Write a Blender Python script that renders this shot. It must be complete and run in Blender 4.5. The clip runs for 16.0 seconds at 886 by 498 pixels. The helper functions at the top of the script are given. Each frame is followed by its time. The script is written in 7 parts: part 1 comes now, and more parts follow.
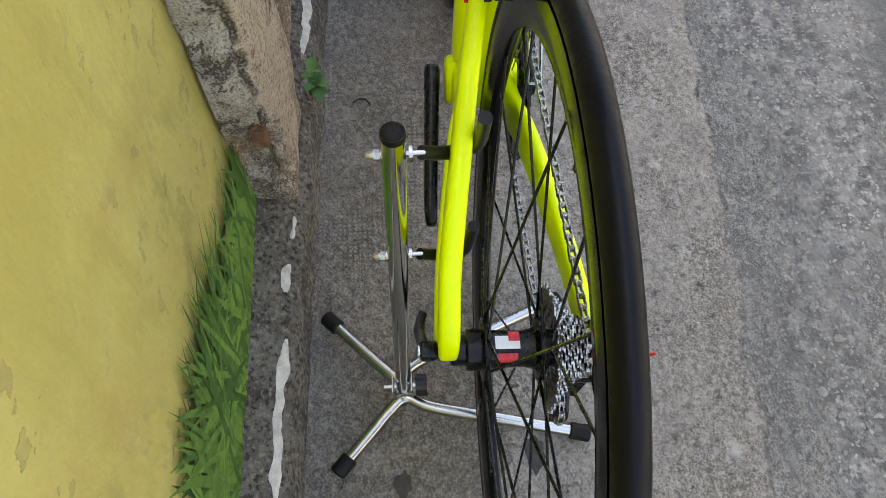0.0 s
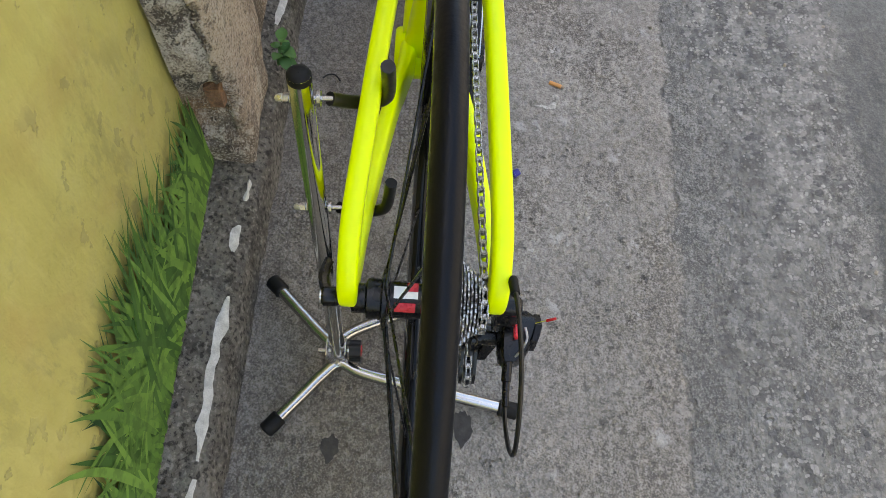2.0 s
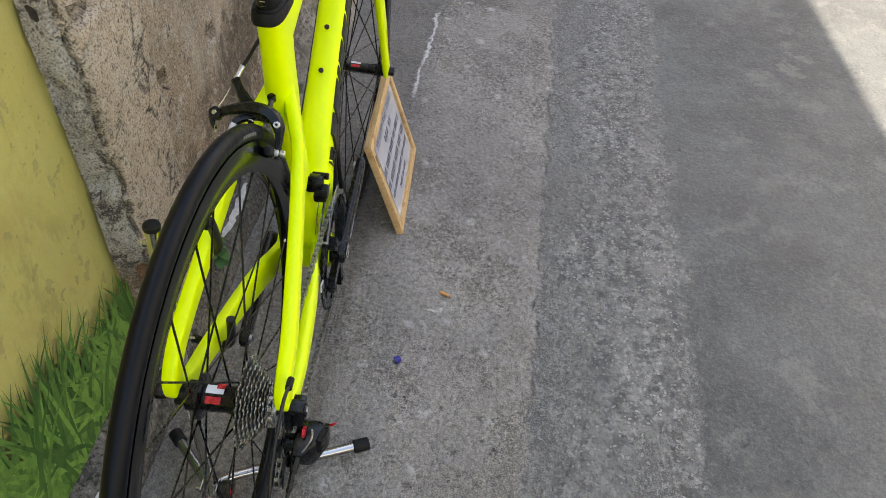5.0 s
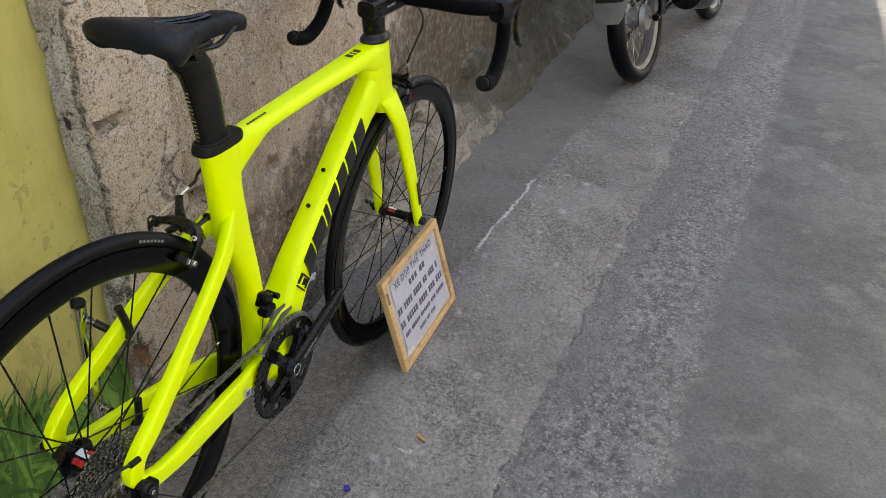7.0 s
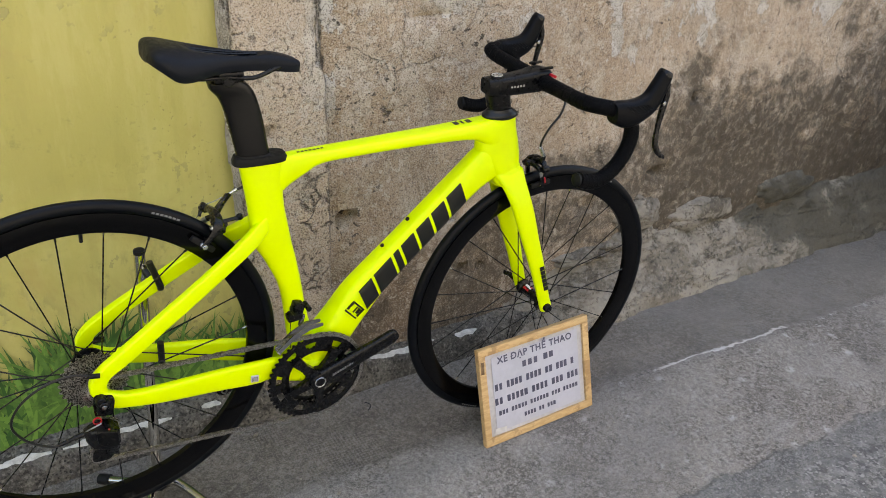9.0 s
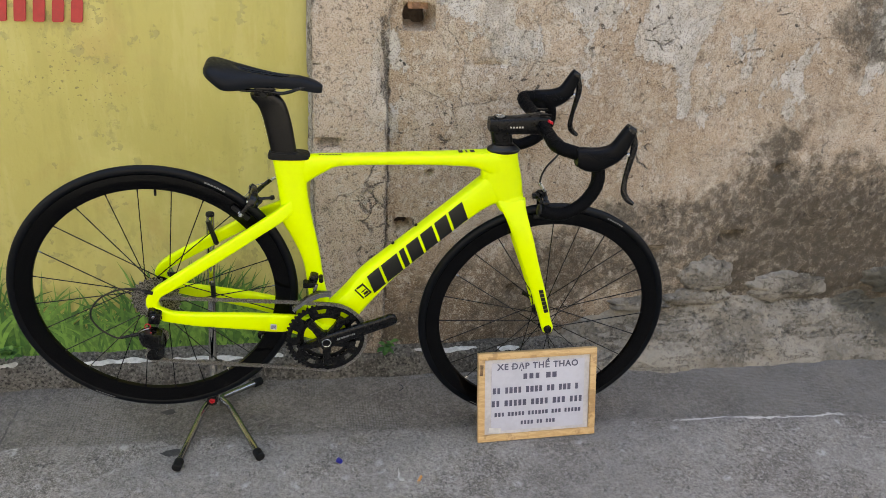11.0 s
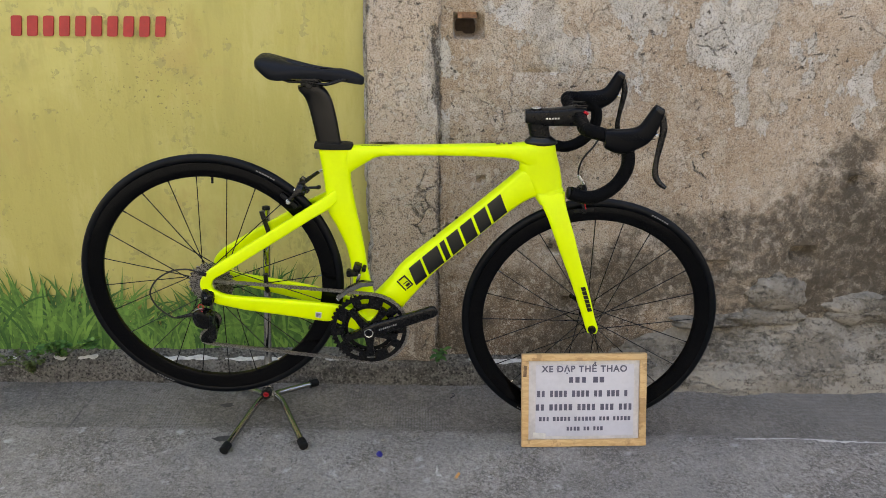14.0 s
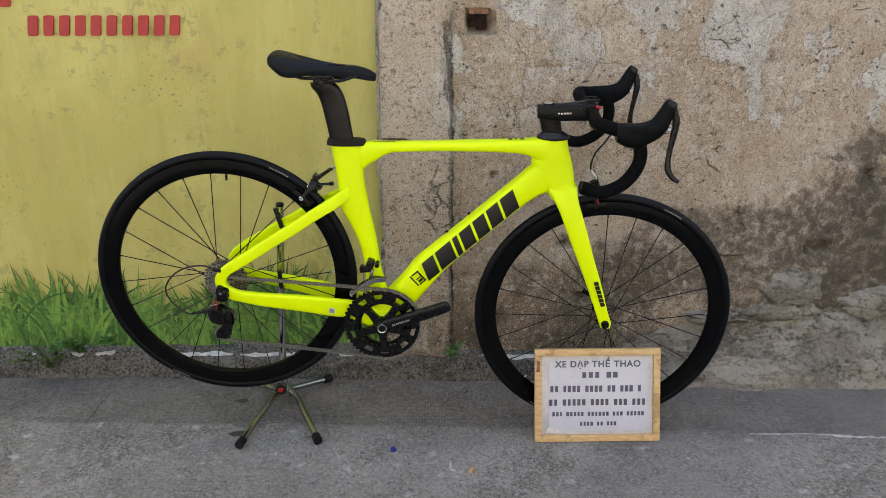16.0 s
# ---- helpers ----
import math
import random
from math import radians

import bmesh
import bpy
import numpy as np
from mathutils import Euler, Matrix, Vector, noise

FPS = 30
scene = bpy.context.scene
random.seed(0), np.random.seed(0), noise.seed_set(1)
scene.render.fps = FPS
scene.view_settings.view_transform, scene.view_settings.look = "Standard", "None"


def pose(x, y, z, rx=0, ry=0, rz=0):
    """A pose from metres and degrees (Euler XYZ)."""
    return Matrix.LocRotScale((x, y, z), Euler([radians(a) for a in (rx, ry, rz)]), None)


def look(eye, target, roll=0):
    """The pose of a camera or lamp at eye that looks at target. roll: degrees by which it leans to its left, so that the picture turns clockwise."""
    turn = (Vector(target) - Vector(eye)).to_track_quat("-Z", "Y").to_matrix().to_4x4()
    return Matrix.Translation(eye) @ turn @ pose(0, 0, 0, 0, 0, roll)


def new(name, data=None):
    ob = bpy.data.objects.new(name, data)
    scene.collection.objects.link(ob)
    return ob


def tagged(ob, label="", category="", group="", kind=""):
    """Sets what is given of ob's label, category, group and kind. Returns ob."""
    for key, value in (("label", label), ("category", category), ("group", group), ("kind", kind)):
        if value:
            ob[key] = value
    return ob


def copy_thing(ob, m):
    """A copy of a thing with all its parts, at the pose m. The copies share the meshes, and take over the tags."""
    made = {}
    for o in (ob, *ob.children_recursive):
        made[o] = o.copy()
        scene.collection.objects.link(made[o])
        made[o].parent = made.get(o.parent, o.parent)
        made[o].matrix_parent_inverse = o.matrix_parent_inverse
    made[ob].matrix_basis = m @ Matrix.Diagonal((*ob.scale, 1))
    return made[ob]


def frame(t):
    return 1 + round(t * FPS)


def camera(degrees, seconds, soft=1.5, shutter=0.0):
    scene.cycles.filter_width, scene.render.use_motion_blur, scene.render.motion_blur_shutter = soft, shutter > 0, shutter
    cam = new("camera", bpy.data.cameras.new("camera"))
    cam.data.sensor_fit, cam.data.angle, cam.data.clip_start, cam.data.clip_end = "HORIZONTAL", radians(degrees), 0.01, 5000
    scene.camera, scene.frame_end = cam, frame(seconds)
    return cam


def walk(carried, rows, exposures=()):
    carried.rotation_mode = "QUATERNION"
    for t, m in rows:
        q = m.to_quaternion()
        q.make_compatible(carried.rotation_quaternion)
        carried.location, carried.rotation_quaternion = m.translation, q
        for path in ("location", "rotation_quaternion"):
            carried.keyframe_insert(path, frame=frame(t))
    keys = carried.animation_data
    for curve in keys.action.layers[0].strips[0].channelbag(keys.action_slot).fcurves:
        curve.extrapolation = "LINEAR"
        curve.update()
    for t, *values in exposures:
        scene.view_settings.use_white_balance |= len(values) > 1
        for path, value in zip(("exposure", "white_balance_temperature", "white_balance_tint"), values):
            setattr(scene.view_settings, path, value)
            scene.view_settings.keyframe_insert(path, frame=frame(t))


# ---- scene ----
cam = camera(58.4, 16.0, soft=0.5)
PATH = [
    (0, (-0.232, 0.099, 1.118), (0.675, 0.063, -0.664), -1.3),
    (0.5, (-0.276, 0.053, 1.117), (0.638, 0.015, -0.661), 2.6),
    (1, (-0.283, 0.036, 1.113), (0.639, -0.004, -0.661), 3.1),
    (1.5, (-0.286, 0.022, 1.107), (0.64, -0.004, -0.665), 2.8),
    (2, (-0.289, 0.006, 1.112), (0.639, -0.006, -0.66), 1.7),
    (2.5, (-0.288, -0.015, 1.118), (0.651, -0.016, -0.648), 0.2),
    (3, (-0.289, -0.034, 1.119), (0.702, -0.033, -0.619), -0.5),
    (3.5, (-0.29, -0.052, 1.128), (0.785, -0.051, -0.559), -1.0),
    (4, (-0.341, -0.09, 1.153), (0.853, -0.094, -0.451), -1.0),
    (4.2, (-0.388, -0.129, 1.174), (0.879, -0.134, -0.374), -0.9),
    (6.3, (-0.664, -0.577, 1.282), (0.912, -0.123, 0.137), 2.0),
    (6.5, (-0.645, -0.636, 1.285), (0.923, -0.114, 0.158), 0.7),
    (7, (-0.527, -0.696, 1.283), (1.049, -0.08, 0.217), 1.2),
    (7.2, (-0.459, -0.715, 1.269), (1.106, 0.037, 0.275), 1.4),
    (7.5, (-0.345, -0.75, 1.282), (1.177, 0.153, 0.35), 2.8),
    (7.7, (-0.29, -0.796, 1.294), (1.212, 0.14, 0.362), 2.6),
    (8, (-0.242, -0.873, 1.279), (1.169, 0.191, 0.342), 1.6),
    (8.2, (-0.225, -0.961, 1.272), (1.074, 0.241, 0.339), 2.1),
    (8.5, (-0.186, -1.108, 1.286), (0.939, 0.261, 0.358), 3.2),
    (8.7, (-0.153, -1.173, 1.292), (0.902, 0.251, 0.364), 2.8),
    (10.8, (0.375, -1.749, 1.342), (0.733, 0.043, 0.53), 3.1),
    (11, (0.348, -1.771, 1.369), (0.706, 0.013, 0.539), 3.0),
    (11.5, (0.408, -1.843, 1.324), (0.62, -0.027, 0.514), -0.3),
    (12, (0.512, -1.888, 1.275), (0.637, -0.038, 0.526), -0.3),
    (12.5, (0.549, -1.902, 1.257), (0.661, -0.048, 0.515), 0.1),
    (13, (0.544, -1.904, 1.223), (0.635, -0.036, 0.516), 0.3),
    (13.5, (0.546, -1.908, 1.189), (0.608, -0.02, 0.533), 0.4),
    (14, (0.544, -1.909, 1.178), (0.599, -0.016, 0.535), 0.5),
    (14.5, (0.561, -1.907, 1.172), (0.588, -0.014, 0.528), 0.2),
    (15, (0.562, -1.911, 1.17), (0.585, -0.015, 0.534), 0.1),
    (15.5, (0.55, -1.915, 1.154), (0.579, -0.016, 0.528), 0.1),
    (16, (0.549, -1.916, 1.175), (0.567, -0.024, 0.526), -0.1),
]
walk(cam, [(t, look(eye, target, roll)) for t, eye, target, roll in PATH],
     exposures=[(0.0, 2.20, 7300, 10), (2.0, 2.13, 7300, 10), (4.2, 2.10, 7300, 10), (6.3, 1.66, 7250, 10), (7.3, 1.86, 7250, 10), (8.7, 1.97, 7250, 10), (16.0, 1.74, 7000, 10)])

# ---- world, sun and exposure ----
SUN_EL, SUN_AZ = 60.0, 8.0
world = bpy.data.worlds.new("sky")
scene.world = world
world.use_nodes = True
wn = world.node_tree
sky = wn.nodes.new("ShaderNodeTexSky")
sky.sky_type = "NISHITA"
sky.sun_disc = False
sky.sun_elevation = radians(SUN_EL)
sky.sun_rotation = radians(SUN_AZ)
sky.air_density, sky.dust_density, sky.ozone_density = 1.2, 3.0, 1.0
wn.nodes["Background"].inputs["Strength"].default_value = 0.15
wn.links.new(sky.outputs["Color"], wn.nodes["Background"].inputs["Color"])
sun = new("sun", bpy.data.lights.new("sun", "SUN"))
sun.data.energy, sun.data.angle, sun.data.color = 3.5, radians(0.6), (1.0, 0.95, 0.87)
sun.rotation_euler = Vector((-math.sin(radians(SUN_AZ)), -math.cos(radians(SUN_AZ)), -math.tan(radians(SUN_EL)))).to_track_quat("-Z", "Y").to_euler()


# ---- materials ----
class Nodes:
    """Small helper round a material's node tree."""

    def __init__(self, name):
        self.m = bpy.data.materials.new(name)
        self.m.use_nodes = True
        self.t = self.m.node_tree
        self.b = self.t.nodes["Principled BSDF"]
        self.pos = self.t.nodes.new("ShaderNodeNewGeometry").outputs["Position"]

    def put(self, socket, v):
        if isinstance(v, bpy.types.NodeSocket):
            self.t.links.new(v, socket)
        elif isinstance(v, tuple) and len(v) == 3 and socket.type == "RGBA":
            socket.default_value = (*v, 1)
        else:
            socket.default_value = v

    def noise(self, scale, detail=4.0, rough=0.55, vec=None, dist=0.0):
        n = self.t.nodes.new("ShaderNodeTexNoise")
        self.put(n.inputs["Vector"], vec or self.pos)
        n.inputs["Scale"].default_value, n.inputs["Detail"].default_value = scale, detail
        n.inputs["Roughness"].default_value, n.inputs["Distortion"].default_value = rough, dist
        wide = self.t.nodes.new("ShaderNodeMapRange")
        self.put(wide.inputs["Value"], n.outputs["Fac"])
        wide.inputs["From Min"].default_value, wide.inputs["From Max"].default_value = 0.27, 0.73
        return wide.outputs["Result"]

    def voronoi(self, scale, feature="F1", out="Distance", vec=None, rnd=1.0):
        n = self.t.nodes.new("ShaderNodeTexVoronoi")
        n.feature = feature
        self.put(n.inputs["Vector"], vec or self.pos)
        n.inputs["Scale"].default_value, n.inputs["Randomness"].default_value = scale, rnd
        return n.outputs[out]

    def math(self, op, a, b=0.0, clamp=False):
        n = self.t.nodes.new("ShaderNodeMath")
        n.operation, n.use_clamp = op, clamp
        self.put(n.inputs[0], a)
        self.put(n.inputs[1], b)
        return n.outputs[0]

    def ramp(self, v, lo, hi, a=0.0, b=1.0):
        n = self.t.nodes.new("ShaderNodeMapRange")
        n.interpolation_type = "SMOOTHSTEP"
        self.put(n.inputs["Value"], v)
        for k, x in (("From Min", lo), ("From Max", hi), ("To Min", a), ("To Max", b)):
            self.put(n.inputs[k], x)
        return n.outputs["Result"]

    def mix(self, f, a, b, kind="MIX"):
        n = self.t.nodes.new("ShaderNodeMix")
        n.data_type, n.blend_type = "RGBA", kind
        self.put(n.inputs["Factor"], f)
        self.put(n.inputs[6], a)
        self.put(n.inputs[7], b)
        return n.outputs[2]

    def axis(self, k):
        n = self.t.nodes.new("ShaderNodeSeparateXYZ")
        self.put(n.inputs[0], self.pos)
        return n.outputs[k]

    def stretch(self, x, y, z):
        n = self.t.nodes.new("ShaderNodeMapping")
        self.put(n.inputs["Vector"], self.pos)
        n.inputs["Scale"].default_value = (x, y, z)
        return n.outputs["Vector"]

    def island(self):
        return self.t.nodes.new("ShaderNodeNewGeometry").outputs["Random Per Island"]

    def bump(self, h, dist, strength=1.0):
        n = self.t.nodes.new("ShaderNodeBump")
        n.inputs["Distance"].default_value, n.inputs["Strength"].default_value = dist, strength
        self.put(n.inputs["Height"], h)
        if self.b.inputs["Normal"].links:
            self.t.links.new(self.b.inputs["Normal"].links[0].from_socket, n.inputs["Normal"])
        self.t.links.new(n.outputs["Normal"], self.b.inputs["Normal"])

    def done(self, col=None, rough=None, metal=None, **more):
        for k, v in (("Base Color", col), ("Roughness", rough), ("Metallic", metal)):
            if v is not None:
                self.put(self.b.inputs[k], v)
        for k, v in more.items():
            self.put(self.b.inputs[k.replace("_", " ")], v)
        return self.m


def plain(name, col, rough=0.5, metal=0.0, var=0.12, scale=14.0, bump=0.0, bscale=300.0, coat=0.0, **more):
    """A surface of one colour, with soft blotches, fine grain and relief."""
    n = Nodes(name)
    a, b = n.noise(scale, 5), n.noise(scale * 9, 3)
    f = n.math("ADD", n.math("MULTIPLY", a, 0.65), n.math("MULTIPLY", b, 0.35))
    c = n.mix(n.ramp(f, 0.15, 0.85), tuple(x * (1 - var) for x in col), tuple(min(1, x * (1 + var)) for x in col))
    r = n.ramp(b, 0.3, 0.7, max(0.02, rough * 0.85), min(1, rough * 1.15))
    if bump:
        n.bump(n.noise(bscale, 3), bump)
    return n.done(c, r, metal, Coat_Weight=coat, Coat_Roughness=0.06, **more)


def yellow_wall_paint():
    n = Nodes("old yellow wall paint")
    c = n.mix(n.ramp(n.noise(1.6, 6, 0.6), 0.35, 0.65), (0.490, 0.430, 0.118), (0.580, 0.522, 0.160))
    c = n.mix(n.ramp(n.noise(3.2, 5, 0.7, dist=0.6), 0.5, 0.95, 0, 0.5), c, (0.46, 0.33, 0.10))
    dirt = n.math("MULTIPLY", n.ramp(n.noise(5.5, 8, 0.75), 0.58, 0.82), n.ramp(n.noise(70, 4, 0.7), 0.45, 0.72))
    c = n.mix(n.math("MULTIPLY", dirt, 0.30), c, (0.14, 0.12, 0.05))
    smear = n.math("MULTIPLY", n.ramp(n.noise(1.9, 3), 0.48, 0.66), n.ramp(n.noise(13, 6, 0.7, n.stretch(1.6, 1, 0.8)), 0.52, 0.74))
    c = n.mix(n.math("MULTIPLY", smear, 0.36), c, (0.23, 0.20, 0.08))
    specks = n.math("MULTIPLY", n.ramp(n.noise(2.4, 4), 0.52, 0.75), n.ramp(n.noise(110, 2), 0.80, 0.88))
    c = n.mix(n.math("MULTIPLY", specks, 0.55), c, (0.09, 0.07, 0.04))
    brush = n.noise(7, 6, 0.65, n.stretch(2.2, 1, 0.45))
    c = n.mix(n.ramp(brush, 0.52, 0.80, 0, 0.22), c, (0.66, 0.60, 0.24))
    c = n.mix(n.ramp(brush, 0.46, 0.20, 0, 0.20), c, (0.33, 0.28, 0.075))
    chips = n.math("MULTIPLY", n.ramp(n.noise(3.3, 5), 0.50, 0.62), n.ramp(n.noise(26, 4, 0.6), 0.74, 0.77))
    c = n.mix(n.math("MULTIPLY", chips, 0.45), c, (0.30, 0.26, 0.11))
    n.bump(brush, 0.0025, 0.4)
    n.bump(chips, -0.002, 0.7)
    n.bump(n.noise(9, 5), 0.003, 0.5)
    n.bump(n.noise(120, 3), 0.0012, 0.4)
    return n.done(c, n.ramp(n.noise(12), 0.3, 0.7, 0.42, 0.62))


def plaster(name, pillar):
    """Weathered render: flaked limewash above, brown damp and mould below, grit all over."""
    n = Nodes(name)
    z, x, y = n.axis(2), n.axis(0), n.axis(1)
    warp = n.t.nodes.new("ShaderNodeVectorMath")
    warp.operation = "MULTIPLY_ADD"
    jig = n.t.nodes.new("ShaderNodeTexNoise")
    jig.inputs["Scale"].default_value, jig.inputs["Detail"].default_value = 13, 5
    n.put(jig.inputs["Vector"], n.pos)
    n.put(warp.inputs[0], jig.outputs["Color"])
    warp.inputs[1].default_value = (0.09, 0.09, 0.09)
    n.put(warp.inputs[2], n.pos)
    bent = warp.outputs[0]
    base = n.mix(n.ramp(n.noise(2.1, 5, 0.55), 0.25, 0.75), (0.385, 0.285, 0.192), (0.485, 0.378, 0.275))
    base = n.mix(n.ramp(n.noise(9, 6, 0.62), 0.45, 0.80, 0, 0.55), base, (0.485, 0.415, 0.335))
    base = n.mix(n.ramp(n.noise(24, 5, 0.65), 0.56, 0.85, 0, 0.5), base, (0.300, 0.205, 0.130))
    base = n.mix(n.ramp(n.noise(15, 6, 0.7, n.stretch(1, 1, 0.5)), 0.60, 0.66, 0, 0.4), base, (0.52, 0.45, 0.36))
    # limewash left in ragged patches high up
    reach = n.ramp(z, 0.55, 1.05, -0.34, 0.02 if pillar else 0.07)
    if not pillar:
        reach = n.math("ADD", reach, n.ramp(x, 1.05, 1.45, -0.02, 0.05))
    flake_h = n.math("ADD", n.noise(6.0, 7, 0.60, n.stretch(1, 1, 0.7)), reach)
    flake = n.ramp(flake_h, 0.62, 0.64)
    white = n.mix(n.ramp(n.noise(19, 5, 0.6), 0.3, 0.7), (0.45, 0.43, 0.39), (0.60, 0.585, 0.555))
    base = n.mix(n.math("MULTIPLY", flake, 0.82), base, white)
    edge = n.math("MULTIPLY", n.ramp(flake_h, 0.585, 0.62), n.math("SUBTRACT", 1.0, flake))
    base = n.mix(n.math("MULTIPLY", edge, 0.32), base, (0.17, 0.125, 0.085))
    streak = n.ramp(n.noise(5, 5, 0.6, n.stretch(1.5, 1.5, 0.14)), 0.52, 0.85, 0, 0.4)
    base = n.mix(streak, base, (0.23, 0.175, 0.125))
    if pillar:
        base = n.mix(0.5, base, (0.62, 0.50, 0.385))
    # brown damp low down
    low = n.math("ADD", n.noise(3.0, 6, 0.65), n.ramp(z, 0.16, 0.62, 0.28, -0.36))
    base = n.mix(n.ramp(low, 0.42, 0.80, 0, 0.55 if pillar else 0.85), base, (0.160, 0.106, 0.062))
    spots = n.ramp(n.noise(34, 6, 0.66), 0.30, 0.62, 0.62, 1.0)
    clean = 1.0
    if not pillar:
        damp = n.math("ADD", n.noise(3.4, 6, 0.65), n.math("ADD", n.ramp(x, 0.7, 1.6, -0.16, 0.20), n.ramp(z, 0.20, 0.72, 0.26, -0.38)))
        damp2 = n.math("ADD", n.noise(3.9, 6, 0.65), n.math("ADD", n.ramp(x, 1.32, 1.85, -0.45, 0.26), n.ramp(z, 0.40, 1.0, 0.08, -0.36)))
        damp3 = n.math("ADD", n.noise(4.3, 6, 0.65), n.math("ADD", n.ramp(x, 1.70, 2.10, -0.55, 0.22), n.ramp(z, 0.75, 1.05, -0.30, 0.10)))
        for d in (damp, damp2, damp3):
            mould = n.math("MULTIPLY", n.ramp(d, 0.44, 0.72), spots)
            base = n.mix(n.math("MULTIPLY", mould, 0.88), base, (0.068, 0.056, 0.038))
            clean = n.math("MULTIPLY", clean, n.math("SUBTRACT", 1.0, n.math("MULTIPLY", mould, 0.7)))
    # broken skin: ragged dark crevices
    rag = n.voronoi(17 if pillar else 8, "DISTANCE_TO_EDGE", vec=bent)
    crev = n.math("MULTIPLY", n.ramp(rag, 0.0, 0.07 if pillar else 0.035, 1, 0), n.ramp(n.noise(6.3, 4), 0.66 if pillar else 0.74, 0.82 if pillar else 0.86))
    seam = n.math("ADD", n.math("SUBTRACT", x, 0.593), n.math("MULTIPLY", n.math("SUBTRACT", n.noise(20, 5, 0.7), 0.5), 0.020))
    seam = n.math("MULTIPLY", n.ramp(n.math("ABSOLUTE", seam), 0.002, 0.009, 1, 0), n.ramp(n.noise(9, 4), 0.30, 0.55, 0.25, 1))
    crev = n.math("MAXIMUM", crev, seam)
    if pillar:
        # the side keeps a skin of smooth pale plaster that ends in a ragged edge short of the corner
        d = n.math("SUBTRACT", y, n.math("ADD", 0.295, n.math("MULTIPLY", n.noise(11, 6, 0.7), 0.026)))
        up = n.math("SUBTRACT", z, n.math("ADD", 0.245, n.math("MULTIPLY", n.noise(14, 5, 0.7), 0.05)))
        skin = n.math("MINIMUM", d, up)
        on = n.ramp(skin, 0.0, 0.003)
        pale = n.mix(n.ramp(n.noise(17, 6, 0.65), 0.3, 0.7), (0.33, 0.285, 0.225), (0.47, 0.425, 0.355))
        base = n.mix(on, base, pale)
        lip = n.math("MULTIPLY", n.ramp(n.math("ABSOLUTE", n.math("ADD", skin, 0.003)), 0.001, 0.007, 1, 0), n.ramp(n.noise(23, 4), 0.35, 0.6))
        hurt = n.math("MULTIPLY", n.ramp(n.noise(13, 6, 0.72), 0.66, 0.71), n.ramp(d, 0.0, 0.004))
        crev = n.math("MAXIMUM", crev, n.math("MAXIMUM", lip, hurt))
        foot = n.math("ADD", n.noise(18, 6, 0.7), n.ramp(z, 0.10, 0.26, 0.22, -0.45))
        base = n.mix(n.ramp(foot, 0.40, 0.70, 0, 0.65), base, (0.095, 0.078, 0.060))
        rust = n.math("MULTIPLY", n.ramp(n.math("ABSOLUTE", n.math("SUBTRACT", z, 0.212)), 0.015, 0.035, 1, 0), n.ramp(n.noise(16, 4), 0.35, 0.55))
        base = n.mix(n.math("MULTIPLY", rust, n.ramp(y, 0.296, 0.306, 0, 0.75)), base, (0.27, 0.155, 0.07))
        n.bump(on, 0.004, 0.8)
    base = n.mix(n.math("MULTIPLY", crev, 0.85), base, (0.060, 0.048, 0.036))
    pits = n.math("MULTIPLY", n.ramp(n.voronoi(75, vec=bent), 0.10, 0.26, 1, 0), n.ramp(n.noise(12, 4), 0.50, 0.70))
    base = n.mix(n.math("MULTIPLY", pits, 0.75), base, (0.085, 0.066, 0.05))
    chip_h = n.math("ADD", n.noise(42, 3, 0.55), n.ramp(n.noise(4.1, 4), 0.3, 0.7, -0.10, 0.06))
    chip = n.ramp(chip_h, 0.70, 0.73)
    # dark rim: the shadow at each chip's edge, put into the colour
    rim = n.math("MULTIPLY", n.ramp(chip_h, 0.655, 0.70), n.math("SUBTRACT", 1.0, chip))
    base = n.mix(n.math("MULTIPLY", n.math("MULTIPLY", chip, clean), 0.55), base, (0.60, 0.54, 0.455))
    base = n.mix(n.math("MULTIPLY", rim, 0.32), base, (0.14, 0.105, 0.075))
    # scabs of an older skin, their edge shadow put into the colour, deep little holes and hair cracks
    scab_h = n.math("ADD", n.noise(19, 7, 0.68, n.stretch(1, 1, 0.75)), n.ramp(n.noise(2.7, 3), 0.3, 0.7, -0.10, 0.05))
    scab = n.ramp(scab_h, 0.665, 0.685)
    scab_shade = n.math("MULTIPLY", n.ramp(scab_h, 0.635, 0.665), n.math("SUBTRACT", 1.0, scab))
    base = n.mix(n.math("MULTIPLY", n.math("MULTIPLY", scab, clean), 0.50), base, (0.57, 0.50, 0.42))
    base = n.mix(n.math("MULTIPLY", scab_shade, 0.32), base, (0.13, 0.095, 0.066))
    holes = n.math("MULTIPLY", n.ramp(n.noise(58, 3, 0.55), 0.80, 0.84), n.ramp(n.noise(5.1, 4), 0.42, 0.60))
    base = n.mix(n.math("MULTIPLY", holes, 0.9), base, (0.040, 0.031, 0.023))
    hair = n.math("MULTIPLY", n.ramp(n.voronoi(3.1, "DISTANCE_TO_EDGE", vec=bent), 0.0, 0.009, 1, 0), n.ramp(n.noise(4.4, 4), 0.50, 0.62))
    base = n.mix(n.math("MULTIPLY", hair, 0.45), base, (0.075, 0.057, 0.042))
    n.bump(scab, 0.003, 0.8)
    n.bump(holes, -0.005, 0.9)
    n.bump(hair, -0.003, 0.8)
    coarse, grains = n.noise(80, 4, 0.65), n.noise(300, 3, 0.6)
    base = n.mix(n.math("MULTIPLY", n.ramp(coarse, 0.62, 0.92, 0, 0.40), clean), base, (0.64, 0.56, 0.47))
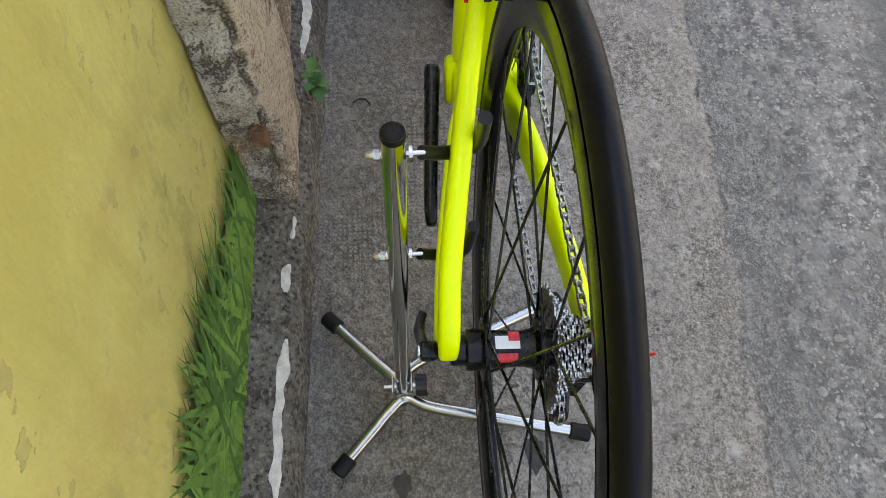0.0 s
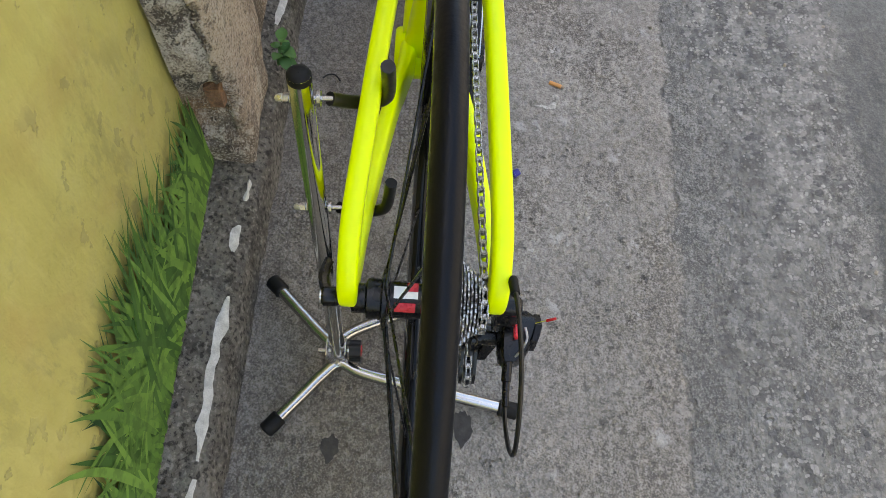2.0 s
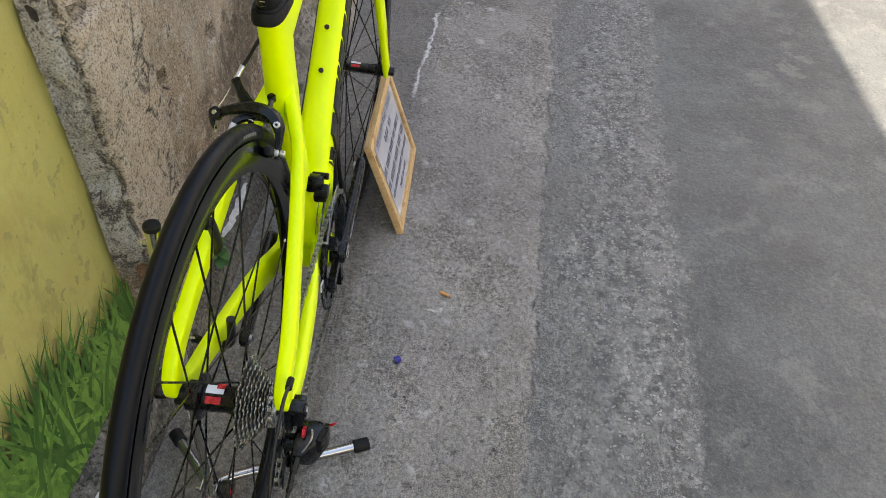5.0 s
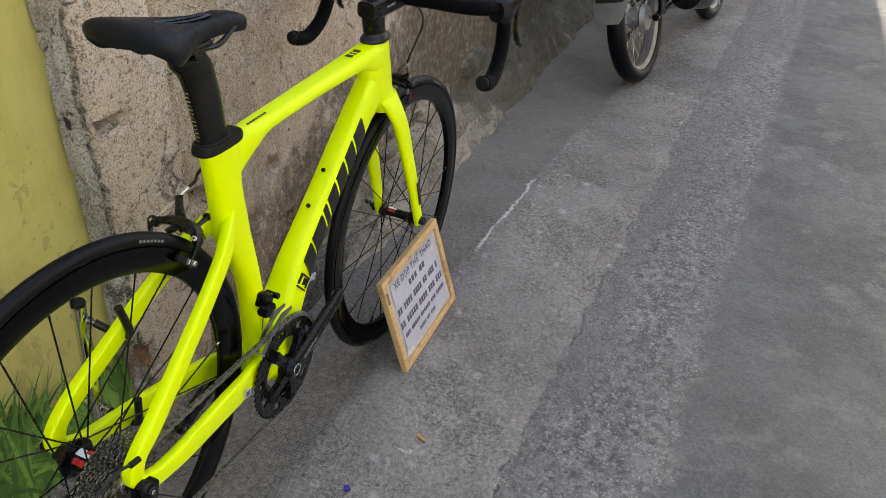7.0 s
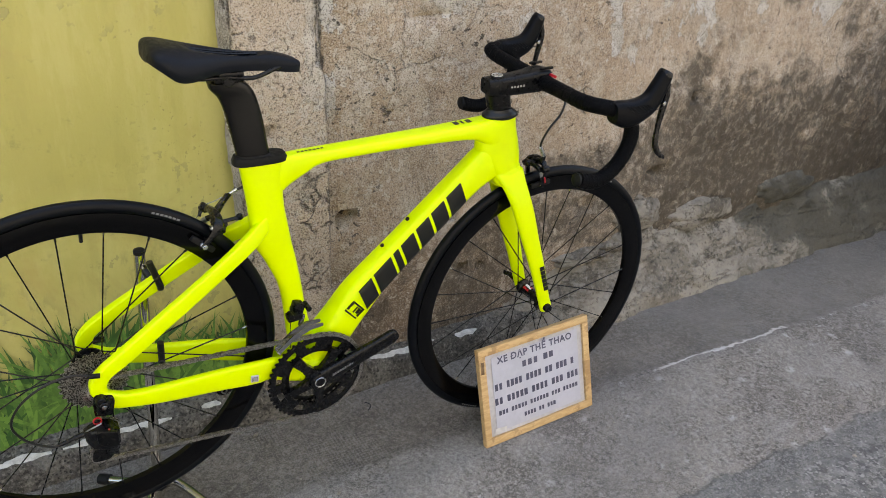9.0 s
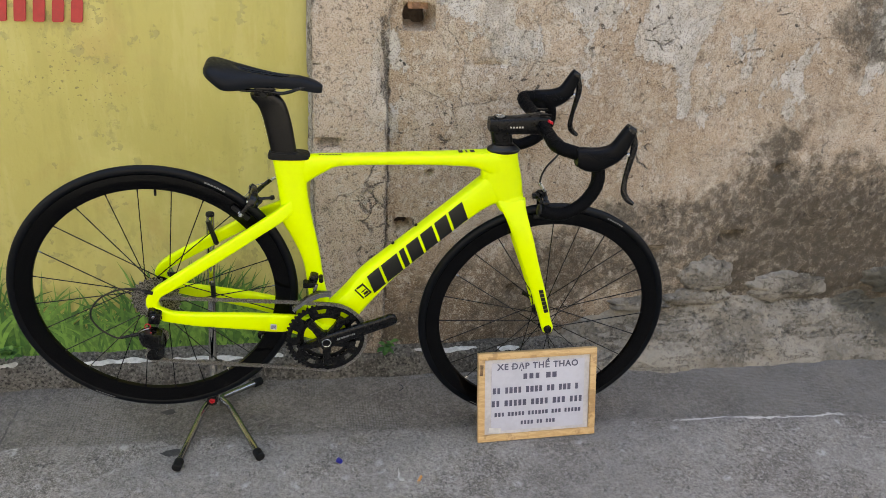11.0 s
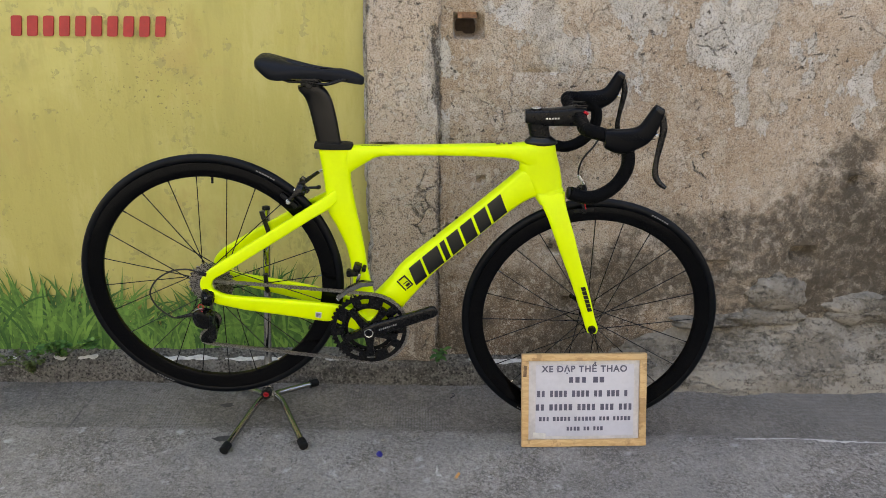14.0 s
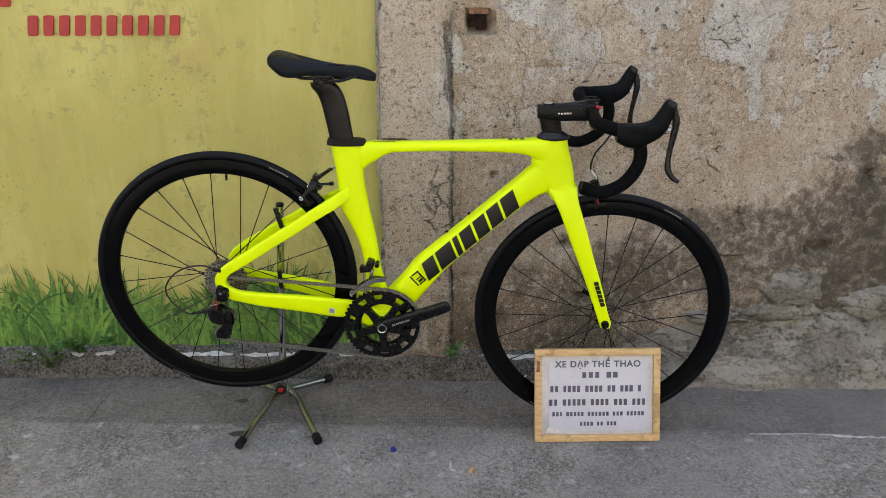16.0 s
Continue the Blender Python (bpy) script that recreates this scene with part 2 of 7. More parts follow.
    # dark lows; stronger on the pillar, where grit shadows are painted in
    base = n.mix(n.ramp(coarse, 0.40, 0.16, 0, 0.75 if pillar else 0.45), base, (0.12, 0.09, 0.066))
    base = n.mix(n.math("MULTIPLY", n.ramp(grains, 0.56, 0.76, 0, 0.55), clean), base, (0.62, 0.56, 0.48))
    base = n.mix(n.ramp(grains, 0.42, 0.22, 0, 0.68), base, (0.085, 0.065, 0.048))
    n.bump(flake, 0.0025, 0.7)
    n.bump(chip, 0.002, 0.7)
    n.bump(crev, -0.008, 0.9)
    n.bump(pits, -0.003, 0.9)
    n.bump(n.noise(30, 5, 0.6), 0.005, 0.7)
    n.bump(coarse, 0.0034 if pillar else 0.0022, 0.8)
    n.bump(grains, 0.0008, 0.7)
    return n.done(base, 0.93)


def alley_concrete():
    """The alley floor: a dark troweled gutter strip, grey worn slab, exposed stones, then a smooth dark slab."""
    n = Nodes("worn alley concrete")
    x, y = n.axis(0), n.axis(1)
    wob = n.math("MULTIPLY", n.math("SUBTRACT", n.noise(5, 6, 0.7), 0.5), 0.05)
    yw = n.math("ADD", y, wob)
    strip_d = n.math("SUBTRACT", yw, n.math("ADD", 0.026, n.math("ADD", n.math("MULTIPLY", x, -0.033), n.math("MULTIPLY", n.math("MULTIPLY", x, x), -0.011))))
    strip = n.ramp(strip_d, -0.012, 0.014)
    agg_d = n.math("SUBTRACT", n.math("ADD", -0.358, n.math("MULTIPLY", x, -0.057)), yw)
    agg_in = n.ramp(agg_d, -0.006, 0.012)
    smooth_d = n.math("SUBTRACT", n.math("ADD", -0.672, n.math("MULTIPLY", x, -0.056)), yw)
    smooth = n.ramp(n.math("ADD", smooth_d, n.math("MULTIPLY", n.math("SUBTRACT", n.noise(14, 6, 0.7), 0.5), 0.05)), -0.014, 0.022)
    lo, mid, fine = n.noise(2.3, 6, 0.6), n.noise(16, 5, 0.62), n.noise(105, 3, 0.6)
    blot, tiny = n.noise(42, 4, 0.6), n.noise(330, 2, 0.5)
    def speckle(c, up, down):
        """Bright and dark grains over a colour."""
        c = n.mix(n.ramp(blot, 0.55, 0.85, 0, 0.35), c, up)
        c = n.mix(n.ramp(blot, 0.45, 0.15, 0, 0.35), c, down)
        c = n.mix(n.ramp(fine, 0.57, 0.80, 0, 0.60), c, up)
        c = n.mix(n.ramp(fine, 0.43, 0.21, 0, 0.64), c, down)
        c = n.mix(n.ramp(tiny, 0.57, 0.76, 0, 0.45), c, up)
        return n.mix(n.ramp(tiny, 0.43, 0.24, 0, 0.55), c, down)
    slab = n.mix(n.ramp(lo, 0.35, 0.65), (0.146, 0.131, 0.113), (0.206, 0.188, 0.164))
    slab = n.mix(n.ramp(mid, 0.40, 0.66, 0, 0.7), slab, (0.238, 0.221, 0.200))
    slab = speckle(slab, (0.385, 0.36, 0.33), (0.060, 0.054, 0.047))
    # chips and torn pits: their shadow is painted dark, as bump shows little
    chips = n.math("MULTIPLY", n.ramp(n.voronoi(66, vec=n.stretch(1, 0.45, 1)), 0.10, 0.22, 1, 0), n.ramp(n.noise(27, 3), 0.52, 0.60))
    slab = n.mix(n.math("MULTIPLY", chips, 0.6), slab, (0.036, 0.034, 0.032))
    torn = n.math("MULTIPLY", n.ramp(n.noise(72, 5, 0.66, n.stretch(1, 0.5, 1)), 0.72, 0.80), n.ramp(n.noise(8.0, 5, 0.65), 0.47, 0.62))
    slab = n.mix(n.math("MULTIPLY", torn, 0.7), slab, (0.034, 0.032, 0.030))
    crust = n.math("MULTIPLY", n.ramp(n.noise(33, 5, 0.68), 0.68, 0.76), n.ramp(n.noise(5.3, 5), 0.40, 0.62))
    slab = n.mix(n.math("MULTIPLY", crust, 0.60), slab, (0.330, 0.312, 0.288))
    wash = n.ramp(n.noise(4.6, 8, 0.70), 0.40, 0.62)
    slab = n.mix(n.math("MULTIPLY", wash, 0.30), slab, (0.300, 0.285, 0.262))
    pale = n.math("MULTIPLY", n.ramp(n.voronoi(15), 0.10, 0.30, 1, 0), n.ramp(n.noise(21, 6, 0.75), 0.54, 0.64))
    slab = n.mix(n.math("MULTIPLY", pale, 0.75), slab, (0.44, 0.43, 0.415))
    warp = n.t.nodes.new("ShaderNodeVectorMath")
    warp.operation = "ADD"
    jig = n.t.nodes.new("ShaderNodeTexNoise")
    jig.inputs["Scale"].default_value, jig.inputs["Detail"].default_value = 60, 3
    n.put(jig.inputs["Vector"], n.pos)
    small = n.t.nodes.new("ShaderNodeVectorMath")
    small.operation = "SCALE"
    n.put(small.inputs[0], jig.outputs["Color"])
    small.inputs["Scale"].default_value = 0.014
    n.put(warp.inputs[0], n.pos)
    n.put(warp.inputs[1], small.outputs[0])

    def stones(scale):
        cell = n.t.nodes.new("ShaderNodeTexVoronoi")
        n.put(cell.inputs["Vector"], warp.outputs[0])
        cell.inputs["Scale"].default_value = scale
        sep = n.t.nodes.new("ShaderNodeSeparateColor")
        n.put(sep.inputs[0], cell.outputs["Color"])
        return sep.outputs[0], sep.outputs[1], cell.outputs["Distance"]
    t1, u1, d1 = stones(62)
    t2, u2, d2 = stones(150)
    # worn stones of many greys in a dusty paste, with pale scraped streaks along the way of the wheels
    agg = n.mix(n.ramp(n.noise(30, 6, 0.70), 0.30, 0.70), (0.090, 0.090, 0.088), (0.185, 0.182, 0.174))
    chunk = n.math("MULTIPLY", n.ramp(u2, 0.36, 0.46), n.ramp(d2, 0.52, 0.42))
    agg = n.mix(n.math("MULTIPLY", chunk, 0.92), agg, n.mix(t2, (0.060, 0.061, 0.063), (0.330, 0.325, 0.310)))
    big = n.math("MULTIPLY", n.ramp(u1, 0.58, 0.64), n.ramp(d1, 0.48, 0.40))
    agg = n.mix(n.math("MULTIPLY", big, 0.85), agg, n.mix(t1, (0.055, 0.057, 0.060), (0.290, 0.285, 0.272)))
    agg = n.mix(n.ramp(n.noise(48, 5, 0.7), 0.62, 0.74, 0, 0.50), agg, (0.330, 0.325, 0.310))
    agg = n.mix(n.ramp(n.noise(41, 5, 0.7), 0.36, 0.24, 0, 0.50), agg, (0.048, 0.049, 0.051))
    agg = n.mix(n.ramp(n.noise(5.0, 6, 0.7, n.stretch(0.35, 1.5, 1)), 0.50, 0.78, 0, 0.28), agg, (0.270, 0.266, 0.254))
    agg = n.mix(n.ramp(n.noise(4.1, 6, 0.7, n.stretch(0.4, 1.5, 1)), 0.46, 0.20, 0, 0.30), agg, (0.075, 0.076, 0.078))
    worn = n.ramp(n.math("ADD", n.noise(3.6, 7, 0.75, n.stretch(0.45, 1.2, 1)), n.ramp(agg_d, 0.0, 0.14, -0.16, 0.10)), 0.40, 0.58)
    worn = n.math("MULTIPLY", worn, n.math("SUBTRACT", 1.0, smooth))
    paste = n.mix(n.ramp(mid, 0.38, 0.62), (0.108, 0.107, 0.103), (0.165, 0.163, 0.157))
    paste = speckle(paste, (0.29, 0.285, 0.27), (0.062, 0.061, 0.058))
    road = n.mix(worn, paste, agg)
    dark = n.mix(n.ramp(lo, 0.35, 0.65), (0.078, 0.082, 0.082), (0.112, 0.117, 0.116))
    dark = n.mix(n.ramp(n.noise(7, 7, 0.7), 0.60, 0.78, 0, 0.6), dark, (0.175, 0.175, 0.168))
    dark = n.mix(0.5, dark, speckle(dark, (0.19, 0.188, 0.18), (0.055, 0.056, 0.055)))
    road = n.mix(smooth, road, dark)
    gut = n.mix(n.ramp(n.noise(4, 6, 0.65), 0.35, 0.65), (0.122, 0.108, 0.091), (0.178, 0.160, 0.138))
    gut = n.mix(0.85, gut, speckle(gut, (0.285, 0.27, 0.245), (0.052, 0.047, 0.040)))
    knobs = n.ramp(n.voronoi(125, rnd=0.12), 0.28, 0.44, 1, 0)
    pressed = n.math("MULTIPLY", knobs, n.ramp(n.noise(3.1, 3), 0.42, 0.62))
    gut = n.mix(n.math("MULTIPLY", pressed, 0.35), gut, (0.30, 0.29, 0.275))
    gut = n.mix(n.math("MULTIPLY", n.ramp(x, 1.1, 2.1, 0, 0.55), n.ramp(n.noise(3.3, 6, 0.65), 0.30, 0.60, 0.4, 1.0)), gut, (0.215, 0.203, 0.182))
    c = n.mix(agg_in, slab, road)
    c = n.mix(strip, c, gut)
    lip = n.math("MULTIPLY", n.ramp(n.math("ABSOLUTE", n.math("ADD", strip_d, 0.004)), 0.002, 0.008, 1, 0), n.ramp(n.math("ADD", n.noise(6.0, 7, 0.75), n.math("MULTIPLY", n.ramp(x, 1.36, 1.46), n.ramp(x, 1.8, 2.2, 0.42, 0.02))), 0.68, 0.84))
    c = n.mix(n.math("MULTIPLY", lip, 0.9), c, (0.60, 0.58, 0.55))
    seam = n.math("MULTIPLY", n.ramp(n.math("ABSOLUTE", n.math("SUBTRACT", agg_d, 0.003)), 0.0, 0.007, 1, 0), n.ramp(mid, 0.45, 0.6, 0.1, 1.0))
    c = n.mix(n.math("MULTIPLY", seam, 0.6), c, (0.07, 0.068, 0.066))
    cross = n.math("ADD", n.math("ADD", x, 0.432), n.math("MULTIPLY", n.math("SUBTRACT", n.noise(12, 5, 0.7), 0.5), 0.012))
    cross = n.math("MULTIPLY", n.math("MULTIPLY", n.ramp(n.math("ABSOLUTE", cross), 0.001, 0.005, 1, 0), strip), n.ramp(n.noise(17, 4), 0.3, 0.5))
    c = n.mix(n.math("MULTIPLY", cross, 0.75), c, (0.045, 0.042, 0.037))
    stain = n.ramp(n.noise(1.3, 6, 0.65), 0.50, 0.70, 0, 0.25)
    c = n.mix(stain, c, (0.11, 0.103, 0.097))
    n.bump(n.math("MULTIPLY", n.math("MULTIPLY", d1, worn), agg_in), -0.004, 0.7)
    n.bump(chips, -0.003, 0.7)
    n.bump(n.math("MULTIPLY", torn, n.math("SUBTRACT", 1.0, strip)), -0.004, 0.8)
    n.bump(seam, -0.003, 0.8)
    n.bump(n.math("MULTIPLY", pressed, strip), 0.0015, 0.8)
    n.bump(blot, 0.004, 0.8)
    n.bump(fine, 0.0026, 0.9)
    return n.done(c, n.ramp(mid, 0.3, 0.7, 0.74, 0.92))


def kerb_concrete():
    n = Nodes("dirty kerb concrete")
    c = n.mix(n.ramp(n.noise(5, 7, 0.7), 0.35, 0.65), (0.086, 0.079, 0.067), (0.150, 0.138, 0.118))
    c = n.mix(n.ramp(n.noise(38, 5, 0.65), 0.58, 0.85, 0, 0.65), c, (0.20, 0.19, 0.165))
    c = n.mix(n.ramp(n.noise(38, 5, 0.65), 0.40, 0.15, 0, 0.7), c, (0.035, 0.032, 0.027))
    c = n.mix(n.ramp(n.noise(130, 3, 0.6), 0.58, 0.85, 0, 0.60), c, (0.29, 0.272, 0.24))
    c = n.mix(n.ramp(n.noise(130, 3, 0.6), 0.42, 0.20, 0, 0.85), c, (0.024, 0.021, 0.018))
    pits = n.math("MULTIPLY", n.ramp(n.voronoi(62), 0.12, 0.24, 1, 0), n.ramp(n.noise(21, 4), 0.45, 0.6))
    c = n.mix(n.math("MULTIPLY", pits, 0.8), c, (0.026, 0.023, 0.02))
    c = n.mix(n.ramp(n.noise(9, 7, 0.78), 0.66, 0.84, 0, 0.5), c, (0.22, 0.21, 0.19))
    n.bump(pits, -0.004, 0.8)
    n.bump(n.noise(34, 5, 0.62), 0.013, 1.0)
    n.bump(n.noise(160, 4, 0.7), 0.0025, 0.7)
    return n.done(c, 0.92)


def mortar():
    n = Nodes("grey mortar patch")
    z = n.axis(2)
    c = n.mix(n.ramp(n.noise(3.5, 7, 0.65), 0.35, 0.65), (0.190, 0.168, 0.136), (0.295, 0.265, 0.220))
    c = n.mix(n.ramp(n.math("ADD", n.noise(6, 8, 0.72), n.ramp(z, 0.06, 0.20, -0.12, 0.10)), 0.52, 0.76, 0, 0.70), c, (0.090, 0.076, 0.056))
    c = n.mix(n.ramp(n.noise(19, 6, 0.7), 0.62, 0.80, 0, 0.6), c, (0.052, 0.045, 0.034))
    c = n.mix(n.ramp(n.noise(85, 4, 0.6), 0.56, 0.85, 0, 0.55), c, (0.31, 0.285, 0.24))
    c = n.mix(n.ramp(n.noise(85, 4, 0.6), 0.38, 0.15, 0, 0.6), c, (0.06, 0.052, 0.04))
    layer_h = n.noise(7, 8, 0.72, n.stretch(0.6, 1, 2.2))
    split = n.math("MULTIPLY", n.ramp(n.math("ABSOLUTE", n.math("SUBTRACT", layer_h, 0.50)), 0.0, 0.014, 1, 0), n.ramp(n.noise(8.5, 4, 0.6), 0.50, 0.62))
    c = n.mix(n.ramp(layer_h, 0.55, 0.60, 0, 0.40), c, (0.33, 0.305, 0.26))
    c = n.mix(n.math("MULTIPLY", split, 0.8), c, (0.035, 0.030, 0.023))
    far = n.math("ADD", n.noise(4.0, 6, 0.65), n.ramp(n.axis(0), 1.75, 2.45, -0.40, 0.22))
    c = n.mix(n.ramp(far, 0.42, 0.66, 0, 0.80), c, (0.060, 0.057, 0.042))
    n.bump(n.ramp(layer_h, 0.49, 0.53), 0.006, 0.9)
    n.bump(n.noise(16, 6, 0.62), 0.014, 0.9)
    n.bump(n.noise(130, 4), 0.002, 0.6)
    return n.done(c, 0.93)


def leaf_green(name, a, b):
    n = Nodes(name)
    c = n.mix(n.island(), a, b)
    c = n.mix(n.ramp(n.noise(55, 4), 0.45, 0.75, 0, 0.35), c, tuple(x * 0.5 for x in a))
    return n.done(c, 0.6)


def carbon():
    n = Nodes("satin carbon")
    w = n.t.nodes.new("ShaderNodeTexWave")
    n.put(w.inputs["Vector"], n.stretch(1, 1, 1))
    w.inputs["Scale"].default_value, w.inputs["Distortion"].default_value = 160, 1.5
    c = n.mix(n.math("MULTIPLY", w.outputs["Fac"], 0.6), (0.003, 0.0028, 0.0026), (0.009, 0.0078, 0.007))
    return n.done(c, 0.26, Specular_IOR_Level=0.32)


def wood():
    n = Nodes("varnished pale pine")
    g = n.noise(9, 6, 0.6, n.stretch(3, 14, 14), 0.8)
    c = n.mix(n.ramp(g, 0.35, 0.65), (0.53, 0.335, 0.145), (0.62, 0.415, 0.195))
    c = n.mix(n.ramp(n.noise(26, 5), 0.60, 0.74, 0, 0.5), c, (0.26, 0.14, 0.06))
    n.bump(g, 0.0006, 0.6)
    return n.done(c, 0.45)


def chain_steel(name, scale, low):
    n = Nodes(name)
    c = n.mix(n.ramp(n.noise(scale, 2), 0.36, 0.64), low, (0.50, 0.475, 0.44))
    return n.done(c, 0.28, 0.9)


M_YELLOWWALL = yellow_wall_paint()
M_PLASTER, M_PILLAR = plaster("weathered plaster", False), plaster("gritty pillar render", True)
M_GROUND, M_KERB, M_MORTAR = alley_concrete(), kerb_concrete(), mortar()
M_PAINT = plain("fluorescent yellow lacquer", (0.76, 0.97, 0.001), 0.40, var=0.02, coat=0.12, Specular_IOR_Level=0.25)
M_TYRE = plain("black tyre rubber", (0.0022, 0.0030, 0.0048), 0.38, var=0.2, bump=0.0001, Specular_IOR_Level=0.16)
M_RIM = plain("glossy black rim", (0.0014, 0.0014, 0.0016), 0.15, var=0.1, Specular_IOR_Level=0.20)
M_BLACK = plain("black anodised alloy", (0.004, 0.004, 0.0045), 0.26, Specular_IOR_Level=0.3)
M_SATIN = plain("satin black alloy", (0.0035, 0.0036, 0.004), 0.32, Specular_IOR_Level=0.2)
M_PLASTIC = plain("black plastic", (0.006, 0.006, 0.0065), 0.34, Specular_IOR_Level=0.4)
M_TAPE = plain("black perforated bar tape", (0.0032, 0.0034, 0.0042), 0.5, bump=0.001, bscale=520, Specular_IOR_Level=0.05)
M_HOOD = plain("black rubber hood", (0.0034, 0.0038, 0.0050), 0.33, bump=0.0003, bscale=260, Specular_IOR_Level=0.09)
M_SADDLE = plain("matt black saddle cover", (0.0075, 0.009, 0.0125), 0.45, bump=0.0001, bscale=900, Specular_IOR_Level=0.13)
M_CARBON = carbon()
M_CHROME = plain("chromed steel tube", (0.66, 0.64, 0.60), 0.10, 1.0, 0.05)
M_STEEL = plain("bright drawn steel", (0.47, 0.46, 0.44), 0.20, 1.0, 0.06, 9.0)
M_ALLOY = plain("silver alloy", (0.62, 0.62, 0.62), 0.3, 1.0, 0.08)
M_CHAIN = chain_steel("oiled chain steel", 700, (0.17, 0.157, 0.14))
M_COG = chain_steel("oily sprocket steel", 330, (0.07, 0.064, 0.056))
M_RED = plain("red anodised alloy", (0.55, 0.02, 0.03), 0.3, 0.2)
M_REDPAINT = plain("faded red lettering paint", (0.42, 0.035, 0.03), 0.55, scale=40)
M_INK = plain("black decal film", (0.006, 0.007, 0.006), 0.35)
M_WHITE = plain("white label film", (0.78, 0.78, 0.78), 0.45, var=0.03)
M_PAPER = plain("laminated white paper", (0.50, 0.50, 0.56), 0.22, var=0.05, scale=8, coat=1.0)
M_SATIN_ALLOY = plain("satin grey alloy", (0.42, 0.43, 0.46), 0.38, 1.0, var=0.06)
M_PRINT = plain("dark printing ink", (0.075, 0.075, 0.115), 0.4)
M_WOOD = wood()
M_RUBBER = plain("dull black rubber", (0.007, 0.007, 0.007), 0.55, Specular_IOR_Level=0.2)
M_KERBPAINT = plain("worn white kerb paint", (0.50, 0.49, 0.46), 0.75, var=0.25, scale=60, bump=0.002, bscale=90)
M_BRICK = plain("old red brick", (0.27, 0.145, 0.078), 0.95, var=0.5, scale=45, bump=0.006, bscale=90)
M_HOLE = plain("dark hollow fill", (0.05, 0.035, 0.025), 0.95, var=0.4, scale=40, bump=0.004, bscale=80)
M_GRASS = leaf_green("painted grass greens", (0.028, 0.100, 0.014), (0.185, 0.345, 0.055))
M_GRASSDARK = leaf_green("painted dark grass", (0.018, 0.064, 0.013), (0.060, 0.170, 0.026))
M_LEAF = leaf_green("weed leaves", (0.03, 0.10, 0.02), (0.11, 0.24, 0.04))
M_DRY = leaf_green("dry weed stems", (0.045, 0.065, 0.018), (0.13, 0.17, 0.045))
M_BLUE = plain("blue bottle cap plastic", (0.012, 0.012, 0.20), 0.35)
M_CORK = plain("cigarette filter paper", (0.62, 0.30, 0.10), 0.8)
M_BLUEBODY = plain("blue scooter plastic", (0.02, 0.16, 0.55), 0.3, coat=0.4)
M_GREYBODY = plain("dusty grey scooter plastic", (0.150, 0.138, 0.108), 0.55, var=0.35, scale=9)
M_TAIL = plain("dark red lamp lens", (0.20, 0.008, 0.012), 0.2, coat=0.5)
M_SEAT = plain("black scooter seat vinyl", (0.018, 0.018, 0.02), 0.5)
M_FARWALL = plain("plain grey added wall", (0.46, 0.44, 0.40), 0.9, var=0.15, scale=2.0, bump=0.004, bscale=40)


# ---- mesh helpers ----
def finish(bm, name, material, smooth=40.0):
    bmesh.ops.recalc_face_normals(bm, faces=bm.faces)
    me = bpy.data.meshes.new(name)
    bm.to_mesh(me)
    bm.free()
    me.materials.append(material)
    if smooth:
        me.shade_smooth()
        me.set_sharp_from_angle(angle=radians(smooth))
    return me


def part(name, bm, material, parent=None, label="", smooth=40.0):
    """Links a bmesh as one mesh object under a thing or under a part."""
    ob = new(name, finish(bm, name, material, smooth))
    if parent:
        ob.parent = parent
    return tagged(ob, label)


def thing(name, label, category, m=None, group="", kind=""):
    ob = new(name)
    ob.empty_display_size = 0.1
    if m is not None:
        ob.matrix_world = m
    return tagged(ob, label, category, group, kind)


def ring_faces(bm, a, b):
    k = len(a)
    for i in range(k):
        bm.faces.new((a[i], a[(i + 1) % k], b[(i + 1) % k], b[i]))


def spline(rows, sub):
    """Catmull-Rom through rows of numbers."""
    p = [np.array(r, float) for r in rows]
    if sub < 2 or len(p) < 3:
        return p
    out = []
    for i in range(len(p) - 1):
        a, b, c, d = p[max(i - 1, 0)], p[i], p[i + 1], p[min(i + 2, len(p) - 1)]
        for k in range(sub):
            t = k / sub
            out.append(0.5 * (2 * b + (c - a) * t + (2 * a - 5 * b + 4 * c - d) * t * t + (3 * b - a - 3 * c + d) * t ** 3))
    return out + [p[-1]]


def loft(bm, rows, sub=4, n=20, power=2.6):
    """A tube through sections in the bike's side plane: rows of upper x, z, lower x, z, middle y, half width."""
    rings = []
    for xt, zt, xb, zb, y, hw in spline(rows, sub):
        c, h = np.array(((xt + xb) / 2, y, (zt + zb) / 2)), np.array(((xt - xb) / 2, 0, (zt - zb) / 2))
        ring = []
        for k in range(n):
            a = 2 * math.pi * k / n
            s, q = math.sin(a), math.cos(a)
            v = c + h * math.copysign(abs(s) ** (2 / power), s) + np.array((0, hw * math.copysign(abs(q) ** (2 / power), q), 0))
            ring.append(bm.verts.new(v))
        rings.append(ring)
    for a, b in zip(rings, rings[1:]):
        ring_faces(bm, a, b)
    bm.faces.new(rings[0])
    bm.faces.new(rings[-1][::-1])
    return bm


